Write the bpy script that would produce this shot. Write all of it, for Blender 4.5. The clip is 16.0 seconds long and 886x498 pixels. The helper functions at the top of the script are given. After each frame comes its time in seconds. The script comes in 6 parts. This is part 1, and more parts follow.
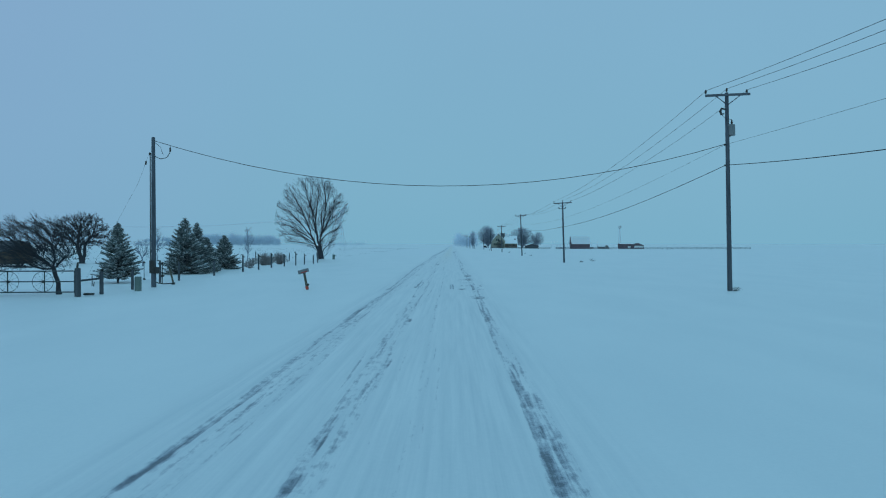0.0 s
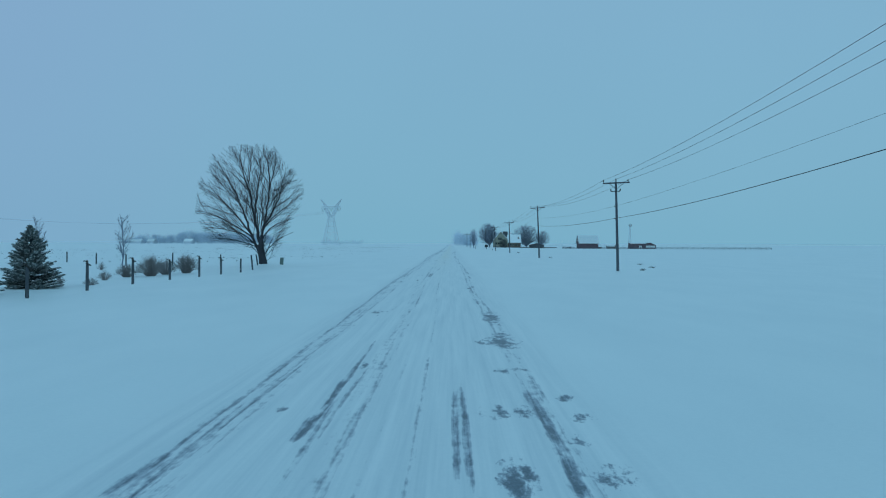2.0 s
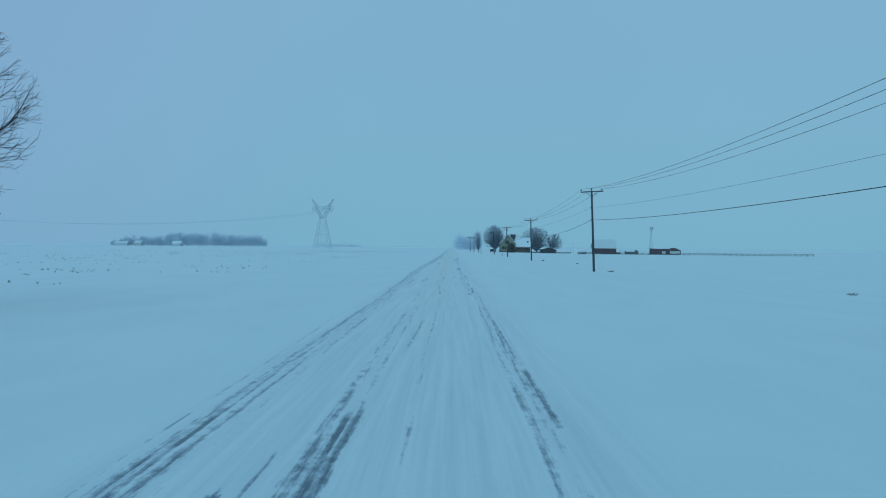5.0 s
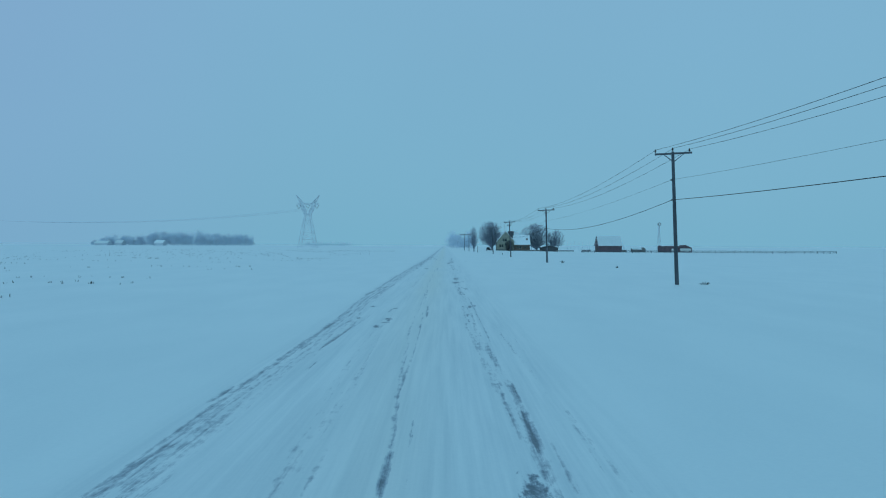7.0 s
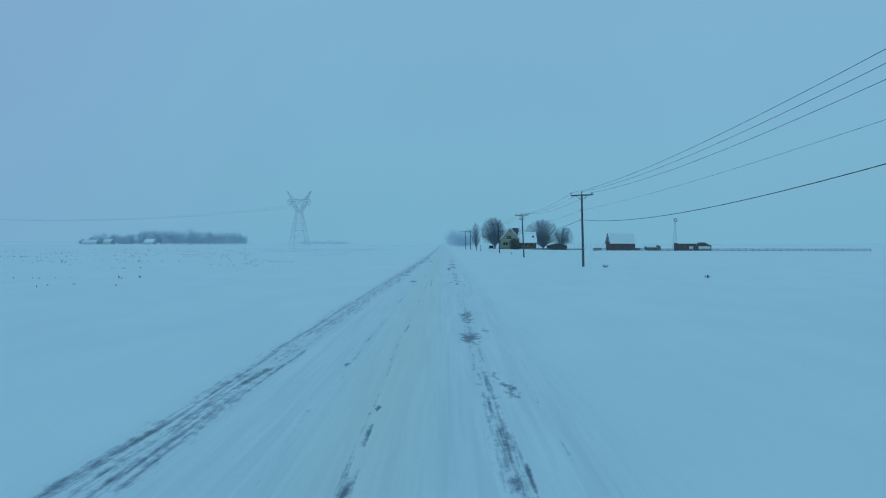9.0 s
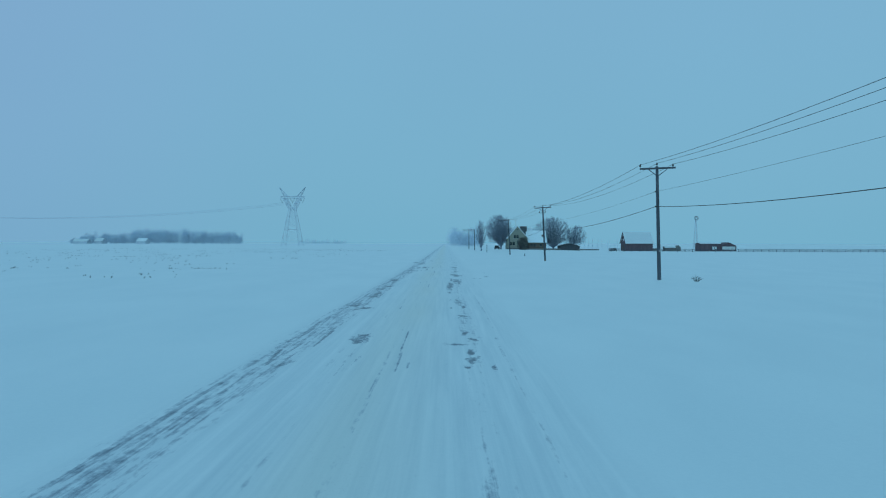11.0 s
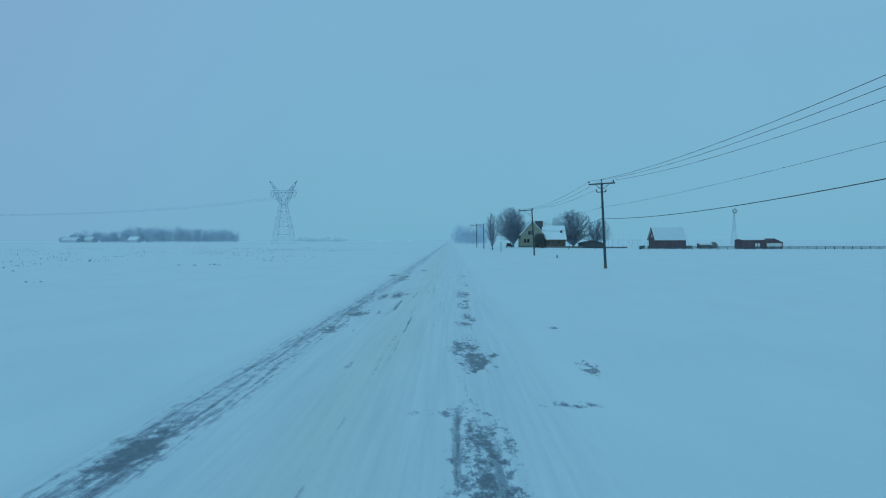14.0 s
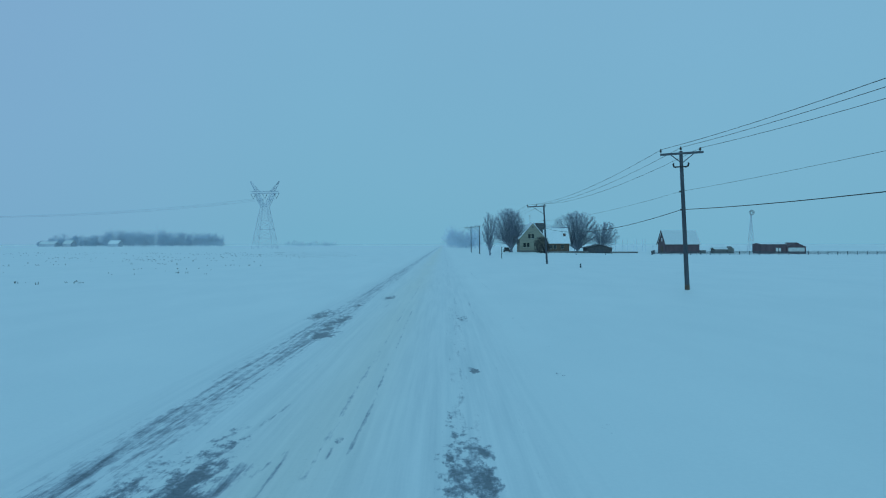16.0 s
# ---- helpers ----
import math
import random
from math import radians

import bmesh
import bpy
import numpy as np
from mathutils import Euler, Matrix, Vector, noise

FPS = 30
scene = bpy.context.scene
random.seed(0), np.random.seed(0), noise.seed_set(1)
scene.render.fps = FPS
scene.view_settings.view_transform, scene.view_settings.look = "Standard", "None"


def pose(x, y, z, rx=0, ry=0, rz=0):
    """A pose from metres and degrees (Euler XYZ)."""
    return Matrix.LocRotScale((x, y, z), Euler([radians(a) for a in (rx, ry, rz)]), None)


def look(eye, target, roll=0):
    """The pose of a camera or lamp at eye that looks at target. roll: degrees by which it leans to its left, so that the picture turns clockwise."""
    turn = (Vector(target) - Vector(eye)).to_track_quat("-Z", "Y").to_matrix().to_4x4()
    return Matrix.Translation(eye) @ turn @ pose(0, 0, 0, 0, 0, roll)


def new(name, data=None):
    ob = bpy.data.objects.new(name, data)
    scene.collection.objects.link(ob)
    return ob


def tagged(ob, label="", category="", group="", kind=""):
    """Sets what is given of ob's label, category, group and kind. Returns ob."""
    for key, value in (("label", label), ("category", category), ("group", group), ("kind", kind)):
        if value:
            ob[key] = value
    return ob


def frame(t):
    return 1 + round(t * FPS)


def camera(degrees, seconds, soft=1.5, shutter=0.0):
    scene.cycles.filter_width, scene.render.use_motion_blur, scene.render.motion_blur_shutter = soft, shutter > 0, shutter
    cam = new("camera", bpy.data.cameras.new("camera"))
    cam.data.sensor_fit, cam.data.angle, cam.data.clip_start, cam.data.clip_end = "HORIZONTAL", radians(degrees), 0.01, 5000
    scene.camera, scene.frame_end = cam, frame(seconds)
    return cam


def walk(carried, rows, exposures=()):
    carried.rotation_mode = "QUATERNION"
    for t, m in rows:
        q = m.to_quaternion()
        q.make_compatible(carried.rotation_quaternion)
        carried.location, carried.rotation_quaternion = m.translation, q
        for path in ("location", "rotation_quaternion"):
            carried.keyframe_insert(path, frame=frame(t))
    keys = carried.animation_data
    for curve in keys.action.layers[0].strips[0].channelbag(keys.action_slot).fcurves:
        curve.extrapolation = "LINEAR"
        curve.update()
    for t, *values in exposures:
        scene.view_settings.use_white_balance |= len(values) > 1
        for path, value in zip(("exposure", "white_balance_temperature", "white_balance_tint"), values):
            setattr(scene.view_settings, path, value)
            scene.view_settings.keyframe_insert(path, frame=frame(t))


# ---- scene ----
cam = camera(64.0, 16.0, soft=1.1)
EYE = 2.45
# seconds, x, y, yaw, pitch, roll
ROWS = [
    (0.0, 0.00, 0.00, 0.77, -0.41, 0.01),
    (0.5, -0.05, 7.73, 1.00, -0.27, -0.06),
    (1.0, -0.09, 15.44, 1.22, -0.24, -0.10),
    (1.5, -0.14, 23.14, 1.17, -0.67, -0.12),
    (2.0, -0.17, 30.87, 0.66, -0.50, -0.20),
    (2.5, -0.19, 38.61, 0.56, -0.37, -0.07),
    (3.0, -0.21, 46.34, 0.48, -0.34, -0.21),
    (3.5, -0.23, 54.01, 0.56, -0.23, 0.12),
    (4.0, -0.26, 61.64, 0.94, -0.57, -0.04),
    (4.5, -0.29, 69.09, 0.87, -0.19, -0.42),
    (7.0, -0.28, 106.41, 0.16, -0.33, -0.26),
    (7.5, -0.27, 113.45, -0.16, -0.50, -0.04),
    (8.0, -0.27, 120.44, -0.18, -0.35, -0.19),
    (8.5, -0.25, 127.34, 0.03, -0.49, -0.12),
    (9.0, -0.23, 134.18, 0.10, -0.48, -0.10),
    (11.5, 0.04, 167.77, 0.28, -0.51, -0.15),
    (12.0, 0.08, 174.14, 0.22, -0.40, 0.09),
    (12.5, 0.13, 180.49, 0.44, -0.53, 0.12),
    (13.0, 0.17, 186.84, 0.51, -0.44, -0.01),
    (13.5, 0.22, 193.15, 0.61, -0.30, -0.10),
    (14.0, 0.27, 199.43, 0.64, -0.72, 0.05),
    (14.5, 0.32, 205.67, 0.23, -0.30, -0.12),
    (15.0, 0.38, 211.87, 0.13, -0.60, -0.05),
    (15.5, 0.45, 218.01, 0.15, -0.51, 0.11),
    (16.0, 0.53, 224.14, 0.02, -0.39, 0.04),
]
walk(cam, [(t, pose(x, y, EYE, 90 + pitch, roll, yaw)) for t, x, y, yaw, pitch, roll in ROWS],
     exposures=[(0.0, 0.0, 6750, 13.0), (4.5, 0.0, 6650, 11.0), (7.0, 0.0, 6540, 10.0), (16.0, 0.0, 6420, 8.0)])

# ---- light: an even, heavy snow sky at dusk ----
world = bpy.data.worlds.new("sky")
scene.world = world
world.use_nodes = True
wn, wl = world.node_tree.nodes, world.node_tree.links
wn.clear()
w_out = wn.new("ShaderNodeOutputWorld")
w_sky = wn.new("ShaderNodeTexSky")
w_sky.sky_type, w_sky.sun_disc = "NISHITA", False
w_sky.sun_elevation, w_sky.sun_rotation = radians(26), radians(200)
w_sky.dust_density = 4.0
w_bg = wn.new("ShaderNodeBackground")
w_bg.inputs["Strength"].default_value = 0.05
wl.new(w_sky.outputs[0], w_bg.inputs["Color"])
CLEAR = 0.06  # how much of the open sky comes through the cloud
w_co = wn.new("ShaderNodeTexCoord")
w_sep = wn.new("ShaderNodeSeparateXYZ")
wl.new(w_co.outputs["Generated"], w_sep.inputs[0])
w_ramp = wn.new("ShaderNodeValToRGB")
w_ramp.color_ramp.elements[0].position = 0.0
w_ramp.color_ramp.elements[0].color = (0.190, 0.455, 0.628, 1)
w_ramp.color_ramp.elements[1].position = 0.35
w_ramp.color_ramp.elements[1].color = (0.212, 0.445, 0.640, 1)
w_high = w_ramp.color_ramp.elements.new(0.62)
w_high.color = (0.178, 0.452, 0.640, 1)
wl.new(w_sep.outputs["Z"], w_ramp.inputs[0])
# the sky is tinted violet at the view's left, for a screen-fixed colour cast
w_left = wn.new("ShaderNodeMapRange")
w_left.interpolation_type = "SMOOTHSTEP"
w_left.inputs["From Min"].default_value, w_left.inputs["From Max"].default_value = -0.12, -0.62
wl.new(w_sep.outputs["X"], w_left.inputs[0])
w_tint = wn.new("ShaderNodeMix")
w_tint.data_type, w_tint.blend_type = "RGBA", "MULTIPLY"
w_tint.inputs[7].default_value = (1.07, 0.925, 1.0, 1)
wl.new(w_left.outputs[0], w_tint.inputs[0])
wl.new(w_ramp.outputs[0], w_tint.inputs[6])
w_no = wn.new("ShaderNodeTexNoise")
w_no.inputs["Scale"].default_value = 2.2
w_no.inputs["Detail"].default_value = 3
wl.new(w_co.outputs["Generated"], w_no.inputs["Vector"])
w_mr = wn.new("ShaderNodeMapRange")
w_mr.inputs["To Min"].default_value, w_mr.inputs["To Max"].default_value = 0.96, 1.04
wl.new(w_no.outputs[0], w_mr.inputs[0])
w_cl = wn.new("ShaderNodeBackground")
wl.new(w_tint.outputs[2], w_cl.inputs["Color"])
wl.new(w_mr.outputs[0], w_cl.inputs["Strength"])
w_add = wn.new("ShaderNodeMixShader")
w_add.inputs[0].default_value = 1 - CLEAR
wl.new(w_bg.outputs[0], w_add.inputs[1])
wl.new(w_cl.outputs[0], w_add.inputs[2])
wl.new(w_add.outputs[0], w_out.inputs["Surface"])

sun_data = bpy.data.lights.new("sun", "SUN")
sun_data.energy, sun_data.angle, sun_data.color = 0.50, radians(60), (0.28, 0.76, 1.0)
sun = new("sun", sun_data)
sun.matrix_world = look((0, 0, 26), (18, 50, 0))


# ---- materials ----
def nodes_of(name, rough, metal=0.0):
    m = bpy.data.materials.new(name)
    m.use_nodes = True
    n, l = m.node_tree.nodes, m.node_tree.links
    b = n["Principled BSDF"]
    b.inputs["Roughness"].default_value, b.inputs["Metallic"].default_value = rough, metal
    return m, n, l, b


def coords(n, l, scale=(1, 1, 1), kind="Object"):
    c, mp = n.new("ShaderNodeTexCoord"), n.new("ShaderNodeMapping")
    mp.inputs["Scale"].default_value = scale
    l.new(c.outputs[kind], mp.inputs["Vector"])
    return mp.outputs[0]


def noise_node(n, l, vec, scale, detail=4.0, rough=0.55):
    t = n.new("ShaderNodeTexNoise")
    t.inputs["Scale"].default_value, t.inputs["Detail"].default_value, t.inputs["Roughness"].default_value = scale, detail, rough
    l.new(vec, t.inputs["Vector"])
    return t.outputs["Fac"]


def ramp(n, l, fac, stops):
    r = n.new("ShaderNodeValToRGB")
    els = r.color_ramp.elements
    while len(els) < len(stops):
        els.new(0.5)
    for e, (p, c) in zip(els, stops):
        e.position, e.color = p, (*c, 1)
    l.new(fac, r.inputs[0])
    return r.outputs[0]


def mixed(n, l, fac, a, b, mode="MIX"):
    x = n.new("ShaderNodeMix")
    x.data_type, x.blend_type = "RGBA", mode
    for sock, val in ((x.inputs[0], fac), (x.inputs[6], a), (x.inputs[7], b)):
        if isinstance(val, (int, float)):
            sock.default_value = val
        elif isinstance(val, tuple):
            sock.default_value = (*val, 1)
        else:
            l.new(val, sock)
    return x.outputs[2]


def bump(n, l, b, height, strength, dist):
    k = n.new("ShaderNodeBump")
    k.inputs["Strength"].default_value, k.inputs["Distance"].default_value = strength, dist
    l.new(height, k.inputs["Height"])
    l.new(k.outputs[0], b.inputs["Normal"])


def stock(name, dark, light, rough=0.8, scale=(6, 6, 6), metal=0.0, bumps=0.3, depth=0.01, frost=0.0, vary=0.12):
    """Grain and stain at two scales, each thing a little lighter or darker; frost: rime and snow caught on it."""
    m, n, l, b = nodes_of(name, rough, metal)
    v = coords(n, l, scale)
    fine = noise_node(n, l, v, 3.0, 6)
    big = noise_node(n, l, v, 0.35, 2)
    c = ramp(n, l, fine, [(0.3, dark), (0.7, light)])
    c = mixed(n, l, 0.35, c, ramp(n, l, big, [(0.3, tuple(k * 0.6 for k in dark)), (0.7, light)]))
    info = n.new("ShaderNodeObjectInfo")
    mr = n.new("ShaderNodeMapRange")
    mr.inputs["To Min"].default_value, mr.inputs["To Max"].default_value = 1 - vary, 1 + vary
    l.new(info.outputs["Random"], mr.inputs[0])
    h = n.new("ShaderNodeHueSaturation")
    l.new(mr.outputs[0], h.inputs["Value"])
    l.new(c, h.inputs["Color"])
    c = h.outputs[0]
    if frost:
        f = noise_node(n, l, coords(n, l, (1, 1, 1)), 9.0, 3)
        c = mixed(n, l, ramp(n, l, f, [(0.62 - frost * 0.5, (0, 0, 0)), (0.80 - frost * 0.5, (1, 1, 1))]), c, (0.78, 0.80, 0.82))
    l.new(c, b.inputs["Base Color"])
    bump(n, l, b, fine, bumps, depth)
    return m


def snow_material(name):
    m, n, l, b = nodes_of(name, 0.5)
    v = coords(n, l)
    drift = noise_node(n, l, coords(n, l, (0.35, 0.12, 1)), 1.0, 5)
    grain = noise_node(n, l, v, 14.0, 6, 0.7)
    c = ramp(n, l, drift, [(0.35, (0.765, 0.80, 0.812)), (0.65, (0.825, 0.848, 0.852))])
    c = mixed(n, l, 0.25, c, ramp(n, l, grain, [(0.3, (0.70, 0.73, 0.755)), (0.7, (0.85, 0.852, 0.854))]))
    l.new(c, b.inputs["Base Color"])
    b.inputs["Specular IOR Level"].default_value = 0.5
    b.inputs["Sheen Weight"].default_value, b.inputs["Sheen Roughness"].default_value = 0.14, 0.3
    h = n.new("ShaderNodeMath")
    h.operation = "MULTIPLY_ADD"
    l.new(grain, h.inputs[0])
    h.inputs[1].default_value = 0.15
    l.new(drift, h.inputs[2])
    bump(n, l, b, h.outputs[0], 0.14, 0.12)
    return m


def road_material():
    """Packed snow over asphalt. Attributes: rut and bare say how far the wheels have worn it, tan how much grit lies in it, packed how hard it is driven."""
    m, n, l, b = nodes_of("worn_road_snow", 0.5)
    v = coords(n, l)
    att = {}
    for key in ("rut", "bare", "tan", "packed"):
        a = n.new("ShaderNodeAttribute")
        a.attribute_name = key
        att[key] = a.outputs["Fac"]

    def calc(op, a, c, d=None):
        q = n.new("ShaderNodeMath")
        q.operation = op
        for i, k in enumerate((a, c, d)):
            if k is None:
                continue
            if isinstance(k, float):
                q.inputs[i].default_value = k
            else:
                l.new(k, q.inputs[i])
        return q.outputs[0]
    drift = noise_node(n, l, coords(n, l, (0.35, 0.12, 1)), 1.0, 5)
    grain = noise_node(n, l, v, 14.0, 6, 0.7)
    clods = noise_node(n, l, coords(n, l, (1.0, 0.45, 1)), 6.5, 9, 0.72)
    streak = noise_node(n, l, coords(n, l, (5.0, 0.085, 1)), 1.7, 7, 0.60)
    dashes = noise_node(n, l, coords(n, l, (7.0, 0.33, 1)), 1.6, 7, 0.66)
    wisps = noise_node(n, l, coords(n, l, (2.2, 0.09, 1)), 1.5, 7, 0.66)
    snow = ramp(n, l, drift, [(0.35, (0.765, 0.80, 0.812)), (0.65, (0.825, 0.848, 0.852))])
    driven = ramp(n, l, calc("MULTIPLY_ADD", streak, 0.5, calc("MULTIPLY", wisps, 0.5)), [(0.36, (0.60, 0.65, 0.685)), (0.60, (0.795, 0.815, 0.825))])
    snow = mixed(n, l, att["packed"], snow, driven)
    snow = mixed(n, l, 0.25, snow, ramp(n, l, grain, [(0.3, (0.70, 0.73, 0.755)), (0.7, (0.85, 0.852, 0.854))]))
    specks = ramp(n, l, noise_node(n, l, v, 22.0, 4, 0.8), [(0.60, (0.74, 0.70, 0.61)), (0.72, (0.40, 0.35, 0.27))])
    snow = mixed(n, l, att["tan"], snow, specks)
    fine = noise_node(n, l, v, 26.0, 5, 0.7)
    slush = ramp(n, l, fine, [(0.3, (0.245, 0.275, 0.33)), (0.7, (0.42, 0.46, 0.525))])
    ground = ramp(n, l, fine, [(0.3, (0.075, 0.093, 0.122)), (0.7, (0.17, 0.20, 0.245))])
    # long ruts, drawn out by the wheels
    drawn = calc("MULTIPLY_ADD", dashes, 1.25, calc("MULTIPLY_ADD", streak, 0.9, calc("MULTIPLY_ADD", clods, 1.25, -1.70)))
    gate = ramp(n, l, att["rut"], [(0.02, (0, 0, 0)), (0.20, (1, 1, 1))])
    rut = calc("ADD", att["rut"], calc("MULTIPLY", drawn, gate))
    # broken bare places with snow lumps left in them
    open_to = ramp(n, l, att["bare"], [(0.02, (0, 0, 0)), (0.14, (1, 1, 1))])
    bare = calc("MULTIPLY", calc("MULTIPLY_ADD", att["bare"], 0.34, clods), open_to)
    c = mixed(n, l, ramp(n, l, rut, [(0.18, (0, 0, 0)), (0.46, (1, 1, 1))]), snow, slush)
    c = mixed(n, l, ramp(n, l, rut, [(0.46, (0, 0, 0)), (0.66, (1, 1, 1))]), c, ground)
    c = mixed(n, l, ramp(n, l, bare, [(0.60, (0, 0, 0)), (0.68, (1, 1, 1))]), c, slush)
    c = mixed(n, l, ramp(n, l, bare, [(0.66, (0, 0, 0)), (0.76, (1, 1, 1))]), c, ground)
    l.new(c, b.inputs["Base Color"])
    b.inputs["Specular IOR Level"].default_value = 0.5
    b.inputs["Sheen Weight"].default_value, b.inputs["Sheen Roughness"].default_value = 0.14, 0.3
    rough = calc("MULTIPLY", calc("MULTIPLY_ADD", streak, 0.10, calc("MULTIPLY", clods, 0.30)), att["packed"])
    bump(n, l, b, calc("ADD", rough, calc("MULTIPLY_ADD", grain, 0.15, drift)), 0.14, 0.12)
    return m


M_SNOW = snow_material("field_snow")
M_ROAD = road_material()
M_POLE = stock("weathered_pole", (0.045, 0.051, 0.063), (0.115, 0.127, 0.15), 0.85, (8, 8, 0.8))
M_ARM = stock("crossarm_timber", (0.06, 0.065, 0.078), (0.13, 0.138, 0.158), 0.85, (3, 8, 8))
M_POST = stock("grey_fence_wood", (0.042, 0.047, 0.055), (0.11, 0.12, 0.135), 0.9, (8, 8, 1.2))
M_STEEL = stock("galvanised_steel", (0.30, 0.31, 0.32), (0.48, 0.49, 0.50), 0.45, (9, 9, 9), 0.7)
# pale blue-grey imitates haze over distant steel and walls
M_TOWER = stock("haze_pale_grey", (0.48, 0.51, 0.58), (0.63, 0.66, 0.73), 0.7, (1, 1, 1), 0.0)
M_IRON = stock("black_iron", (0.02, 0.02, 0.02), (0.06, 0.055, 0.05), 0.6, (9, 9, 9), 0.3)
M_GATE = stock("dark_green_pipe", (0.03, 0.045, 0.05), (0.07, 0.085, 0.085), 0.5, (9, 9, 9), 0.2)
M_CERAMIC = stock("brown_porcelain", (0.03, 0.02, 0.016), (0.07, 0.05, 0.04), 0.25, (9, 9, 9))
M_CABLE = stock("black_cable", (0.012, 0.012, 0.013), (0.03, 0.03, 0.03), 0.6, (4, 4, 4))
M_WIRE = stock("dull_conductor", (0.014, 0.014, 0.016), (0.035, 0.035, 0.038), 0.6, (2, 2, 2))
M_BARK = stock("dark_bark", (0.02, 0.02, 0.025), (0.058, 0.057, 0.068), 0.9, (10, 10, 2.5), depth=0.03)
# bluish lightened tone stands in for haze; the white specks are frost
M_TWIG = stock("haze_toned_bark", (0.14, 0.165, 0.22), (0.27, 0.305, 0.38), 0.9, (3, 3, 3), frost=0.10)
# haze is painted in: distant trees get a pale bluish colour
M_HAZED = stock("haze_pale_twigs", (0.56, 0.63, 0.72), (0.7, 0.77, 0.86), 0.9, (0.3, 0.3, 0.3))
M_SHRUB = stock("dry_tan_stems", (0.18, 0.155, 0.157), (0.34, 0.3, 0.295), 0.9, (14, 14, 5))
M_NEEDLE = stock("spruce_needles", (0.062, 0.078, 0.072), (0.16, 0.182, 0.172), 0.8, (16, 16, 16), frost=0.19)
M_CLING = stock("clinging_snow", (0.70, 0.73, 0.75), (0.84, 0.85, 0.86), 0.8, (8, 8, 8))
M_RED = stock("red_barn_boards", (0.1, 0.064, 0.075), (0.165, 0.105, 0.12), 0.85, (3, 3, 0.5))
M_YELLOW = stock("pale_yellow_siding", (0.25, 0.24, 0.19), (0.34, 0.325, 0.26), 0.75, (1, 1, 8))
M_TRIM = stock("white_trim_paint", (0.60, 0.60, 0.59), (0.76, 0.76, 0.75), 0.6, (5, 5, 5))
M_SHINGLE = stock("dark_shingles", (0.055, 0.056, 0.064), (0.12, 0.12, 0.128), 0.9, (3, 3, 6))
M_GREYWALL = stock("grey_shed_boards", (0.13, 0.125, 0.12), (0.24, 0.23, 0.22), 0.85, (4, 4, 0.7))
M_BROWN = stock("brown_shed_boards", (0.075, 0.05, 0.035), (0.16, 0.11, 0.08), 0.85, (4, 4, 0.7))
M_BRICK = stock("weathered_chimney_brick", (0.10, 0.06, 0.05), (0.20, 0.13, 0.11), 0.9, (6, 6, 12))
M_GLASS = stock("dark_window_glass", (0.02, 0.025, 0.03), (0.04, 0.045, 0.05), 0.08, (1, 1, 1), 0.0, 0.02)
M_BOX = stock("green_utility_paint", (0.085, 0.125, 0.112), (0.16, 0.21, 0.19), 0.55, (7, 7, 4))
M_TANK = stock("transformer_grey", (0.14, 0.15, 0.155), (0.23, 0.24, 0.245), 0.5, (7, 7, 4))
M_MAIL = stock("scuffed_mailbox_metal", (0.11, 0.115, 0.12), (0.21, 0.215, 0.22), 0.5, (9, 9, 9), 0.3)
M_MPOST = stock("green_treated_post", (0.065, 0.06, 0.045), (0.13, 0.115, 0.085), 0.85, (9, 9, 2))
M_ORANGE = stock("faded_orange_paint", (0.42, 0.04, 0.02), (0.58, 0.07, 0.035), 0.6, (9, 9, 9))
M_FLAG = stock("red_plastic_flag", (0.30, 0.03, 0.025), (0.42, 0.05, 0.04), 0.5, (9, 9, 9))
M_STRAW = stock("dead_grass", (0.05, 0.05, 0.053), (0.12, 0.115, 0.112), 0.9, (12, 12, 12))
M_CAR = stock("dark_car_paint", (0.02, 0.022, 0.026), (0.04, 0.043, 0.05), 0.25, (2, 2, 2))
M_TYRE = stock("tyre_rubber", (0.015, 0.015, 0.015), (0.03, 0.03, 0.03), 0.8, (9, 9, 9))


# ---- mesh helpers ----
def noise2(seed, nx, ny):
    """A smooth random field: call with arrays in units of its cells."""
    g = np.random.default_rng(seed).random((nx, ny))

    def field(u, v):
        i, j = np.floor(u).astype(int), np.floor(v).astype(int)
        a, c = u - i, v - j
        a, c = a * a * (3 - 2 * a), c * c * (3 - 2 * c)
        i0, i1, j0, j1 = i % nx, (i + 1) % nx, j % ny, (j + 1) % ny
        return (g[i0, j0] * (1 - a) + g[i1, j0] * a) * (1 - c) + (g[i0, j1] * (1 - a) + g[i1, j1] * a) * c
    return field


def step(a, b, x):
    k = np.clip((np.asarray(x, float) - a) / (b - a), 0, 1)
    return k * k * (3 - 2 * k)


N_BIG, N_MID, N_DRIFT = noise2(1, 97, 97), noise2(2, 113, 113), noise2(3, 131, 131)


def ground_z(x, y):
    x, y = np.asarray(x, float), np.asarray(y, float)
    z = 0.02 * step(6, 15, -x) - 0.11 * step(6, 14, x) - 0.8 * step(25, 75, x) * step(330, 440, y)
    z = z + 0.36 * np.exp(-((x + 18.5) ** 2 + (y - 100.2) ** 2) / 9)
    side = step(5.0, 9, np.abs(x + 0.5))
    z = z + side * (0.16 * (N_BIG(x / 19 + 40, y / 31 + 40) - 0.5) + 0.06 * (N_MID(x / 2.6 + 50, y / 7 + 50) - 0.5))
    z = z + 0.10 * np.exp(-((np.abs(x + 0.5) - 6.0) / 0.8) ** 2) * (N_DRIFT(x / 3 + 30, y / 6 + 30) - 0.35)
    return z


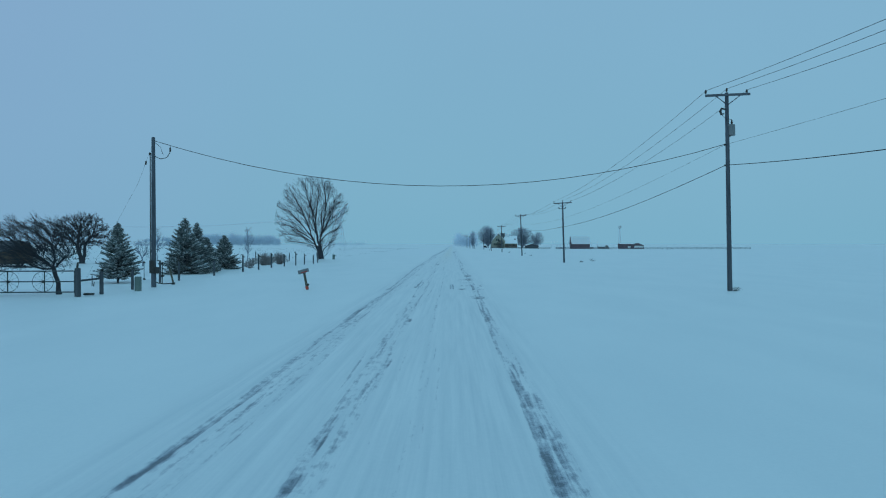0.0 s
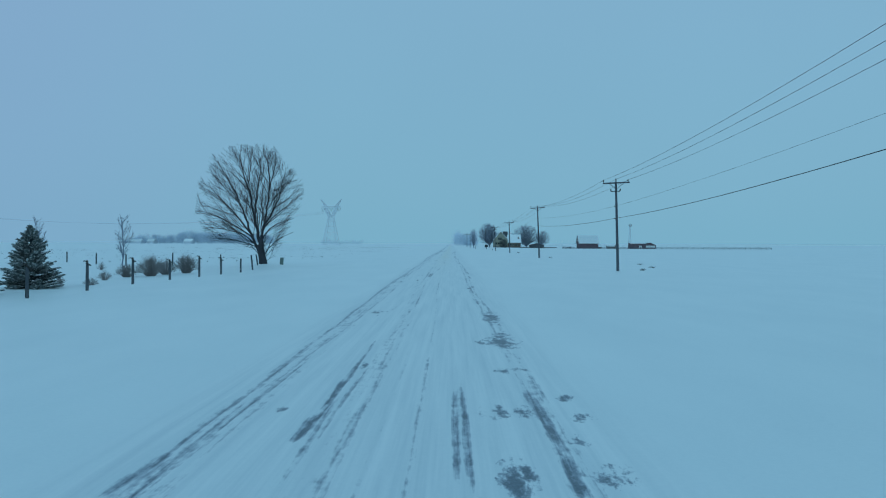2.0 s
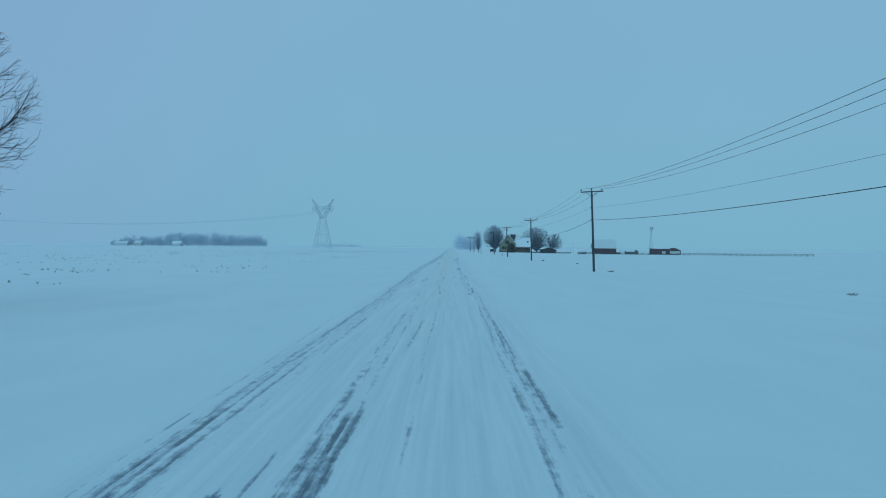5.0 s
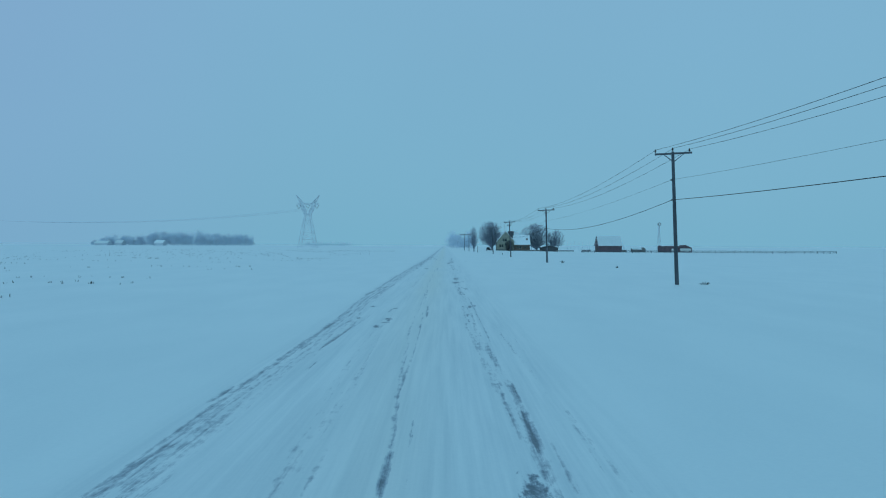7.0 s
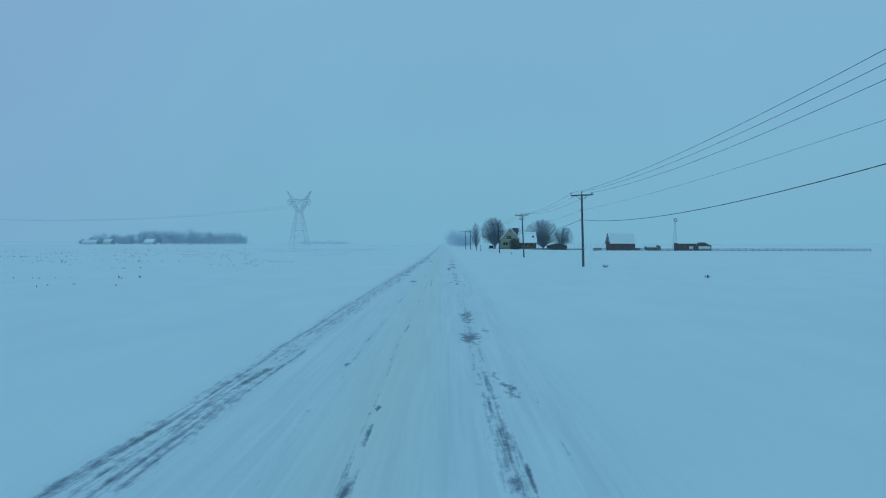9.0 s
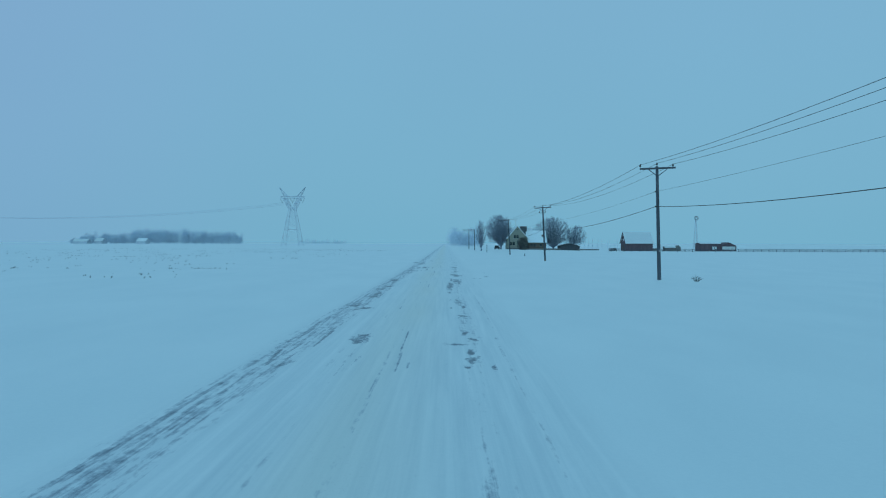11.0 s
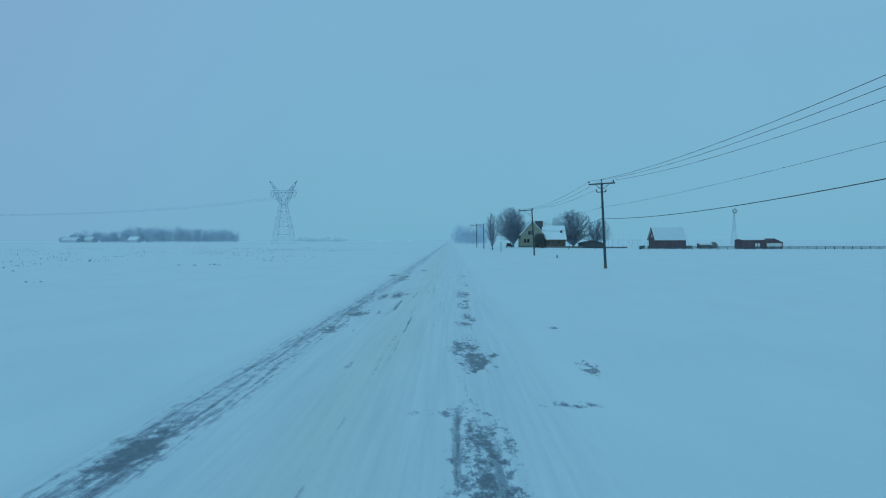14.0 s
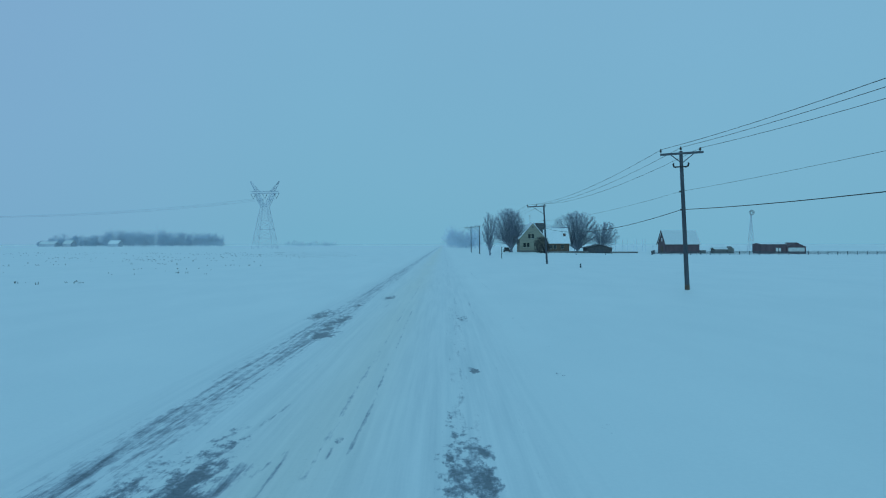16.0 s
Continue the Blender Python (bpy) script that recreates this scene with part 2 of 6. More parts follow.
class Shape:
    """Collects vertices and faces for one mesh."""

    def __init__(self):
        self.v, self.f = [], []

    def add(self, verts, faces):
        k = len(self.v)
        self.v.extend(tuple(p) for p in verts)
        self.f.extend(tuple(i + k for i in q) for q in faces)
        return self

    def tube(self, path, radii, n=8, cap=True, turn=0.0):
        path = [Vector(p) for p in path]
        if isinstance(radii, (int, float)):
            radii = [radii] * len(path)
        verts, faces, last = [], [], None
        for i, p in enumerate(path):
            d = (path[min(i + 1, len(path) - 1)] - path[max(i - 1, 0)]).normalized()
            if last is None:
                side = d.orthogonal().normalized() if abs(d.z) < 0.99 else Vector((1, 0, 0))
            else:
                side = (last - d * last.dot(d)).normalized()
            last = side
            other = d.cross(side)
            for k in range(n):
                a = 2 * math.pi * k / n + turn
                verts.append(p + (side * math.cos(a) + other * math.sin(a)) * radii[i])
        for i in range(len(path) - 1):
            for k in range(n):
                a, b = i * n + k, i * n + (k + 1) % n
                faces.append((a, b, b + n, a + n))
        if cap:
            faces.append(tuple(reversed(range(n))))
            faces.append(tuple(range((len(path) - 1) * n, len(path) * n)))
        return self.add(verts, faces)

    def box(self, size, m=None, bevel=0.0):
        bm = bmesh.new()
        bmesh.ops.create_cube(bm, size=1.0)
        bmesh.ops.scale(bm, vec=size, verts=bm.verts)
        if bevel:
            bmesh.ops.bevel(bm, geom=bm.edges, offset=bevel, segments=1, affect="EDGES")
        if m is not None:
            bmesh.ops.transform(bm, matrix=m, verts=bm.verts)
        bm.verts.index_update()
        self.add([v.co.copy() for v in bm.verts], [[v.index for v in q.verts] for q in bm.faces])
        bm.free()
        return self

    def prism(self, outline, a, b):
        """An outline of 3D points and the same outline moved from a to b (offset vectors)."""
        n = len(outline)
        verts = [Vector(p) + Vector(a) for p in outline] + [Vector(p) + Vector(b) for p in outline]
        faces = [tuple(reversed(range(n))), tuple(range(n, 2 * n))] + [(i, (i + 1) % n, (i + 1) % n + n, i + n) for i in range(n)]
        return self.add(verts, faces)

    def lathe(self, base, profile, n=12, axis=(0, 0, 1)):
        """profile: (radius, height) along the axis from base."""
        d = Vector(axis).normalized()
        s = d.orthogonal().normalized()
        o = d.cross(s)
        verts, faces = [], []
        for r, h in profile:
            for k in range(n):
                a = 2 * math.pi * k / n
                verts.append(Vector(base) + d * h + (s * math.cos(a) + o * math.sin(a)) * r)
        for i in range(len(profile) - 1):
            for k in range(n):
                a, b = i * n + k, i * n + (k + 1) % n
                faces.append((a, b, b + n, a + n))
        faces.append(tuple(reversed(range(n))))
        faces.append(tuple(range((len(profile) - 1) * n, len(profile) * n)))
        return self.add(verts, faces)

    def mesh(self, name, material, smooth=False, fix=True):
        me = bpy.data.meshes.new(name)
        me.from_pydata(self.v, [], self.f)
        if fix:
            bm = bmesh.new()
            bm.from_mesh(me)
            bmesh.ops.recalc_face_normals(bm, faces=bm.faces)
            bm.to_mesh(me)
            bm.free()
        me.materials.append(material)
        if smooth:
            me.polygons.foreach_set("use_smooth", [True] * len(me.polygons))
        me.update()
        return me


def thing(name, x, y, z, label, category, group="", turn=0.0):
    ob = new(name)
    ob.matrix_basis = pose(x, y, z, 0, 0, turn)
    return tagged(ob, label, category, group)


def part(name, shape, material, parent, label="", smooth=False, fix=True):
    ob = new(name, shape.mesh(name, material, smooth, fix))
    ob.parent = parent
    return tagged(ob, label)


def place(x, y, dz=0.0):
    return float(ground_z(x, y)) + dz


# ---- ground: one sheet of snow to the horizon ----
def spread(a, b, gap, low, high, grow=1.12):
    out = list(np.arange(a, b + gap / 2, gap))
    g = gap
    while out[-1] < high:
        g *= grow
        out.append(out[-1] + g)
    g = gap
    while out[0] > low:
        g *= grow
        out.insert(0, out[0] - g)
    return np.array(out)


def sheet(name, xs, ys, z, material):
    nx, ny = len(xs), len(ys)
    gx, gy = np.meshgrid(xs, ys, indexing="ij")
    co = np.stack([gx, gy, z(gx, gy)], -1).reshape(-1, 3)
    i, j = np.meshgrid(np.arange(nx - 1), np.arange(ny - 1), indexing="ij")
    a = (i * ny + j).ravel()
    quads = np.stack([a, a + ny, a + ny + 1, a + 1], -1).astype(np.int32)
    me = bpy.data.meshes.new(name)
    me.vertices.add(len(co))
    me.vertices.foreach_set("co", co.ravel())
    me.loops.add(quads.size)
    me.loops.foreach_set("vertex_index", quads.ravel())
    me.polygons.add(len(quads))
    me.polygons.foreach_set("loop_start", np.arange(0, quads.size, 4, dtype=np.int32))
    me.polygons.foreach_set("use_smooth", np.ones(len(quads), dtype=bool))
    me.update(calc_edges=True)
    me.materials.append(material)
    return new(name, me), co


ROAD_L, ROAD_R = -5.6, 4.6


def field_z(x, y):
    under = step(0.0, 1.6, x - ROAD_L) * step(0.0, 1.6, ROAD_R - x)
    return ground_z(x, y) - 0.30 * under


ground, _ = sheet("ground", spread(-60, 60, 0.8, -2600, 2600), spread(-30, 330, 1.0, -600, 4200), field_z, M_SNOW)
tagged(ground, "flat fields under fresh wind-smoothed snow", "ground", kind="structure")

# ---- road: packed snow with worn wheel tracks ----
LEFT_LINE = ([0, 36, 54, 78, 114, 128, 140, 155, 186, 210, 235, 300], [-3.36, -3.4, -3.62, -3.75, -3.75, -3.8, -4.05, -4.0, -3.8, -3.6, -3.35, -3.3])
RIGHT_LINE = ([0, 30, 54, 66, 100, 114, 120, 127, 138, 150, 186, 198, 210, 234, 300], [1.15, 1.15, 1.05, 0.9, 0.9, 0.82, 0.62, 0.44, 0.46, 0.44, 0.6, 0.5, 0.55, 0.85, 0.9])
# drawn-out wear, stretch by stretch: x, y at both ends, half width, depth of wear; bare places: x, y, half width, half length, depth
STREAKS_GATE = [(-3.39, 7, -3.32, 8.3, 0.1, 0.78), (-3.32, 8.3, -3.29, 11.4, 0.07, 0.55), (-3.29, 11.4, -3.43, 15.8, 0.06, 0.36), (-3.43, 15.8, -3.1, 63.8, 0.04, 0.55), (-3.11, 6.8, -3.07, 10, 0.05, 0.36), (-3.09, 7.4, -3.04, 11.8, 0.05, 0.36), (-1.64, 6.8, -1.62, 7.5, 0.09, 0.78), (-1.61, 8.2, -1.66, 10.1, 0.05, 0.78), (-1.56, 10.8, -1.3, 14.7, 0.06, 0.55)]
STREAKS_GATE_MORE = [(-1.9, 11.8, -1.96, 16.2, 0.05, 0.36), (-1.64, 21.4, -2.01, 45, 0.05, 0.36), (-0.52, 6.8, -0.4, 16.3, 0.03, 0.36), (-0.36, 6.8, -0.51, 14.7, 0.03, 0.24), (1.08, 6.8, 1.08, 8.5, 0.1, 0.78), (1.08, 8.5, 1.11, 14, 0.07, 0.55), (1.27, 6.8, 1.14, 10.3, 0.05, 0.55), (1.14, 10.3, 1.22, 14.7, 0.05, 0.55), (1.05, 14.7, 1.22, 31.2, 0.07, 0.55)]
STREAKS_MAILBOX = [(-3.36, 22.3, -3.39, 24, 0.09, 0.78), (-3.39, 24, -3.38, 27.9, 0.07, 0.7), (-3.38, 27.9, -3.14, 44.7, 0.055, 0.66), (-3.05, 22.2, -2.99, 24.2, 0.06, 0.55), (-3, 23.3, -2.99, 25.8, 0.05, 0.36), (-1.38, 22.3, -1.39, 23.2, 0.09, 0.78), (-1.78, 22.4, -1.91, 24.5, 0.05, 0.36), (-1.55, 23.4, -1.6, 26.6, 0.03, 0.55), (-1.55, 26.2, -1.43, 34, 0.04, 0.55), (-1.24, 27.4, -1.08, 40, 0.05, 0.36), (-2.02, 40, -2.04, 47.8, 0.05, 0.78), (-0.31, 22.3, -0.43, 27.5, 0.03, 0.24), (1.12, 22.4, 1.12, 23.9, 0.1, 0.78), (1.18, 23.9, 1.07, 26.6, 0.07, 0.55), (1.26, 23.5, 1.2, 26.2, 0.04, 0.55)]
STREAKS_YARD = [(-3.52, 37.7, -3.43, 39, 0.1, 0.78), (-3.43, 39, -3.48, 42.1, 0.07, 0.55), (-3.48, 42.1, -3.47, 46.9, 0.05, 0.55), (-2.1, 39.6, -2.06, 40.8, 0.08, 0.78), (-2.04, 41.4, -2.08, 43.3, 0.08, 0.78), (-1.88, 38.2, -1.81, 44.7, 0.05, 0.55), (-1.48, 37.8, -1.49, 41.4, 0.07, 0.55), (-0.1, 38.3, -0.12, 42.2, 0.05, 0.78), (0.03, 38, 0, 42.6, 0.05, 0.78), (1.1, 37.7, 1.14, 38.9, 0.1, 0.78), (1.14, 39.4, 1.08, 42.7, 0.11, 0.78)]
STREAKS_SHRUBS = [(-3.62, 53.3, -3.64, 54.8, 0.08, 0.36), (-3.63, 56.9, -3.65, 62.6, 0.05, 0.55), (-3.65, 62.6, -4.27, 100.2, 0.04, 0.55), (-3.4, 53.3, -3.37, 54.8, 0.06, 0.36), (-2.3, 56.3, -2.24, 58.2, 0.06, 0.36), (-1.63, 55.5, -1.66, 56.8, 0.06, 0.55), (-1.73, 58.7, -1.67, 61.1, 0.06, 0.36), (-1.55, 61.1, -1.61, 67.2, 0.06, 0.36), (0.87, 53.4, 0.97, 54.7, 0.06, 0.78), (1.03, 53.2, 1.04, 54.1, 0.07, 0.78), (0.93, 54.9, 0.96, 56.3, 0.08, 0.55), (1.36, 53.2, 1.26, 55.7, 0.05, 0.55), (1.26, 55.7, 1.15, 59.9, 0.05, 0.55), (0.94, 59.3, 0.86, 61.9, 0.08, 0.78), (0.91, 64.8, 0.87, 70.6, 0.07, 0.55)]
STREAKS_MAPLE = [(-3.71, 68.5, -3.59, 69.4, 0.09, 0.78), (-3.56, 69.2, -3.5, 70.5, 0.05, 0.36), (-3.66, 70, -3.62, 70.7, 0.07, 0.78), (-3.34, 70.3, -3.37, 71.7, 0.06, 0.55), (-3.69, 73.7, -3.65, 76, 0.06, 0.78), (-3.65, 76, -3.66, 82.4, 0.04, 0.55), (-3.41, 82.5, -3.41, 93.3, 0.06, 0.55), (-3.19, 74.5, -3.31, 76, 0.12, 0.55), (-2.19, 73.6, -2.2, 74.3, 0.06, 0.78), (-2.33, 76.1, -2.35, 77.6, 0.07, 0.78)]
STREAKS_MAPLE_MORE = [(-2, 68.5, -2, 69, 0.06, 0.55), (-2.44, 68.4, -2.45, 69.8, 0.05, 0.36), (-2.16, 69.4, -1.92, 72.9, 0.05, 0.36), (-1.78, 81.8, -1.76, 86.8, 0.08, 0.78), (0.8, 68.4, 0.78, 69.3, 0.09, 0.78), (0.99, 69.7, 1.07, 70.9, 0.12, 0.78), (0.86, 70.1, 0.82, 73.3, 0.06, 0.55), (0.82, 73.3, 0.82, 79.5, 0.07, 0.55), (1.14, 72.9, 1.1, 79.5, 0.04, 0.36)]
STREAKS_PAST_MAPLE = [(-3.66, 78.9, -3.96, 83.5, 0.035, 0.55), (-3.51, 81.6, -3.59, 83.5, 0.08, 0.78), (-3.59, 83.5, -3.67, 93.2, 0.06, 0.55), (-3.44, 79.4, -3.48, 81.1, 0.05, 0.36), (-1.69, 82.1, -1.61, 87.1, 0.08, 0.78), (-2.33, 83.2, -2.33, 84.8, 0.04, 0.78), (-1.79, 79.6, -1.6, 81.2, 0.05, 0.36), (-1.32, 93.4, -1.21, 100.3, 0.06, 0.55), (-0.45, 79.1, -0.49, 83.7, 0.04, 0.24), (0.99, 79, 0.8, 82.6, 0.04, 0.55), (1.21, 79, 1.1, 82.9, 0.05, 0.78), (1.2, 79.5, 1.17, 80.8, 0.04, 0.55), (1.2, 86.5, 1.2, 90.9, 0.07, 0.78), (1.2, 90.9, 0.99, 105, 0.07, 0.55)]
STREAKS_FIELD = [(-3.83, 113.3, -3.57, 115.4, 0.05, 0.55), (-3.68, 113.2, -3.43, 115.4, 0.04, 0.55), (-3.93, 117.4, -3.91, 118.5, 0.06, 0.78), (-3.84, 118.3, -3.59, 124.7, 0.05, 0.55), (-3.73, 117.6, -3.49, 122.7, 0.03, 0.55), (-3.23, 122.7, -2.91, 130.5, 0.07, 0.55), (-3.2, 113.4, -3.18, 113.9, 0.06, 0.36), (-2.99, 120.2, -2.95, 121.2, 0.04, 0.78), (-2.15, 116.5, -2.11, 118.1, 0.03, 0.36), (-2, 113.5, -1.76, 116.4, 0.04, 0.24)]
STREAKS_FIELD_MORE = [(-0.92, 113.3, -0.92, 114.7, 0.055, 0.78), (-0.92, 114.7, -1.02, 117.9, 0.04, 0.55), (-1.02, 117.9, -0.98, 127.3, 0.035, 0.55), (-0.69, 113.4, -0.73, 116.4, 0.03, 0.55), (0.85, 115, 0.87, 116.8, 0.07, 0.78), (0.9, 117.5, 0.9, 118.9, 0.06, 0.55), (0.78, 120.6, 0.74, 123.8, 0.07, 0.55), (0.87, 124.9, 0.81, 138.3, 0.05, 0.55), (1.45, 113.3, 1.53, 124.9, 0.05, 0.24)]
STREAKS_MID_FIELD = [(-3.89, 127.3, -3.72, 129.5, 0.05, 0.55), (-3.69, 127.3, -3.51, 129.5, 0.05, 0.55), (-3.47, 127.3, -3.31, 129.8, 0.05, 0.55), (-3.13, 127.5, -3.09, 129.8, 0.05, 0.36), (-3.83, 130.4, -3.75, 133.3, 0.06, 0.55), (-3.75, 133.3, -3.67, 139.9, 0.06, 0.55), (-3.67, 139.9, -3.37, 150.4, 0.06, 0.55), (-2.35, 132.3, -2.26, 133.6, 0.04, 0.78)]
STREAKS_MID_FIELD_MORE = [(-1.04, 127.4, -1.02, 128.3, 0.05, 0.55), (-1.01, 129, -1.09, 131.9, 0.03, 0.55), (-0.9, 130.7, -0.96, 134.5, 0.045, 0.78), (-1.15, 135.2, -1.15, 142.8, 0.035, 0.55), (0.5, 128.8, 0.49, 129.8, 0.05, 0.55), (0.49, 130.6, 0.51, 131.5, 0.06, 0.78), (0.56, 133.4, 0.54, 136, 0.05, 0.55), (0.57, 141.3, 0.5, 147.9, 0.06, 0.55)]
STREAKS_FAR_FIELD = [(-4.1, 140.9, -4.05, 142.2, 0.1, 0.78), (-4.05, 142.2, -4.01, 143.7, 0.08, 0.78), (-4.01, 143.7, -3.99, 146.4, 0.07, 0.55), (-3.99, 146.4, -4.02, 152.7, 0.06, 0.55), (-3.7, 146.4, -3.62, 148.1, 0.1, 0.78), (-3.86, 141.4, -3.59, 142.6, 0.06, 0.36), (-3.49, 141.3, -3.47, 142.2, 0.06, 0.55), (-3.9, 152.2, -3.31, 164.9, 0.05, 0.55), (-2.26, 141.1, -2.29, 141.6, 0.04, 0.36)]
STREAKS_FAR_FIELD_MORE = [(-2.03, 142.7, -2.13, 144.7, 0.04, 0.24), (-2.27, 148.7, -2.33, 152.2, 0.05, 0.36), (-1.21, 141, -1.19, 141.5, 0.06, 0.78), (-1.22, 142.7, -1.21, 143.6, 0.05, 0.78), (0.48, 141.1, 0.48, 141.6, 0.06, 0.78), (0.66, 141.1, 0.68, 142, 0.05, 0.78), (0.47, 141.8, 0.49, 143.7, 0.05, 0.78), (0.49, 143.7, 0.44, 145.5, 0.04, 0.78), (0.48, 146.4, 0.53, 150.3, 0.04, 0.55)]
STREAKS_PYLON = [(-3.68, 174.5, -3.64, 177, 0.1, 0.36), (-3.63, 175.5, -3.79, 177.6, 0.07, 0.78), (-3.31, 175.3, -3.17, 176, 0.14, 0.78), (-3.58, 176.8, -3.46, 179, 0.05, 0.55), (-3.11, 177.9, -3.13, 179.5, 0.06, 0.78), (-3.13, 179.5, -3.12, 181, 0.06, 0.78), (-3.77, 178.6, -3.89, 182.2, 0.06, 0.55), (-3.89, 182.2, -3.67, 185.7, 0.07, 0.55), (-1.95, 174.7, -1.83, 176.5, 0.06, 0.36), (-0.98, 174.7, -0.99, 177, 0.05, 0.78), (-0.99, 177, -1.02, 180.5, 0.035, 0.78), (-0.74, 175, -0.76, 175.7, 0.04, 0.55), (-0.01, 174.5, 0.01, 177.3, 0.08, 0.24)]
STREAKS_PAST_PYLON = [(-3.84, 187.4, -3.72, 188.3, 0.13, 0.78), (-3.37, 187.3, -3.42, 189.5, 0.06, 0.55), (-3.8, 188.7, -3.77, 190.3, 0.06, 0.55), (-3.35, 189.5, -3.67, 192.2, 0.06, 0.36), (-3.43, 191.8, -3.24, 194.4, 0.07, 0.55), (-3.24, 202.3, -3.29, 212.6, 0.07, 0.55), (-1.7, 187.4, -1.7, 188.5, 0.035, 0.78), (-1.69, 189.5, -1.78, 192.2, 0.03, 0.36), (0.64, 187.7, 0.64, 189, 0.08, 0.78), (0.6, 189.2, 0.59, 191.8, 0.04, 0.55), (0.73, 187.9, 0.8, 190.3, 0.03, 0.55), (1.24, 187.3, 1.2, 193.2, 0.05, 0.24)]
STREAKS_DRIFTS = [(-3.42, 200, -3.15, 201.1, 0.18, 0.78), (-3.85, 200, -3.49, 202.5, 0.05, 0.55), (-3.58, 199.9, -3.38, 202.8, 0.05, 0.55), (-3.3, 204.8, -3.17, 206.9, 0.13, 0.78), (-3.62, 203.4, -3.56, 205, 0.07, 0.55), (-3.56, 205, -3.68, 209.6, 0.07, 0.55), (-3.68, 209.6, -3.24, 220.7, 0.07, 0.55), (-1.69, 201.5, -1.54, 205.6, 0.03, 0.36)]
STREAKS_DRIFTS_MORE = [(-0.98, 200.1, -0.99, 202.8, 0.03, 0.78), (-0.99, 202.8, -1.05, 208, 0.03, 0.36), (0.35, 200.1, 0.32, 201.5, 0.12, 0.78), (0.35, 201.8, 0.35, 203.9, 0.12, 0.78), (0.34, 206.7, 0.36, 209.6, 0.07, 0.78), (0.72, 200.2, 0.74, 201.5, 0.03, 0.55), (0.7, 202, 0.72, 203.2, 0.03, 0.55), (0.77, 204.7, 0.79, 208, 0.09, 0.78)]
STREAKS_BROKEN = [(-3.64, 212.6, -3.44, 215.3, 0.06, 0.55), (-3.38, 212.5, -3.11, 215, 0.05, 0.55), (-3.44, 215.3, -3.49, 218.6, 0.06, 0.55), (-3.24, 212.7, -3, 214.7, 0.05, 0.55), (-3.53, 218.1, -3.46, 222.1, 0.09, 0.55), (-3.46, 222.1, -2.86, 246.1, 0.09, 0.55), (-1.73, 212.8, -1.69, 213.6, 0.08, 0.55), (-1.72, 224.1, -1.72, 228.2, 0.07, 0.78), (-0.96, 212.5, -0.97, 214.3, 0.03, 0.78), (-0.97, 214.3, -0.99, 216.7, 0.03, 0.55), (-0.96, 218.1, -0.98, 222.1, 0.04, 0.78), (-0.22, 217.2, -0.18, 224.1, 0.03, 0.36), (-2.34, 218.1, -2.36, 218.9, 0.05, 0.55)]
STREAKS_FARM = [(-3.43, 231, -3.04, 234.4, 0.085, 0.5), (-3.29, 231.1, -3.25, 232.2, 0.13, 0.74), (-3.2, 233.8, -3.12, 236, 0.085, 0.5), (-3.12, 236, -3, 238.2, 0.07, 0.7), (-3, 238.2, -2.62, 248.1, 0.09, 0.55), (-1.73, 231, -1.64, 232, 0.09, 0.78), (-2.03, 232.5, -1.8, 234.8, 0.045, 0.55), (-1.49, 231.5, -1.28, 232.7, 0.05, 0.36), (-0.56, 232.5, -0.53, 234.8, 0.035, 0.78), (-0.81, 232.1, -0.77, 232.9, 0.03, 0.55), (-0.53, 234.8, -0.58, 238.9, 0.035, 0.55), (-0.58, 238.9, -0.6, 250.2, 0.035, 0.55), (0.83, 231.6, 0.87, 232.7, 0.06, 0.55), (0.83, 234.8, 0.87, 238.2, 0.04, 0.36)]
BARE_MAILBOX = [(1.18, 32.3, 0.27, 0.74, 0.85)]
BARE_YARD = [(1.1, 48.4, 0.30, 0.8, 0.88), (0.62, 48.2, 0.2, 0.3, 0.6), (0.49, 38.1, 0.13, 0.44, 0.9), (0.63, 38.2, 0.08, 0.35, 0.7), (1.47, 38.3, 0.22, 0.25, 0.7), (1.72, 38.5, 0.08, 0.15, 0.6), (0.5, 41, 0.18, 0.27, 0.8), (0.87, 41.1, 0.15, 0.24, 0.8), (1.39, 39.6, 0.1, 0.2, 0.7), (1.63, 42, 0.11, 0.2, 0.6), (1.67, 40.8, 0.17, 0.16, 0.6), (0.87, 44.3, 0.15, 0.18, 0.6), (1.21, 44.5, 0.15, 0.18, 0.6), (0.98, 48.4, 0.22, 0.4, 0.7), (1.17, 49.2, 0.2, 0.87, 0.8), (1.13, 54.2, 0.22, 1.42, 0.8), (-1.87, 45, 0.07, 0.26, 0.7), (-2.6, 41.2, 0.07, 0.14, 0.6), (1.54, 38.6, 0.09, 0.08, 0.6)]
BARE_SHRUBS = [(-2.72, 55.7, 0.19, 0.35, 0.85), (-2.61, 54.5, 0.05, 0.11, 0.7), (0.91, 55.6, 0.04, 0.22, 0.7)]
BARE_MAPLE = [(1.06, 70.1, 0.07, 0.52, 0.7), (0.77, 69.2, 0.04, 0.19, 0.8), (0.43, 73, 0.15, 0.26, 0.35)]
BARE_PAST_MAPLE = [(0.87, 79.3, 0.05, 0.14, 0.8), (0.98, 79.3, 0.05, 0.1, 0.8), (-2.59, 83.4, 0.07, 0.13, 0.7)]
BARE_FIELD = [(0.62, 113.5, 0.11, 0.33, 0.95), (-2.11, 129.7, 0.09, 0.53, 0.6)]
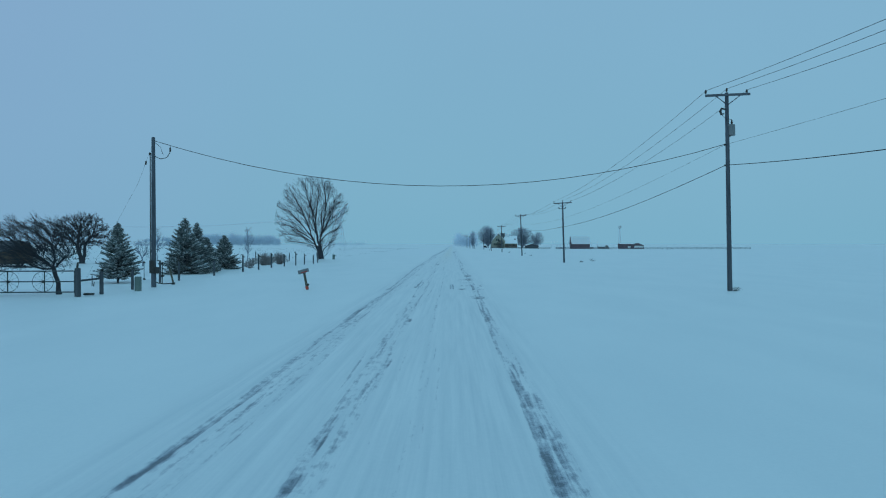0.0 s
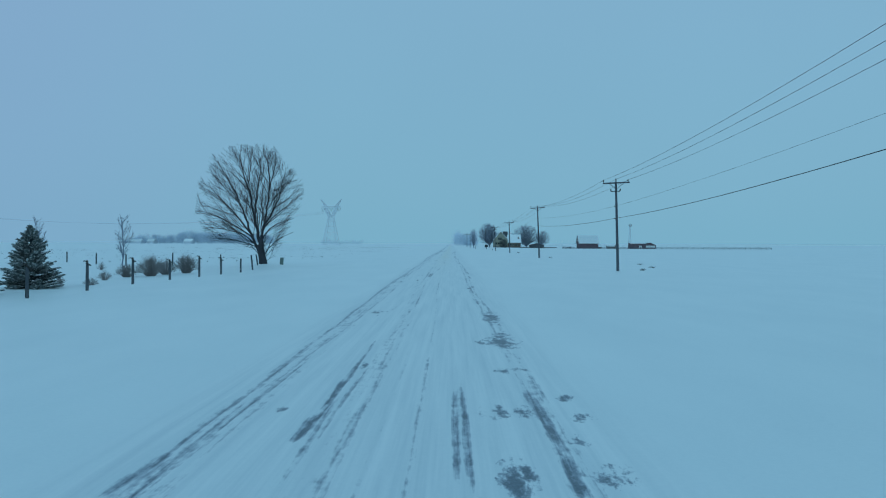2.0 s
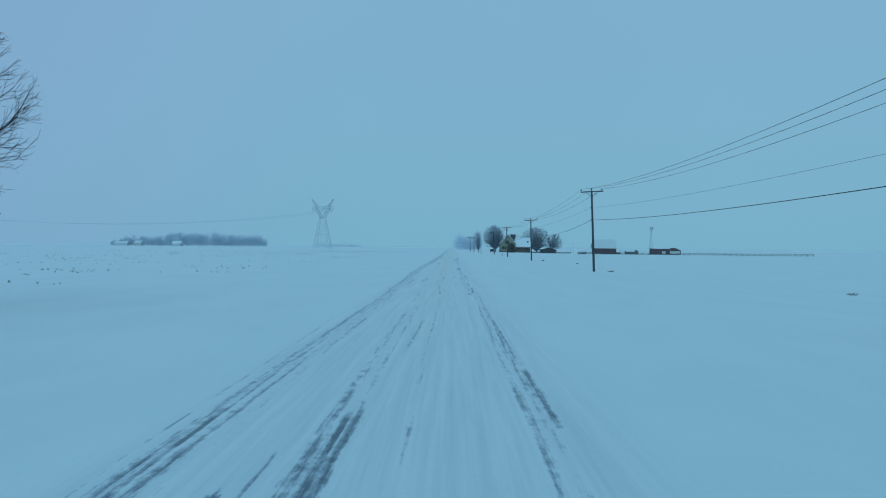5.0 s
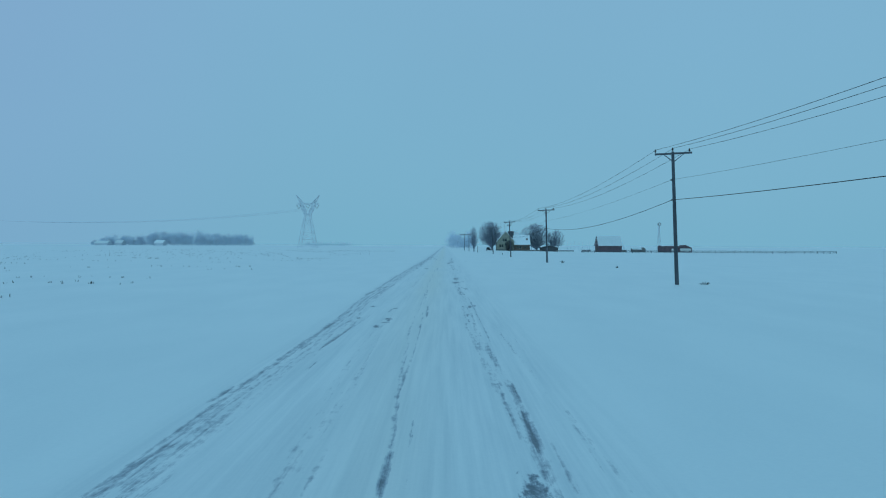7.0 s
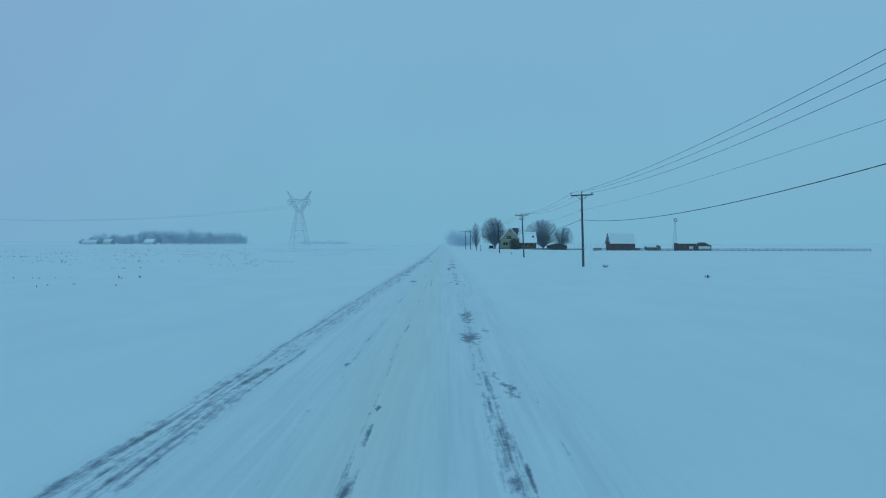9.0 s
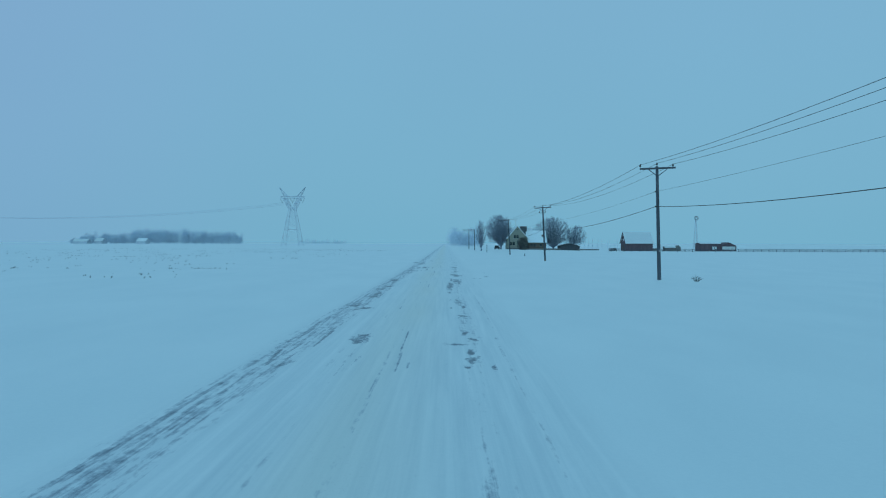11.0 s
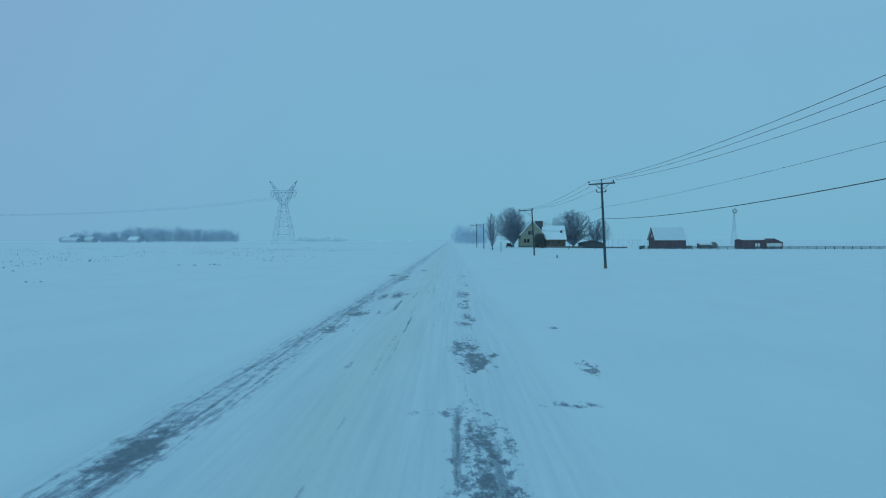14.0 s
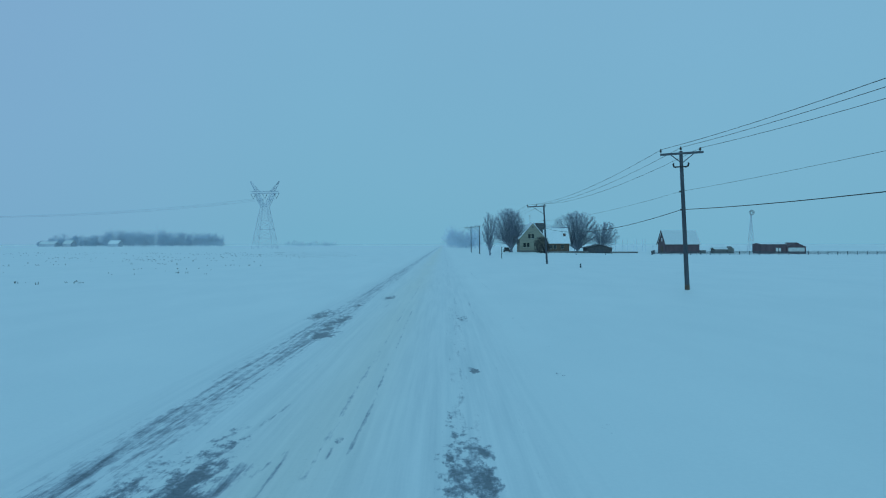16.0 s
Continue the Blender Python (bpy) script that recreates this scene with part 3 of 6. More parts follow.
BARE_MID_FIELD = [(-2.28, 127.7, 0.14, 0.24, 0.75), (-2.18, 127.9, 0.07, 0.18, 0.7), (-2.15, 128.9, 0.1, 0.23, 0.75), (-2.25, 128.8, 0.05, 0.11, 0.6), (-2.17, 130, 0.09, 0.18, 0.8), (-2.16, 133.8, 0.08, 0.23, 0.7), (-3.08, 134.3, 0.11, 0.19, 0.7), (-3.15, 130.2, 0.09, 0.15, 0.7), (0.73, 134.6, 0.08, 0.52, 0.8), (0.91, 134.9, 0.06, 0.34, 0.6), (0.42, 134.3, 0.04, 0.19, 0.8), (0.46, 152.8, 0.15, 1.03, 0.8), (0.51, 158, 0.18, 1.38, 0.8), (0.87, 146.3, 0.12, 0.87, 0.4)]
BARE_FAR_FIELD = [(0.89, 146, 0.09, 0.5, 0.8), (0.73, 147, 0.07, 0.54, 0.5), (0.42, 152.6, 0.22, 0.78, 0.9), (0.49, 157.5, 0.15, 1.42, 0.8), (0.94, 154, 0.09, 0.39, 0.5), (-1.21, 144.6, 0.04, 0.14, 0.7), (-2.2, 148.4, 0.05, 0.2, 0.7)]
BARE_PYLON = [(0.43, 175.1, 0.06, 0.11, 0.9), (0.56, 176, 0.12, 0.4, 0.9), (0.56, 177, 0.07, 0.34, 0.8), (0.21, 178.3, 0.2, 0.22, 0.8), (0.72, 179.1, 0.14, 0.38, 0.7), (0.51, 180.6, 0.09, 0.43, 0.8), (0.95, 175.1, 0.05, 0.28, 0.7), (0.58, 184.6, 0.19, 0.74, 0.5), (-2.16, 179.3, 0.18, 0.7, 0.8), (-3.55, 189.2, 0.37, 0.75, 0.8), (-3.32, 195, 0.22, 1.21, 0.8), (0.5, 190.5, 0.13, 1.01, 0.7), (0.17, 200.2, 0.13, 2.73, 0.7), (0.6, 207.1, 0.25, 2.01, 0.7), (0.8, 181.4, 0.22, 0.3, 0.4)]
BARE_PAST_PYLON = [(-3, 187.7, 0.23, 0.27, 0.9), (-3.3, 187.3, 0.22, 0.22, 0.9), (-3.28, 193.7, 0.27, 0.57, 0.9), (-3.26, 194.7, 0.16, 0.46, 0.8), (-3.36, 198.8, 0.32, 0.55, 0.8), (-3.26, 200.8, 0.23, 0.68, 0.8), (-3.4, 207.5, 0.26, 1.19, 0.8), (0.19, 187.7, 0.04, 0.24, 0.8), (0.6, 190.2, 0.08, 0.18, 0.9), (0.55, 189.1, 0.07, 0.12, 0.9), (0.14, 191.5, 0.07, 0.28, 0.7), (0.43, 191.6, 0.06, 0.2, 0.8), (0.1, 190.6, 0.05, 0.13, 0.7), (0.17, 196.1, 0.1, 0.48, 0.9), (0.24, 202.5, 0.1, 2.51, 0.8), (0.76, 206, 0.22, 2.12, 0.7), (0.26, 198.4, 0.07, 0.42, 0.7), (0.71, 215, 0.22, 1.17, 0.6)]
BARE_DRIFTS = [(0.72, 203.9, 0.15, 0.38, 0.85), (0.77, 203.3, 0.08, 0.2, 0.7), (0.26, 209.4, 0.52, 0.17, 0.5), (0.76, 213.9, 0.25, 0.85, 0.9), (0.42, 215.8, 0.14, 0.83, 0.8), (2.91, 212.9, 0.14, 0.64, 0.7), (2.12, 209.9, 0.32, 0.14, 0.7), (0.75, 222.2, 0.14, 0.83, 0.7), (0.67, 231.2, 0.15, 1.42, 0.7), (-2.65, 230.2, 0.18, 1.34, 0.7), (-2.12, 231.1, 0.24, 1.41, 0.8), (-3.03, 219.1, 0.25, 0.88, 0.7), (-3.15, 202.2, 0.07, 0.11, 0.6)]
BARE_BROKEN = [(0.44, 214.9, 0.12, 0.44, 0.85), (0.46, 216.2, 0.13, 0.18, 0.9), (0.86, 213.5, 0.12, 0.52, 1), (1.15, 214.4, 0.09, 0.22, 0.85), (0.75, 215.1, 0.11, 0.35, 0.6), (1.15, 213, 0.06, 0.05, 0.8), (0.72, 212.7, 0.07, 0.16, 0.8), (0.49, 213.5, 0.06, 0.16, 0.5), (0.68, 220.2, 0.26, 0.55, 0.6), (0.91, 221.3, 0.11, 0.4, 0.85), (0.85, 231.2, 0.14, 1.48, 0.7), (3.13, 219.2, 0.11, 0.18, 0.8), (-3.09, 218.9, 0.23, 0.4, 0.9), (-2.85, 223.1, 0.3, 0.69, 0.8), (-2.86, 246.2, 0.26, 2.14, 0.8), (-2.17, 223.4, 0.08, 0.41, 0.7)]
BARE_FARM = [(0.99, 231.4, 0.09, 0.22, 0.95), (1.03, 232.5, 0.08, 0.2, 0.9), (0.86, 231.1, 0.07, 0.13, 0.7), (0.47, 232.3, 0.05, 0.2, 0.5), (0.61, 234.1, 0.05, 0.26, 0.5), (1.12, 237.9, 0.09, 0.25, 0.8), (1.16, 247.6, 0.15, 0.72, 0.6), (2.8, 247.8, 0.21, 0.91, 0.4), (2.74, 237.3, 0.14, 0.4, 0.35), (2.73, 233.6, 0.15, 0.35, 0.33), (2.66, 232.5, 0.12, 0.14, 0.35), (3.01, 240.9, 0.13, 0.37, 0.35), (-2.75, 243.4, 0.28, 0.72, 0.95), (-2.78, 247.3, 0.22, 0.87, 0.9), (-1.91, 256.6, 0.21, 1.03, 0.7), (-2.87, 252.6, 0.18, 0.8, 0.7), (0.69, 243.6, 0.09, 0.62, 0.4), (-0.77, 232.9, 0.04, 0.08, 0.7)]
STREAKS_FARM_GATE = [(0.84, 224.8, 0.91, 227.3, 0.06, 0.55), (0.57, 224.8, 0.60, 227.3, 0.06, 0.5), (-0.09, 224.9, -0.12, 227.9, 0.03, 0.5), (-1.37, 226.5, -1.40, 228.2, 0.04, 0.4), (-1.34, 229.3, -1.27, 232.6, 0.05, 0.6)]
BARE_FARM_GATE = [(0.88, 227.9, 0.13, 0.51, 0.8), (0.76, 226.3, 0.12, 0.27, 0.75), (0.78, 225.1, 0.11, 0.26, 0.85), (0.98, 231.3, 0.10, 0.58, 0.8), (0.64, 227.0, 0.07, 0.21, 0.7), (0.65, 225.3, 0.07, 0.17, 0.65), (0.93, 225.4, 0.06, 0.14, 0.6), (2.80, 228.1, 0.08, 0.10, 0.55), (-3.64, 248.7, 0.29, 1.23, 0.8)]
STREAKS = STREAKS_FARM_GATE + STREAKS_GATE + STREAKS_GATE_MORE + STREAKS_MAILBOX + STREAKS_YARD + STREAKS_SHRUBS + STREAKS_MAPLE + STREAKS_MAPLE_MORE + STREAKS_PAST_MAPLE + STREAKS_FIELD + STREAKS_FIELD_MORE + STREAKS_MID_FIELD + STREAKS_MID_FIELD_MORE + STREAKS_FAR_FIELD + STREAKS_FAR_FIELD_MORE + STREAKS_PYLON + STREAKS_PAST_PYLON + STREAKS_DRIFTS + STREAKS_DRIFTS_MORE + STREAKS_BROKEN + STREAKS_FARM
BARE = BARE_FARM_GATE + BARE_MAILBOX + BARE_YARD + BARE_SHRUBS + BARE_MAPLE + BARE_PAST_MAPLE + BARE_FIELD + BARE_MID_FIELD + BARE_FAR_FIELD + BARE_PYLON + BARE_PAST_PYLON + BARE_DRIFTS + BARE_BROKEN + BARE_FARM
N_A, N_B, N_C, N_D = noise2(11, 211, 211), noise2(12, 223, 223), noise2(13, 227, 227), noise2(14, 229, 229)


def road_wear(x, y):
    xl, xr = np.interp(y, *LEFT_LINE), np.interp(y, *RIGHT_LINE)
    wob = 0.12 * (N_A(y / 14 + 9, 0 * y + 7.3) - 0.5) + 0.07 * (N_B(y / 3.1 + 9, 0 * y + 4.3) - 0.5)
    late = step(90, 190, y)
    long_a, long_b, long_c = N_B(x / 0.25 + 90, y / 9 + 5), N_C(x / 0.3 + 90, y / 4 + 5), N_D(x / 0.3 + 70, y / 14 + 5)
    short = 0.55 * N_D(x / 0.22 + 90, y / 0.9 + 5) + 0.45 * N_A(x / 0.15 + 70, y / 0.4 + 3)

    def rut(c, w):
        return np.exp(-((x - c - wob) / w) ** 2)
    early = 1 - late
    wear = rut(xl, 0.10) * (0.38 + 0.24 * long_a)
    wear = np.maximum(wear, rut(xl + 0.24, 0.12 + 0.10 * late) * (0.16 + 0.50 * long_a * long_b + 0.22 * late * short))
    wear = np.maximum(wear, rut(xl + 0.55, 0.11 + 0.16 * late) * (0.10 + 0.42 * long_b * long_c + 0.24 * late * short))
    wear = np.maximum(wear, 0.35 * late * np.exp(-np.abs((x - xl - 0.25) / 0.55) ** 4))
    wear = np.maximum(wear, rut(xr - 2.85, 0.12) * (0.14 + 0.62 * long_c * (0.35 + 0.65 * long_b)) * (1 - 0.6 * late))
    wear = np.maximum(wear, rut(xr - 2.55, 0.08) * (0.14 + 0.40 * long_b) * (1 - 0.4 * late))
    wear = np.maximum(wear, rut(xr - 2.2, 0.06) * (0.05 + 0.22 * long_a) * early)
    wear = np.maximum(wear, rut(xr - 1.75, 0.055) * (0.22 + 0.26 * long_c) * (1 - 0.1 * late))
    wear = np.maximum(wear, rut(xr - 1.45, 0.05) * (0.06 + 0.18 * long_a) * early)
    wear = np.maximum(wear, rut(xr - 0.06, 0.07 + 0.10 * late) * (0.30 + 0.36 * long_b * (0.5 + 0.7 * short)) * (1 - 0.5 * late))
    wear = np.maximum(wear, rut(xr + 0.16, 0.06 + 0.10 * late) * (0.32 + 0.30 * long_a) * (1 - 0.55 * late))
    wear = np.maximum(wear, rut(xr + 0.75, 0.08) * (0.06 + 0.32 * long_a) * step(60, 110, y))
    wear = np.maximum(0.92 * wear, rut(2.95, 0.30) * (0.10 + 0.14 * long_c) * step(205, 230, y))
    for k, (c, w, level) in enumerate(((xl + 0.25, 0.36 + 0.31 * late, 0.27), (xr - 2.7, 0.32, 0.24 - 0.08 * late), (xr + 0.03, 0.20 + 0.16 * late, 0.28 - 0.04 * late), (xr - 1.7, 0.12, 0.13))):
        wear = np.maximum(wear, level * (0.55 + 0.6 * N_A(y / 8 + 17 * k, 0 * y + 3.7)) * np.exp(-np.abs((x - c - wob) / w) ** 3))
    wear = (0.68 + 0.20 * step(2.7, 3.1, -x)) * wear
    frayed = 0.70 + 0.65 * N_C(x / 0.11 + 41, y / 1.3 + 17)
    for x0, y0, x1, y1, w, deep in STREAKS:
        u = (y - y0) / (y1 - y0)
        band = (u > -0.25) & (u < 1.25)
        c = x0 + (x1 - x0) * u[band] + 0.3 * wob[band]
        ends = step(-0.22, 0.14, u[band]) * step(-0.22, 0.14, 1 - u[band])
        side = np.exp(-((x[band] - c) / (w * (0.72 if w < 0.06 else 0.9) * frayed[band])) ** 2)
        wear[band] = np.maximum(wear[band], (0.76 if w > 0.10 else 0.86 if w > 0.06 else 0.80 if w > 0.04 else 0.64) * deep * ends * side)
    bare = np.zeros_like(wear)
    edge = 0.55 + 0.85 * N_D(x / 0.16 + 33, y / 0.5 + 8)
    for px, py, hx, hy, deep in BARE:
        hy = max(hy, 0.10)
        deep = deep if deep > 0.45 else 0.6 * deep
        near = (np.abs(x - px) < 2.2 * hx + 0.2) & (np.abs(y - py) < 2.2 * hy + 0.2)
        spot = np.exp(-(((x[near] - px) / (1.3 * hx)) ** 2 + ((y[near] - py) / (1.4 * hy)) ** 2))
        bare[near] = np.maximum(bare[near], (deep - 0.03) * spot * edge[near])
    bare = np.maximum(bare, 0.12 * late * rut(xr - 0.05, 0.36) * step(0.45, 0.66, N_A(x / 0.6 + 11, y / 1.7 + 13)))
    bare = np.maximum(bare, 0.13 * late * rut(xl + 0.35, 0.40) * step(0.45, 0.68, N_B(x / 0.6 + 11, y / 2.4 + 13)))
    return np.clip(wear, 0, 1), np.clip(bare, 0, 1.1)


def road_z(x, y):
    rut, bare = road_wear(x, y)
    lumps = 0.03 * (N_MID(x / 1.2 + 20, y / 5 + 20) - 0.5) + 0.014 * (N_B(x / 0.2 + 20, y / 9 + 20) - 0.5)
    z = 0.02 - 0.004 * np.abs(x + 0.6) + lumps + 0.025 * bare * (N_C(x / 0.15 + 20, y / 0.4 + 20) - 0.5) - 0.035 * np.minimum(rut, 0.8) - 0.03 * np.minimum(bare, 0.8)
    inner = step(0.3, 2.0, x - ROAD_L) * step(0.3, 2.0, ROAD_R - x)
    return z * inner + (ground_z(x, y) + 0.008) * (1 - inner)


road, r_co = sheet("road", np.arange(ROAD_L - 0.6, ROAD_R + 0.61, 0.045), spread(2, 262, 0.15, -30, 1800, 1.10), road_z, M_ROAD)
tagged(road, "straight country road of packed snow with dark worn wheel tracks", "road", kind="structure")
RUT, BROKEN = road_wear(r_co[:, 0], r_co[:, 1])
for key, val in (("packed", step(-4.6, -3.7, r_co[:, 0]) * step(-2.6, -1.2, -r_co[:, 0])), ("rut", RUT), ("bare", BROKEN),
                 ("tan", 0.55 * step(60, 170, r_co[:, 1]) * np.exp(-((r_co[:, 0] + 1.15) / 0.95) ** 2) * (0.5 + 0.5 * N_B(r_co[:, 0] / 0.8 + 60, r_co[:, 1] / 6 + 60)))):
    att = road.data.attributes.new(key, "FLOAT", "POINT")
    att.data.foreach_set("value", np.asarray(val, np.float32))


# ---- bare trees: limbs grow towards room in the crown ----
def limb(s, rng, path, r0, r1, sides):
    n = len(path)
    s.tube(path, [r0 + (r1 - r0) * (i / (n - 1)) ** 0.8 for i in range(n)], sides, cap=False)


def bent(rng, p, d, length, segs, wiggle, lift, sweep):
    path = [p.copy()]
    d = d.normalized()
    for _ in range(segs):
        d = (d + Vector((rng.uniform(-wiggle, wiggle) + sweep, rng.uniform(-wiggle, wiggle), rng.uniform(-wiggle, wiggle) + lift))).normalized()
        p = p + d * (length / segs)
        path.append(p.copy())
    return path, d


def branch_out(wood, twigs, rng, path, r0, r1, level, spec):
    """Children along a limb; spec: per level (count per metre, length, angle, radius), lift, sweep."""
    if level >= len(spec["levels"]):
        return
    per_m, ratio, angle, thin = spec["levels"][level]
    total = sum((path[i + 1] - path[i]).length for i in range(len(path) - 1))
    count = max(2, int(total * per_m))
    last = level == len(spec["levels"]) - 1
    for k in range(count):
        u = spec["bare"][level] + (1 - spec["bare"][level]) * (k + rng.random()) / count
        q = min(u, 0.999) * (len(path) - 1)
        i = int(q)
        p = path[i].lerp(path[i + 1], q - i)
        d = (path[i + 1] - path[i]).normalized()
        side = d.orthogonal().normalized()
        side.rotate(Matrix.Rotation(rng.uniform(0, 6.283), 3, d))
        a = radians(angle * rng.uniform(0.65, 1.3))
        length = total * ratio * (1.15 - 0.65 * u) * rng.uniform(0.6, 1.25)
        child, _ = bent(rng, p, d * math.cos(a) + side * math.sin(a), length, 2 if last else 4, spec["wiggle"], spec["lift"][level], spec["sweep"][level])
        r = max((r0 + (r1 - r0) * u) * 0.62, thin) if not last else thin * rng.uniform(0.8, 1.3)
        e = thin * 0.55
        limb(twigs if level >= spec["split"] else wood, rng, child, min(r, r0), e, 3 if level >= 1 else 5)
        branch_out(wood, twigs, rng, child, min(r, r0), e, level + 1, spec)


def bare_tree(name, x, y, seed, limbs, spec, label, bark, twig, group="", dz=0.0, category="tree"):
    """A small tree. limbs: polylines (points, start radius, end radius), in metres from the foot."""
    rng = random.Random(seed)
    t = thing(name, x, y, place(x, y, dz), label, category, group)
    wood, twigs = Shape(), Shape()
    for pts, r0, r1 in limbs:
        path = [Vector(p) for p in pts]
        fine = []
        for i in range(len(path) - 1):
            for k in range(3):
                j = Vector((rng.uniform(-1, 1), rng.uniform(-1, 1), 0)) * 0.05 * (path[i + 1] - path[i]).length * (k > 0)
                fine.append(path[i].lerp(path[i + 1], k / 3) + j)
        fine.append(path[-1])
        limb(wood, rng, fine, r0, r1, 8)
        branch_out(wood, twigs, rng, fine, r0, r1, 0, spec)
    part("trunk", wood, bark, t, fix=False, smooth=True)
    part("crown", twigs, twig, t, fix=False)
    return t


def grown_tree(name, x, y, seed, stems, rows, depth, label, bark, twig, step_m=0.3, count=1500, tip=0.008, swell_by=2.25, side_twigs=2, twig_len=0.5, sweep=(0, 0, 0), group="", category="tree", lobe=0.36):
    """stems: first limbs as polylines; rows: (height, left, right) of the crown's outline; depth: its thickness against its width."""
    rng = np.random.default_rng(seed)
    pos, parent = [], []
    for pts in stems:
        pts = [np.array(p, float) for p in pts]
        near = -1
        if pos:
            near = int(np.argmin(np.linalg.norm(np.array(pos) - pts[0], axis=1)))
        else:
            pos.append(pts[0])
            parent.append(-1)
            near = 0
        for a, c in zip(pts, pts[1:]):
            n = max(1, int(round(np.linalg.norm(c - a) / step_m)))
            for k in range(1, n + 1):
                pos.append(a + (c - a) * k / n + rng.normal(0, 0.035 * step_m / 0.3, 3))
                parent.append(near)
                near = len(pos) - 1
    hs, ls, rs = (np.array(c, float) for c in zip(*rows))
    aim = []
    lobes = rng.uniform(-1, 1, (90, 3))
    lobes = lobes[(lobes ** 2).sum(1) < 1.1][:34]
    while len(aim) < count:
        z = rng.uniform(hs[0], hs[-1])
        lo, hi = np.interp(z, hs, ls), np.interp(z, hs, rs)
        if rng.random() > (hi - lo) / (rs - ls).max():
            continue
        u = rng.uniform(-1, 1)
        v = rng.uniform(-1, 1)
        if u * u + v * v > 1.0:
            continue
        if ((lobes - (u, v, 2 * (z - hs[0]) / (hs[-1] - hs[0]) - 1)) ** 2).sum(1).min() > lobe ** 2 and rng.random() < 0.8:
            continue
        aim.append(((lo + hi) / 2 + u * (hi - lo) / 2, v * depth * (hi - lo) / 2, z))
    aim = np.array(aim)
    alive = np.ones(len(aim), bool)
    best, dist = np.zeros(len(aim), int), np.full(len(aim), 1e9)
    done = 0
    pull = np.array(sweep, float)
    heart = np.array([0.0, 0.0, hs[0] * 0.5])
    sprung = {}
    for _ in range(90):
        fresh = np.array(pos[done:])
        if len(fresh) == 0:
            break
        d = np.linalg.norm(aim[:, None] - fresh[None], axis=2)
        j = d.argmin(1)
        dj = d[np.arange(len(aim)), j]
        closer = dj < dist
        best[closer], dist[closer] = j[closer] + done, dj[closer]
        alive &= dist > step_m * 1.6
        done = len(pos)
        if not alive.any():
            break
        grow = {}
        for i in np.nonzero(alive)[0]:
            grow.setdefault(best[i], []).append(i)
        for k, ids in grow.items():
            sprung[k] = sprung.get(k, 0) + 1
            if sprung[k] > 3:
                alive[ids] = False
                continue
            way = aim[ids] - pos[k]
            away = pos[k] - heart
            way = (way / np.linalg.norm(way, axis=1)[:, None]).mean(0) + pull + rng.normal(0, 0.10, 3) + 0.45 * away / max(np.linalg.norm(away), 1e-6)
            if parent[k] >= 0:
                back = pos[k] - pos[parent[k]]
                way = way + 0.85 * back / max(np.linalg.norm(back), 1e-6)
            pos.append(pos[k] + way / max(np.linalg.norm(way), 1e-6) * step_m)
            parent.append(k)
    n = len(pos)
    kids = [[] for _ in range(n)]
    for k in range(1, n):
        kids[parent[k]].append(k)
    rad = np.zeros(n)
    for k in range(n - 1, -1, -1):
        rad[k] = (sum(rad[c] ** swell_by for c in kids[k]) + tip ** swell_by * 0.6) ** (1 / swell_by)
    rad = rad * (1 + 0.5 * np.exp(-np.maximum(np.array(pos)[:, 2], 0) / (0.05 * hs[-1])))
    wood, fine = Shape(), Shape()
    starts = [(0, -1)]
    while starts:
        k, prev = starts.pop()
        path, rr = ([pos[prev]], [min(rad[k], rad[prev])]) if prev >= 0 else ([], [])
        while True:
            path.append(pos[k])
            rr.append(rad[k])
            if not kids[k]:
                break
            kids[k].sort(key=lambda c: -rad[c])
            starts += [(c, k) for c in kids[k][1:]]
            k = kids[k][0]
        if len(path) < 2:
            continue
        big = rr[0] > tip * 4.5
        (wood if big else fine).tube(path, [float(r) for r in rr], 8 if rr[0] > tip * 10 else 5 if big else 3, cap=False)
    for k in range(1, n):
        if rad[k] > tip * 3.0:
            continue
        back = pos[k] - pos[parent[k]]
        back = back / max(np.linalg.norm(back), 1e-6)
        away = pos[k] - heart
        away = away / np.linalg.norm(away)
        for _ in range(side_twigs):
            d = back + 0.7 * away + rng.normal(0, 0.42, 3) + pull * 1.5
            d = d / np.linalg.norm(d)
            ln = twig_len * rng.uniform(0.5, 1.3)
            mid = pos[k] + d * ln * 0.5
            fine.tube([pos[k], mid, mid + (d + pull + np.array([0, 0, 0.10])) * ln * 0.5], [tip * 0.85, tip * 0.7, tip * 0.4], 3, cap=False)
            for _ in range(2):
                e = d + rng.normal(0, 0.45, 3) + pull
                fine.tube([mid, mid + e / np.linalg.norm(e) * ln * rng.uniform(0.35, 0.6)], [tip * 0.65, tip * 0.35], 3, cap=False)
    t = thing(name, x, y, place(x, y), label, category, group)
    part("trunk", wood, bark, t, fix=False, smooth=True)
    part("crown", fine, twig, t, fix=False)
    return t


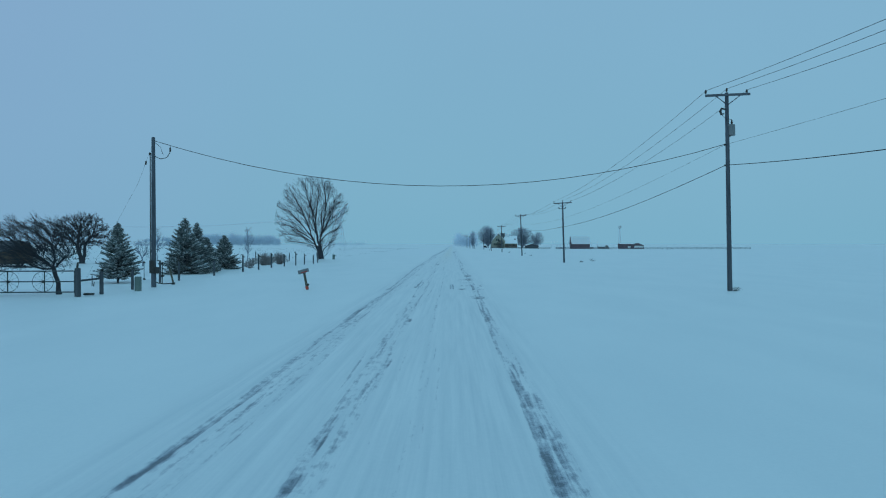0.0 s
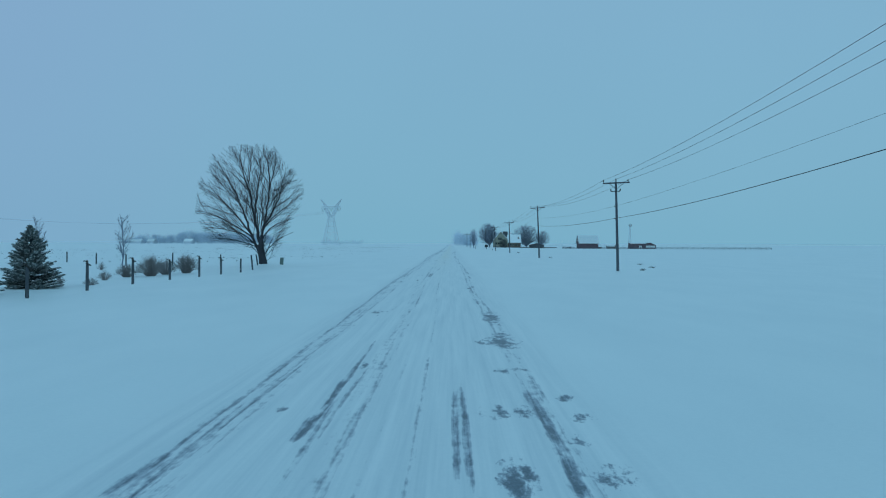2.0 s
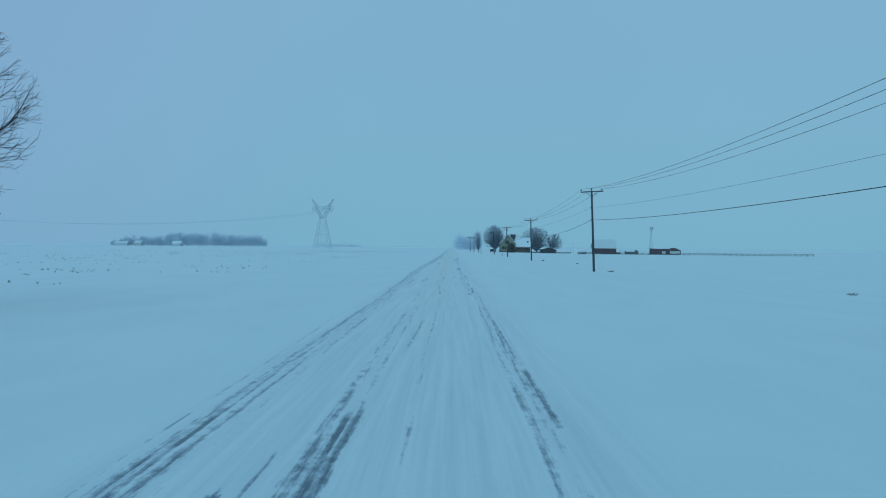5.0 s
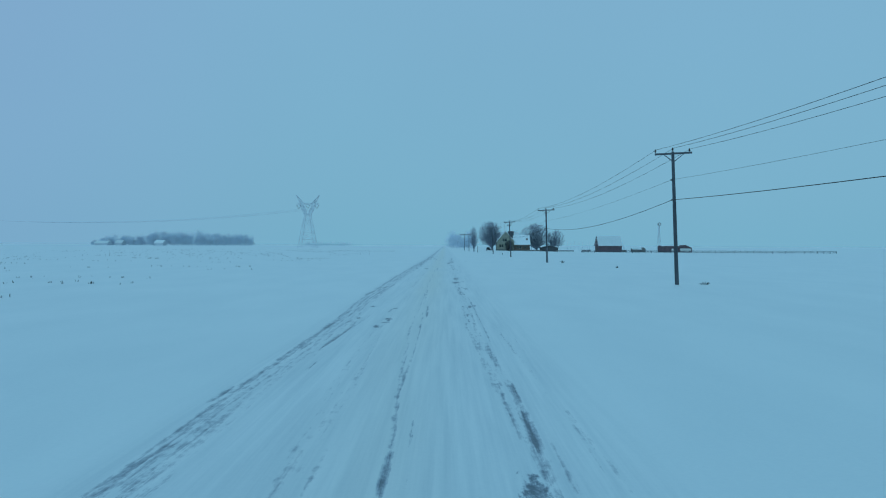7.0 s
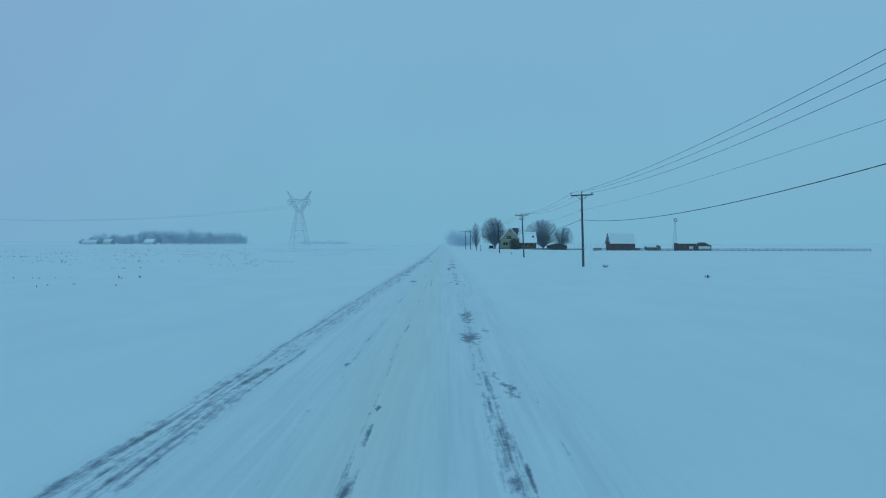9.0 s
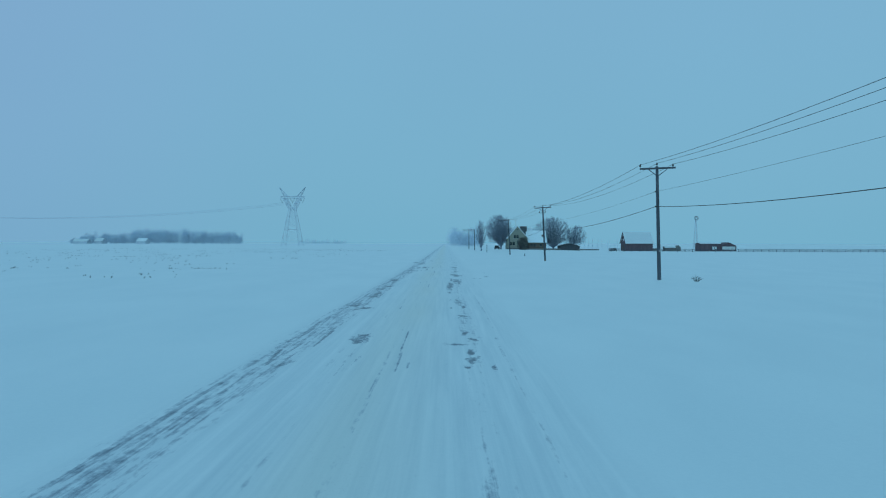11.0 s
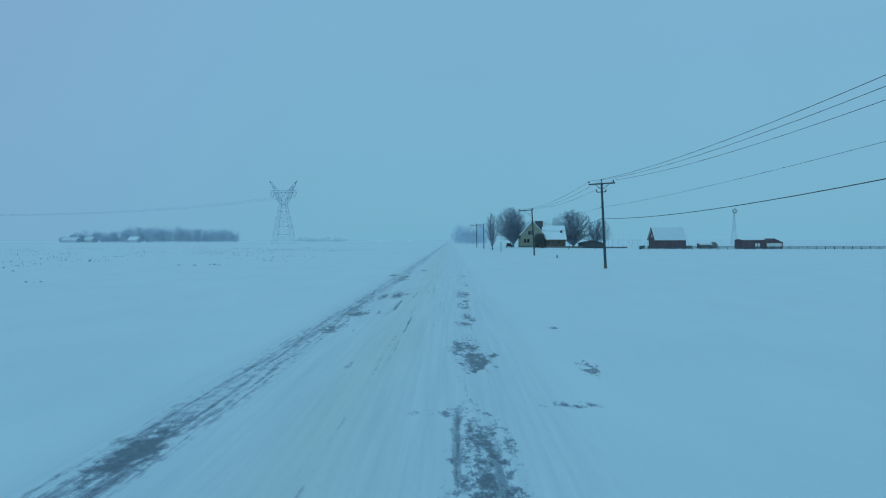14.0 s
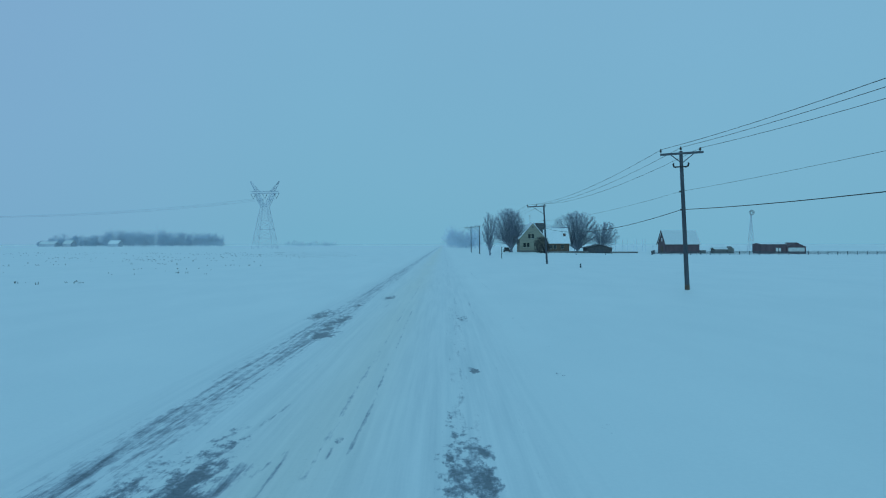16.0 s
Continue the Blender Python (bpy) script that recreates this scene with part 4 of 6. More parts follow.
def fan_tree(name, x, y, seed, limbs, rows, depth, heart, label, bark, twig, gap, reach, thin, group=""):
    """A bare tree whose boughs fan out from one fork. limbs: (points, start radius, end radius); rows: (height, left, right) of the crown's
    outline; gap: metres between side branches at each order; reach: their longest length; thin: their radii."""
    rng = random.Random(seed)
    hs, ls, rs = (np.array(c, float) for c in zip(*rows))
    heart = Vector(heart)
    wood, fine = Shape(), Shape()
    bumps = [(rng.uniform(0, 6.283), rng.uniform(3, 11), rng.uniform(0.04, 0.11)) for _ in range(5)]

    def inside(p):
        if p.z > hs[-1]:
            return False
        lo, hi = np.interp(p.z, hs, ls), np.interp(p.z, hs, rs)
        c, half = (lo + hi) / 2, max((hi - lo) / 2, 0.05)
        around = math.atan2(p.z - heart.z, p.x - heart.x)
        uneven = 1 + sum(a * math.sin(k * around + ph) for ph, k, a in bumps)
        return ((p.x - c) / half) ** 2 + (p.y / (depth * half)) ** 2 < uneven

    def shoots(path, r0, r1, order):
        if order >= len(gap):
            return
        run = [0.0]
        for a, b in zip(path, path[1:]):
            run.append(run[-1] + (b - a).length)
        total, at, turn = run[-1], 0.22 * run[-1] * (order > 0) + rng.uniform(0.3, 1.0) * gap[order], rng.uniform(0, 6.283)
        if order == 0:
            at += 0.12 * total
        last = order == len(gap) - 1
        while at < total:
            i = max(k for k in range(len(run)) if run[k] <= at)
            i = min(i, len(path) - 2)
            d = path[i + 1] - path[i]
            p = path[i] + d * ((at - run[i]) / max(d.length, 1e-6))
            d.normalize()
            u = at / total
            turn += 2.4 + rng.uniform(-0.5, 0.5)
            side = d.orthogonal().normalized()
            side.rotate(Matrix.Rotation(turn, 3, d))
            away = Vector((p.x - heart.x, p.y - heart.y, 0.30 * (p.z - heart.z) + 0.2)).normalized()
            side = (side + 0.55 * away).normalized()
            a = radians(rng.uniform(30, 62))
            go = (d * math.cos(a) + side * math.sin(a)).normalized()
            length = reach[order] * rng.uniform(0.45, 1.1) * (1.1 - 0.5 * u)
            n = 2 if last else 5
            child, q = [p.copy()], p.copy()
            for _ in range(n):
                go = (go + 0.05 * away + Vector((rng.uniform(-1, 1), rng.uniform(-1, 1), rng.uniform(-1, 1) + 0.25)) * (0.14 if not last else 0.20)).normalized()
                q = q + go * (length / n)
                if not inside(q):
                    break
                child.append(q.copy())
            if len(child) > 1:
                ra = min(max((r0 + (r1 - r0) * u) * 0.55, thin[order]), thin[order] * 2.6)
                rb = thin[min(order + 1, len(thin) - 1)] * 0.7
                m = len(child) - 1
                (fine if order else wood).tube(child, [ra + (rb - ra) * k / m for k in range(m + 1)], 3 if order else 5, cap=False)
                shoots(child, ra, rb, order + 1)
            at += gap[order] * rng.uniform(0.6, 1.4)

    for pts, r0, r1 in limbs:
        pts = [Vector(p) for p in pts]
        path = []
        for k in range(len(pts) - 1):
            a, b, c, d = pts[max(k - 1, 0)], pts[k], pts[k + 1], pts[min(k + 2, len(pts) - 1)]
            for q in (0.0, 0.34, 0.67):
                path.append(0.5 * (2 * b + (c - a) * q + (2 * a - 5 * b + 4 * c - d) * q * q + (3 * b - a - 3 * c + d) * q ** 3))
        path.append(pts[-1])
        n = len(path) - 1
        if len(pts) > 4 or r0 < 0.15:
            sway = 0.03 * (pts[-1] - pts[0]).length / len(pts)
            path = [p + Vector((rng.gauss(0, sway), rng.gauss(0, sway), 0)) * (0 < k < n) for k, p in enumerate(path)]
        wood.tube(path, [r0 + (r1 - r0) * (k / n) ** 0.75 for k in range(n + 1)], 9, cap=False)
        shoots(path, r0, r1, 0)
        shoots(path[n // 3:], r1 * 2, r1, 1)
    t = thing(name, x, y, place(x, y), label, "tree", group)
    part("trunk", wood, bark, t, fix=False, smooth=True)
    part("crown", fine, twig, t, fix=False)
    return t


# trunk, two great stems, then the boughs fanning from them
MAPLE_LIMBS = [
    ([(0.03, 0, -0.3), (0, 0, 0.15), (-0.12, 0.03, 0.9), (-0.28, 0.05, 1.9)], 0.48, 0.30),
    ([(-0.22, 0.05, 1.5), (-0.62, 0.1, 3.3), (-1.0, 0.15, 5.2), (-1.45, 0.1, 7.0), (-1.9, 0.0, 8.8), (-2.35, -0.1, 10.7)], 0.19, 0.024),
    ([(-0.1, -0.05, 1.3), (-0.05, -0.2, 2.6), (0.25, -0.3, 4.2), (0.62, -0.4, 6.2), (0.75, -0.5, 8.2), (0.62, -0.5, 10.9)], 0.18, 0.024),
    ([(-0.1, 0.0, 0.5), (-0.55, 0.1, 1.5), (-1.25, 0.3, 2.9), (-1.85, 0.4, 4.6), (-2.7, 0.5, 6.6), (-3.7, 0.5, 8.5), (-4.6, 0.4, 10.2)], 0.18, 0.024),
    ([(0.2, -0.3, 3.8), (1.0, 0.0, 5.2), (1.6, 0.2, 7.0), (2.1, 0.3, 8.9)], 0.11, 0.02),
]
MAPLE_BOUGHS = [
    ([(-0.9, 0.12, 4.6), (-0.75, 0.5, 6.4), (-0.55, 0.8, 8.4), (-0.5, 0.9, 10.4)], 0.10, 0.02),
    ([(0.7, -0.45, 7.0), (1.15, -0.8, 8.6), (1.5, -1.0, 10.2)], 0.08, 0.02),
    ([(-1.3, 0.3, 3.0), (-2.6, 0.0, 4.7), (-4.1, -0.3, 6.4), (-5.2, -0.4, 7.6)], 0.10, 0.018),
    ([(-1.05, 0.2, 2.5), (-2.4, -0.4, 3.6), (-4.3, -0.7, 4.6), (-6.1, -0.8, 5.2)], 0.09, 0.016),
    ([(-0.75, 0.15, 1.9), (-2.2, 0.5, 2.9), (-4.2, 0.9, 3.4), (-6.0, 1.1, 3.6)], 0.085, 0.015),
    ([(-0.6, 0.1, 1.6), (-1.7, -0.6, 2.1), (-3.2, -1.0, 2.4), (-4.6, -1.2, 2.5)], 0.06, 0.014),
    ([(0.05, 0.0, 0.7), (0.5, 0.3, 1.5), (1.4, 0.5, 2.4), (2.8, 0.6, 3.1)], 0.075, 0.014),
    ([(-0.03, -0.2, 2.4), (0.8, -0.6, 3.4), (1.9, -0.8, 4.0), (3.2, -0.9, 4.4)], 0.08, 0.015),
    ([(0.1, -0.25, 3.3), (0.9, 0.5, 4.6), (2.0, 0.9, 5.6), (3.1, 1.0, 6.5)], 0.075, 0.015),
    ([(0.45, -0.35, 5.2), (1.3, -0.7, 6.4), (2.2, -0.9, 7.3), (2.9, -1.0, 8.0)], 0.055, 0.014),
    ([(-1.6, 0.1, 7.4), (-1.2, -0.4, 8.8), (-1.0, -0.6, 10.9)], 0.06, 0.015),
    ([(-2.3, 0.45, 5.8), (-3.6, 0.9, 7.0), (-5.0, 1.0, 8.4)], 0.06, 0.014),
    ([(-0.4, 0.05, 2.4), (-0.9, 1.2, 4.2), (-1.5, 2.4, 6.4), (-2.0, 3.0, 8.2)], 0.075, 0.016),
    ([(-0.2, -0.1, 2.2), (0.2, -1.3, 4.0), (0.6, -2.4, 6.2), (0.9, -3.0, 8.0)], 0.075, 0.016),
    ([(0.1, 0.05, 0.15), (0.5, 0.2, 0.4), (1.1, 0.3, 0.95)], 0.03, 0.008),
    ([(0.12, -0.1, 0.1), (0.4, -0.2, 0.7), (0.5, -0.3, 1.5)], 0.022, 0.006),
]
MAPLE_CROWN = [(0.4, -0.6, 1.3), (1.5, -2.2, 1.6), (2.1, -4.9, 2.1), (2.7, -6.3, 2.7), (3.3, -6.9, 3.1), (4.7, -7.0, 3.3), (6.4, -6.4, 3.5), (7.9, -6.0, 3.3), (9.0, -5.7, 2.9), (10.2, -5.5, 2.4), (11.0, -4.8, 1.9), (11.7, -2.8, 1.2)]
fan_tree("bare_tree", -18.62, 100.2, 5, MAPLE_LIMBS + MAPLE_BOUGHS, MAPLE_CROWN, 0.75, (-0.3, 0, 1.0),
    "large bare maple forking near the snow, fine swept twigs", M_BARK, M_BARK, (0.58, 0.22, 0.135), (3.6, 1.5, 0.66), (0.017, 0.0095, 0.0068))
grown_tree("apple_tree", -18.75, 33.6, 8, [
    [(0, 0, -0.1), (-0.12, 0, 0.6), (-0.3, 0, 1.25), (-0.28, 0.1, 1.8), (-0.5, 0.2, 2.4)],
    [(-0.3, 0, 1.2), (-0.8, 0.1, 1.6), (-1.6, 0.1, 1.95), (-2.2, 0.0, 2.1)],
    [(-0.3, 0, 1.2), (0.15, -0.2, 1.6), (0.6, -0.3, 1.9)],
    [(-0.3, 0, 1.2), (-1.1, -0.3, 1.3), (-2.0, -0.4, 1.35)],
], [(1.1, -2.9, 0.4), (1.5, -3.6, 0.9), (2.0, -3.7, 1.1), (2.6, -3.4, 1.0), (3.1, -2.8, 0.5), (3.45, -2.0, 0.0)], 0.75,
    "small wind-swept bare fruit tree beside the pipe gate", M_BARK, M_BARK, 0.13, 2000, 0.0066, 2.6, 2, 0.36, (-0.36, 0, 0.03))
grown_tree("bare_tree", -46.1, 87.7, 9, [
    [(0, 0, -0.2), (-0.3, 0, 1.0), (-0.6, 0, 2.2), (-0.4, 0.2, 4.4)], [(0.1, 0, 0.1), (0.25, 0.0, 1.2), (0.3, 0, 2.4), (1.2, 0.2, 3.6)], [(-0.6, 0, 2.1), (-1.6, 0.2, 3.2)],
], [(1.9, -2.2, 2.0), (2.6, -3.3, 2.9), (3.8, -3.4, 3.0), (5.0, -2.9, 2.6), (5.9, -1.4, 1.4)], 0.9,
    "spreading bare yard tree with a dense dark crown", M_BARK, M_BARK, 0.22, 2600, 0.015, 2.3, 2, 0.55)
grown_tree("bare_tree", -34.2, 78.0, 10, [[(0, 0, -0.1), (-0.15, 0, 0.9), (-0.5, 0.1, 1.6)], [(-0.15, 0, 0.9), (0.2, 0.2, 1.6)]],
           [(0.9, -0.6, 0.4), (1.5, -1.3, 0.9), (2.2, -1.4, 1.0), (2.8, -0.8, 0.5)], 0.9, "small bare young tree in the yard", M_TWIG, M_TWIG, 0.16, 260, 0.009, 2.3, 1, 0.35)

YOUNG = dict(levels=[(7.0, 0.30, 42, 0.016), (8.0, 0.42, 42, 0.011)], bare=[0.28, 0.15], wiggle=0.1, lift=[0.08, 0.05], sweep=[0, 0], split=0)
bare_tree("young_tree", -23.4, 80.8, 12, [([(0, 0, -0.1), (0.02, 0, 1.35), (-0.03, 0, 2.8), (0.02, 0, 4.15)], 0.06, 0.012)], YOUNG, "slender bare sapling between dry shrubs", M_TWIG, M_TWIG)
bare_tree("young_tree", -44.4, 106.0, 13, [([(0, 0, -0.1), (0.02, 0, 1.5), (-0.03, 0, 3.0), (0.02, 0, 4.6)], 0.07, 0.015), ([(0, 0, 1.3), (0.5, 0.1, 2.2), (0.9, 0.1, 3.4)], 0.04, 0.012), ([(0, 0, 1.5), (-0.5, 0.1, 2.5), (-0.8, 0.1, 3.6)], 0.04, 0.012)], YOUNG, "slender bare sapling out in the field", M_TWIG, M_TWIG)


# ---- spruces ----
def spruce(x, y, height, width, seed, clear=0.1, label="snow-dusted blue spruce with boughs down to the snow"):
    rng = random.Random(seed)
    t = thing("spruce", x, y, place(x, y, -0.10), label, "conifer", "spruces in the yard")
    trunk, needles, snow = Shape(), Shape(), Shape()
    trunk.tube([(0, 0, -0.1), (0, 0, height * 0.5), (0, 0, height)], [0.035 * height * 0.5, 0.05, 0.006], 7)
    z = clear * height
    while z < height * 0.985:
        u = (z - clear * height) / (height * (1 - clear))
        reach = width / 2 * 1.06 * (1 - u) ** 0.90 + 0.02
        for k in range(max(5, int(12 - 5 * u))):
            a = rng.uniform(0, 6.283)
            length = reach * rng.choice((rng.uniform(0.6, 0.95), rng.uniform(0.85, 1.16)))
            out = Vector((math.cos(a), math.sin(a), 0))
            tip = 0.10 - 0.30 * (1 - u) + rng.uniform(-0.08, 0.08) + 0.5 * u
            z1 = z + rng.uniform(-0.02, 0.02) * height
            path = [Vector((0, 0, z1)) + out * (length * q) + Vector((0, 0, length * (tip * q + 0.22 * q * q))) for q in (0.0, 0.35, 0.7, 1.0)]
            needles.tube(path, [0.03, 0.035, 0.03, 0.008], 3, cap=False)
            across = Vector((-out.y, out.x, 0))
            steps = max(3, int(length / 0.085))
            for i in range(steps):
                q = 0.18 + 0.82 * (i + rng.random() * 0.6) / steps
                j = min(q, 0.999) * 3
                p = path[int(j)].lerp(path[int(j) + 1], j - int(j))
                for sgn in (-1, 1):
                    ln = (0.10 + 0.30 * length * (1.05 - q) * 0.75) * rng.uniform(0.6, 1.25)
                    d = out * 0.75 + across * sgn * rng.uniform(0.6, 1.1) + Vector((0, 0, rng.uniform(-0.45, 0.12)))
                    needles.tube([p, p + d.normalized() * ln * 0.6, p + d.normalized() * ln + Vector((0, 0, -0.02))], [0.022, 0.034, 0.006], 3, cap=False, turn=rng.random())
            for _ in range(2 if length > 0.3 else 0):
                if rng.random() < 0.22 + 0.30 * u:
                    continue
                c = path[2].lerp(path[3], rng.uniform(-0.5, 0.75)) + across * rng.uniform(-0.12, 0.12) * length
                ln, wd = length * rng.uniform(0.12, 0.30), length * rng.uniform(0.05, 0.13) + 0.025
                slope = (path[3] - path[2]).normalized()
                ring = [c + slope * (ln * math.cos(b) * rng.uniform(0.6, 1.1)) + across * (wd * math.sin(b) * rng.uniform(0.6, 1.2)) + Vector((0, 0, 0.025)) for b in np.linspace(0, 6.283, 9)[:8]]
                snow.add([*ring, c + Vector((0, 0, 0.07))], [(i, (i + 1) % 8, 8) for i in range(8)])
        z += height * (0.027 + 0.010 * (1 - u))
    for k in range(7):
        a = rng.uniform(0, 6.283)
        needles.tube([(0, 0, height * 0.94), (0.07 * math.cos(a), 0.07 * math.sin(a), height * rng.uniform(0.97, 1.03))], [0.025, 0.004], 3, cap=False)
    part("trunk", trunk, M_BARK, t)
    part("crown", needles, M_NEEDLE, t, fix=False)
    tagged(part("snow_cover", snow, M_CLING, t, "snow caught on the boughs", smooth=True), kind="stuff")
    return t


spruce(-20.9, 44.0, 3.85, 2.7, 21, 0.13, "open-branched spruce with a bare stem foot near the pole")
spruce(-21.1, 55.6, 4.5, 3.8, 22, 0.03)
spruce(-21.15, 58.4, 4.2, 3.2, 23, 0.03)
spruce(-21.4, 61.6, 3.0, 2.4, 24, 0.03)
spruce(-21.5, 66.6, 3.3, 2.95, 25, 0.03, "dense snow-layered blue spruce at the end of the row")
spruce(-46.2, 98.0, 1.15, 1.0, 26, 0.03, "knee-high spruce seedling in the open yard")
spruce(-40.5, 88.0, 1.7, 1.2, 27, 0.03, "small spruce seedling in the open yard")
spruce(-56.0, 94.0, 1.9, 1.4, 28, 0.03, "small spruce near the yard tree")


# ---- shrubs and tufts ----
def shrub(x, y, height, width, seed, stems=130, name="shrub", label="dry tan leafless shrub standing in snow", mat=None, group="shrubs along the fence"):
    rng = random.Random(seed)
    t = thing(name, x, y, place(x, y), label, "shrub", group)
    s = Shape()
    for _ in range(stems):
        a, lean = rng.uniform(0, 6.283), rng.random() ** 0.6
        out = Vector((math.cos(a), math.sin(a), 0))
        top = out * (width / 2 * lean) + Vector((0, 0, height * rng.uniform(0.7, 1.05) * math.sqrt(max(0.03, 1 - 0.95 * lean * lean))))
        p0 = out * (width * 0.12 * rng.random()) - Vector((0, 0, 0.05))
        mid = p0.lerp(top, 0.5) + Vector((0, 0, height * 0.08))
        s.tube([p0, mid, top], [0.009, 0.007, 0.004], 3, cap=False)
        for _ in range(3):
            p = mid.lerp(top, rng.random())
            d = (top - mid).normalized() + Vector((rng.uniform(-1, 1), rng.uniform(-1, 1), rng.uniform(-0.3, 0.7)))
            s.tube([p, p + d.normalized() * height * rng.uniform(0.12, 0.28)], [0.006, 0.003], 3, cap=False)
    tagged(part("stem_tangle", s, mat or M_SHRUB, t, fix=False), kind="stuff")
    return t


for k, (x, y, h, w, n) in enumerate([(-20.0, 69.6, 0.42, 0.9, 60), (-22.0, 75.3, 0.58, 0.95, 70), (-22.7, 79.8, 0.9, 1.6, 170), (-21.75, 81.6, 1.4, 2.3, 300), (-21.9, 84.6, 1.15, 1.9, 210),
                                     (-21.4, 87.4, 1.45, 2.1, 320), (-21.6, 69.4, 0.46, 0.75, 60), (-30.5, 92.0, 0.7, 0.8, 40)]):
    shrub(x, y, h, w, 40 + k, n)
for k, (x, y, h, w) in enumerate([(15.5, 39.1, 0.25, 0.8), (16.6, 208.2, 0.36, 1.0), (17.4, 96.2, 0.22, 0.8), (20.5, 104.0, 0.2, 1.0), (17.0, 153.5, 0.2, 0.9), (19.0, 186.0, 0.2, 0.5), (23.0, 118.0, 0.15, 0.8)]):
    shrub(x, y, h, w, 70 + k, 34, "grass_tuft", "dead grass tuft poking through the snow", M_STRAW, "grass tufts in the field")


# ---- stubble: broken stalks in the field, more than one could count ----
def stubble():
    rng = random.Random(90)
    s = Shape()
    patches = [(-21 - 100 * rng.random() ** 1.2, rng.uniform(112, 430)) for _ in range(330)]
    for px, py in patches:
        if px > -19 - 0.02 * (py - 125) and py < 135:
            continue
        for _ in range(rng.randint(2, 9)):
            x = px + round(rng.gauss(0, 2.2) / 0.76) * 0.76 + rng.gauss(0, 0.06)
            y = py + rng.gauss(0, 1.0)
            if x > -18.5:
                continue
            z = place(x, y)
            for _ in range(rng.randint(1, 3)):
                h = rng.uniform(0.05, 0.17)
                lean = Vector((rng.uniform(-0.5, 0.5), rng.uniform(-0.5, 0.5), 1)).normalized()
                p = Vector((x + rng.uniform(-0.1, 0.1), y + rng.uniform(-0.1, 0.1), z - 0.02))
                s.tube([p, p + lean * h], [0.027, 0.016], 4, turn=rng.random())
    return s


stub = new("corn_stubble", stubble().mesh("corn_stubble", M_STRAW))
tagged(stub, "scattered broken corn stalks showing through the snow", "stubble", kind="stuff")


# ---- fence in the yard ----
def fence_post(x, y, height, cap, lean=0.0, radius=0.075):
    t = thing("fence_post", x, y, place(x, y), "grey wooden fence post" + (" with a dark insulator on top" if cap else " weathered and bare"), "post", "posts of the yard fence")
    t.matrix_basis = t.matrix_basis @ pose(0, 0, 0, 0, lean, 0)
    part("shaft", Shape().tube([(0, 0, -0.15), (0, 0, height * 0.5), (0.01, 0, height - 0.02), (0.01, 0, height)], [radius, radius * 0.96, radius * 0.9, radius * 0.75], 9), M_POST, t)
    if cap:
        s = Shape().lathe((0, 0, height), [(0.06, 0), (0.075, 0.05), (0.035, 0.08), (0.055, 0.14), (0.035, 0.19)], 8)
        s.tube([(-0.02, 0, height + 0.12), (-0.12, -0.02, height + 0.17), (-0.17, -0.02, height + 0.14)], [0.03, 0.035, 0.02], 6)
        s.tube([(0, 0, height - 0.02), (0.14, -0.03, height - 0.02), (0.20, -0.03, height - 0.07)], [0.035, 0.04, 0.025], 6)
        part("insulator", s, M_IRON, t, "black fence insulator")
    return t


for x, y, h, cap, lean in [(-17.8, 42.9, 1.25, True, 0), (-18.0, 46.4, 1.22, True, 0), (-17.9, 53.0, 1.15, False, 0), (-17.9, 60.3, 1.3, True, 0), (-17.9, 65.2, 1.28, True, 0),
                           (-18.1, 70.6, 1.32, True, 0), (-18.0, 75.6, 1.1, True, 0), (-17.8, 80.3, 1.3, True, 0), (-17.8, 85.0, 1.12, True, 0), (-17.6, 89.4, 1.13, False, 0),
                           (-17.95, 94.2, 1.35, False, -6), (-18.7, 98.6, 1.05, False, -9), (-24.0, 103.9, 1.18, False, 0), (-28.9, 103.7, 1.35, False, 0), (-33.7, 103.6, 1.2, False, 0),
                           (-39.0, 108.0, 1.2, False, 0), (-45.5, 114.0, 1.25, False, 0), (-44.0, 95.0, 1.3, False, 0), (-16.9, 37.2, 1.05, False, 0)]:
    fence_post(x, y, h, cap, lean)

fx, fy = -16.95, 100.9
stump = thing("marker_stub", fx, fy, place(fx, fy), "short grey-green square utility marker in the snow", "marker")
part("body", Shape().box((0.34, 0.3, 0.78), pose(0, 0, 0.3, 0, 3, 15), 0.03), M_BOX, stump)
part("lid", Shape().box((0.38, 0.34, 0.05), pose(0.02, 0, 0.70, 0, 3, 15), 0.015), M_CLING, stump, "snow on the marker's lid")


# ---- pipe gate with wagon wheels ----
gx, gy = -17.15, 32.2
gate = thing("pipe_gate", gx, gy, place(gx, gy), "dark pipe ranch gate with two wagon wheels", "gate", turn=186)
for z in (0.22, 0.70, 1.18):
    part("rail", Shape().tube([(0.12, 0, z), (6.3, 0, z)], 0.028, 8), M_GATE, gate)
for x in (0.14, 1.45, 3.05, 4.6, 6.28):
    part("upright", Shape().tube([(x, 0, 0.20), (x, 0, 1.20)], 0.026, 8), M_GATE, gate)
for x in (1.5, 3.0):
    wheel = Shape()
    ring = [(x + 0.46 * math.cos(a), 0.05, 0.70 + 0.46 * math.sin(a)) for a in np.linspace(0, 2 * math.pi, 25)]
    wheel.tube(ring, 0.011, 6, cap=False)
    for a in np.linspace(0, 2 * math.pi, 13)[:12]:
        wheel.tube([(x, 0.05, 0.70), (x + 0.46 * math.cos(a), 0.05, 0.70 + 0.46 * math.sin(a))], 0.0045, 5)
    wheel.lathe((x, 0.0, 0.70), [(0.06, 0), (0.07, 0.05), (0.05, 0.1)], 10, (0, 1, 0))
    part("wagon_wheel", wheel, M_IRON, gate, "thin iron wagon wheel")
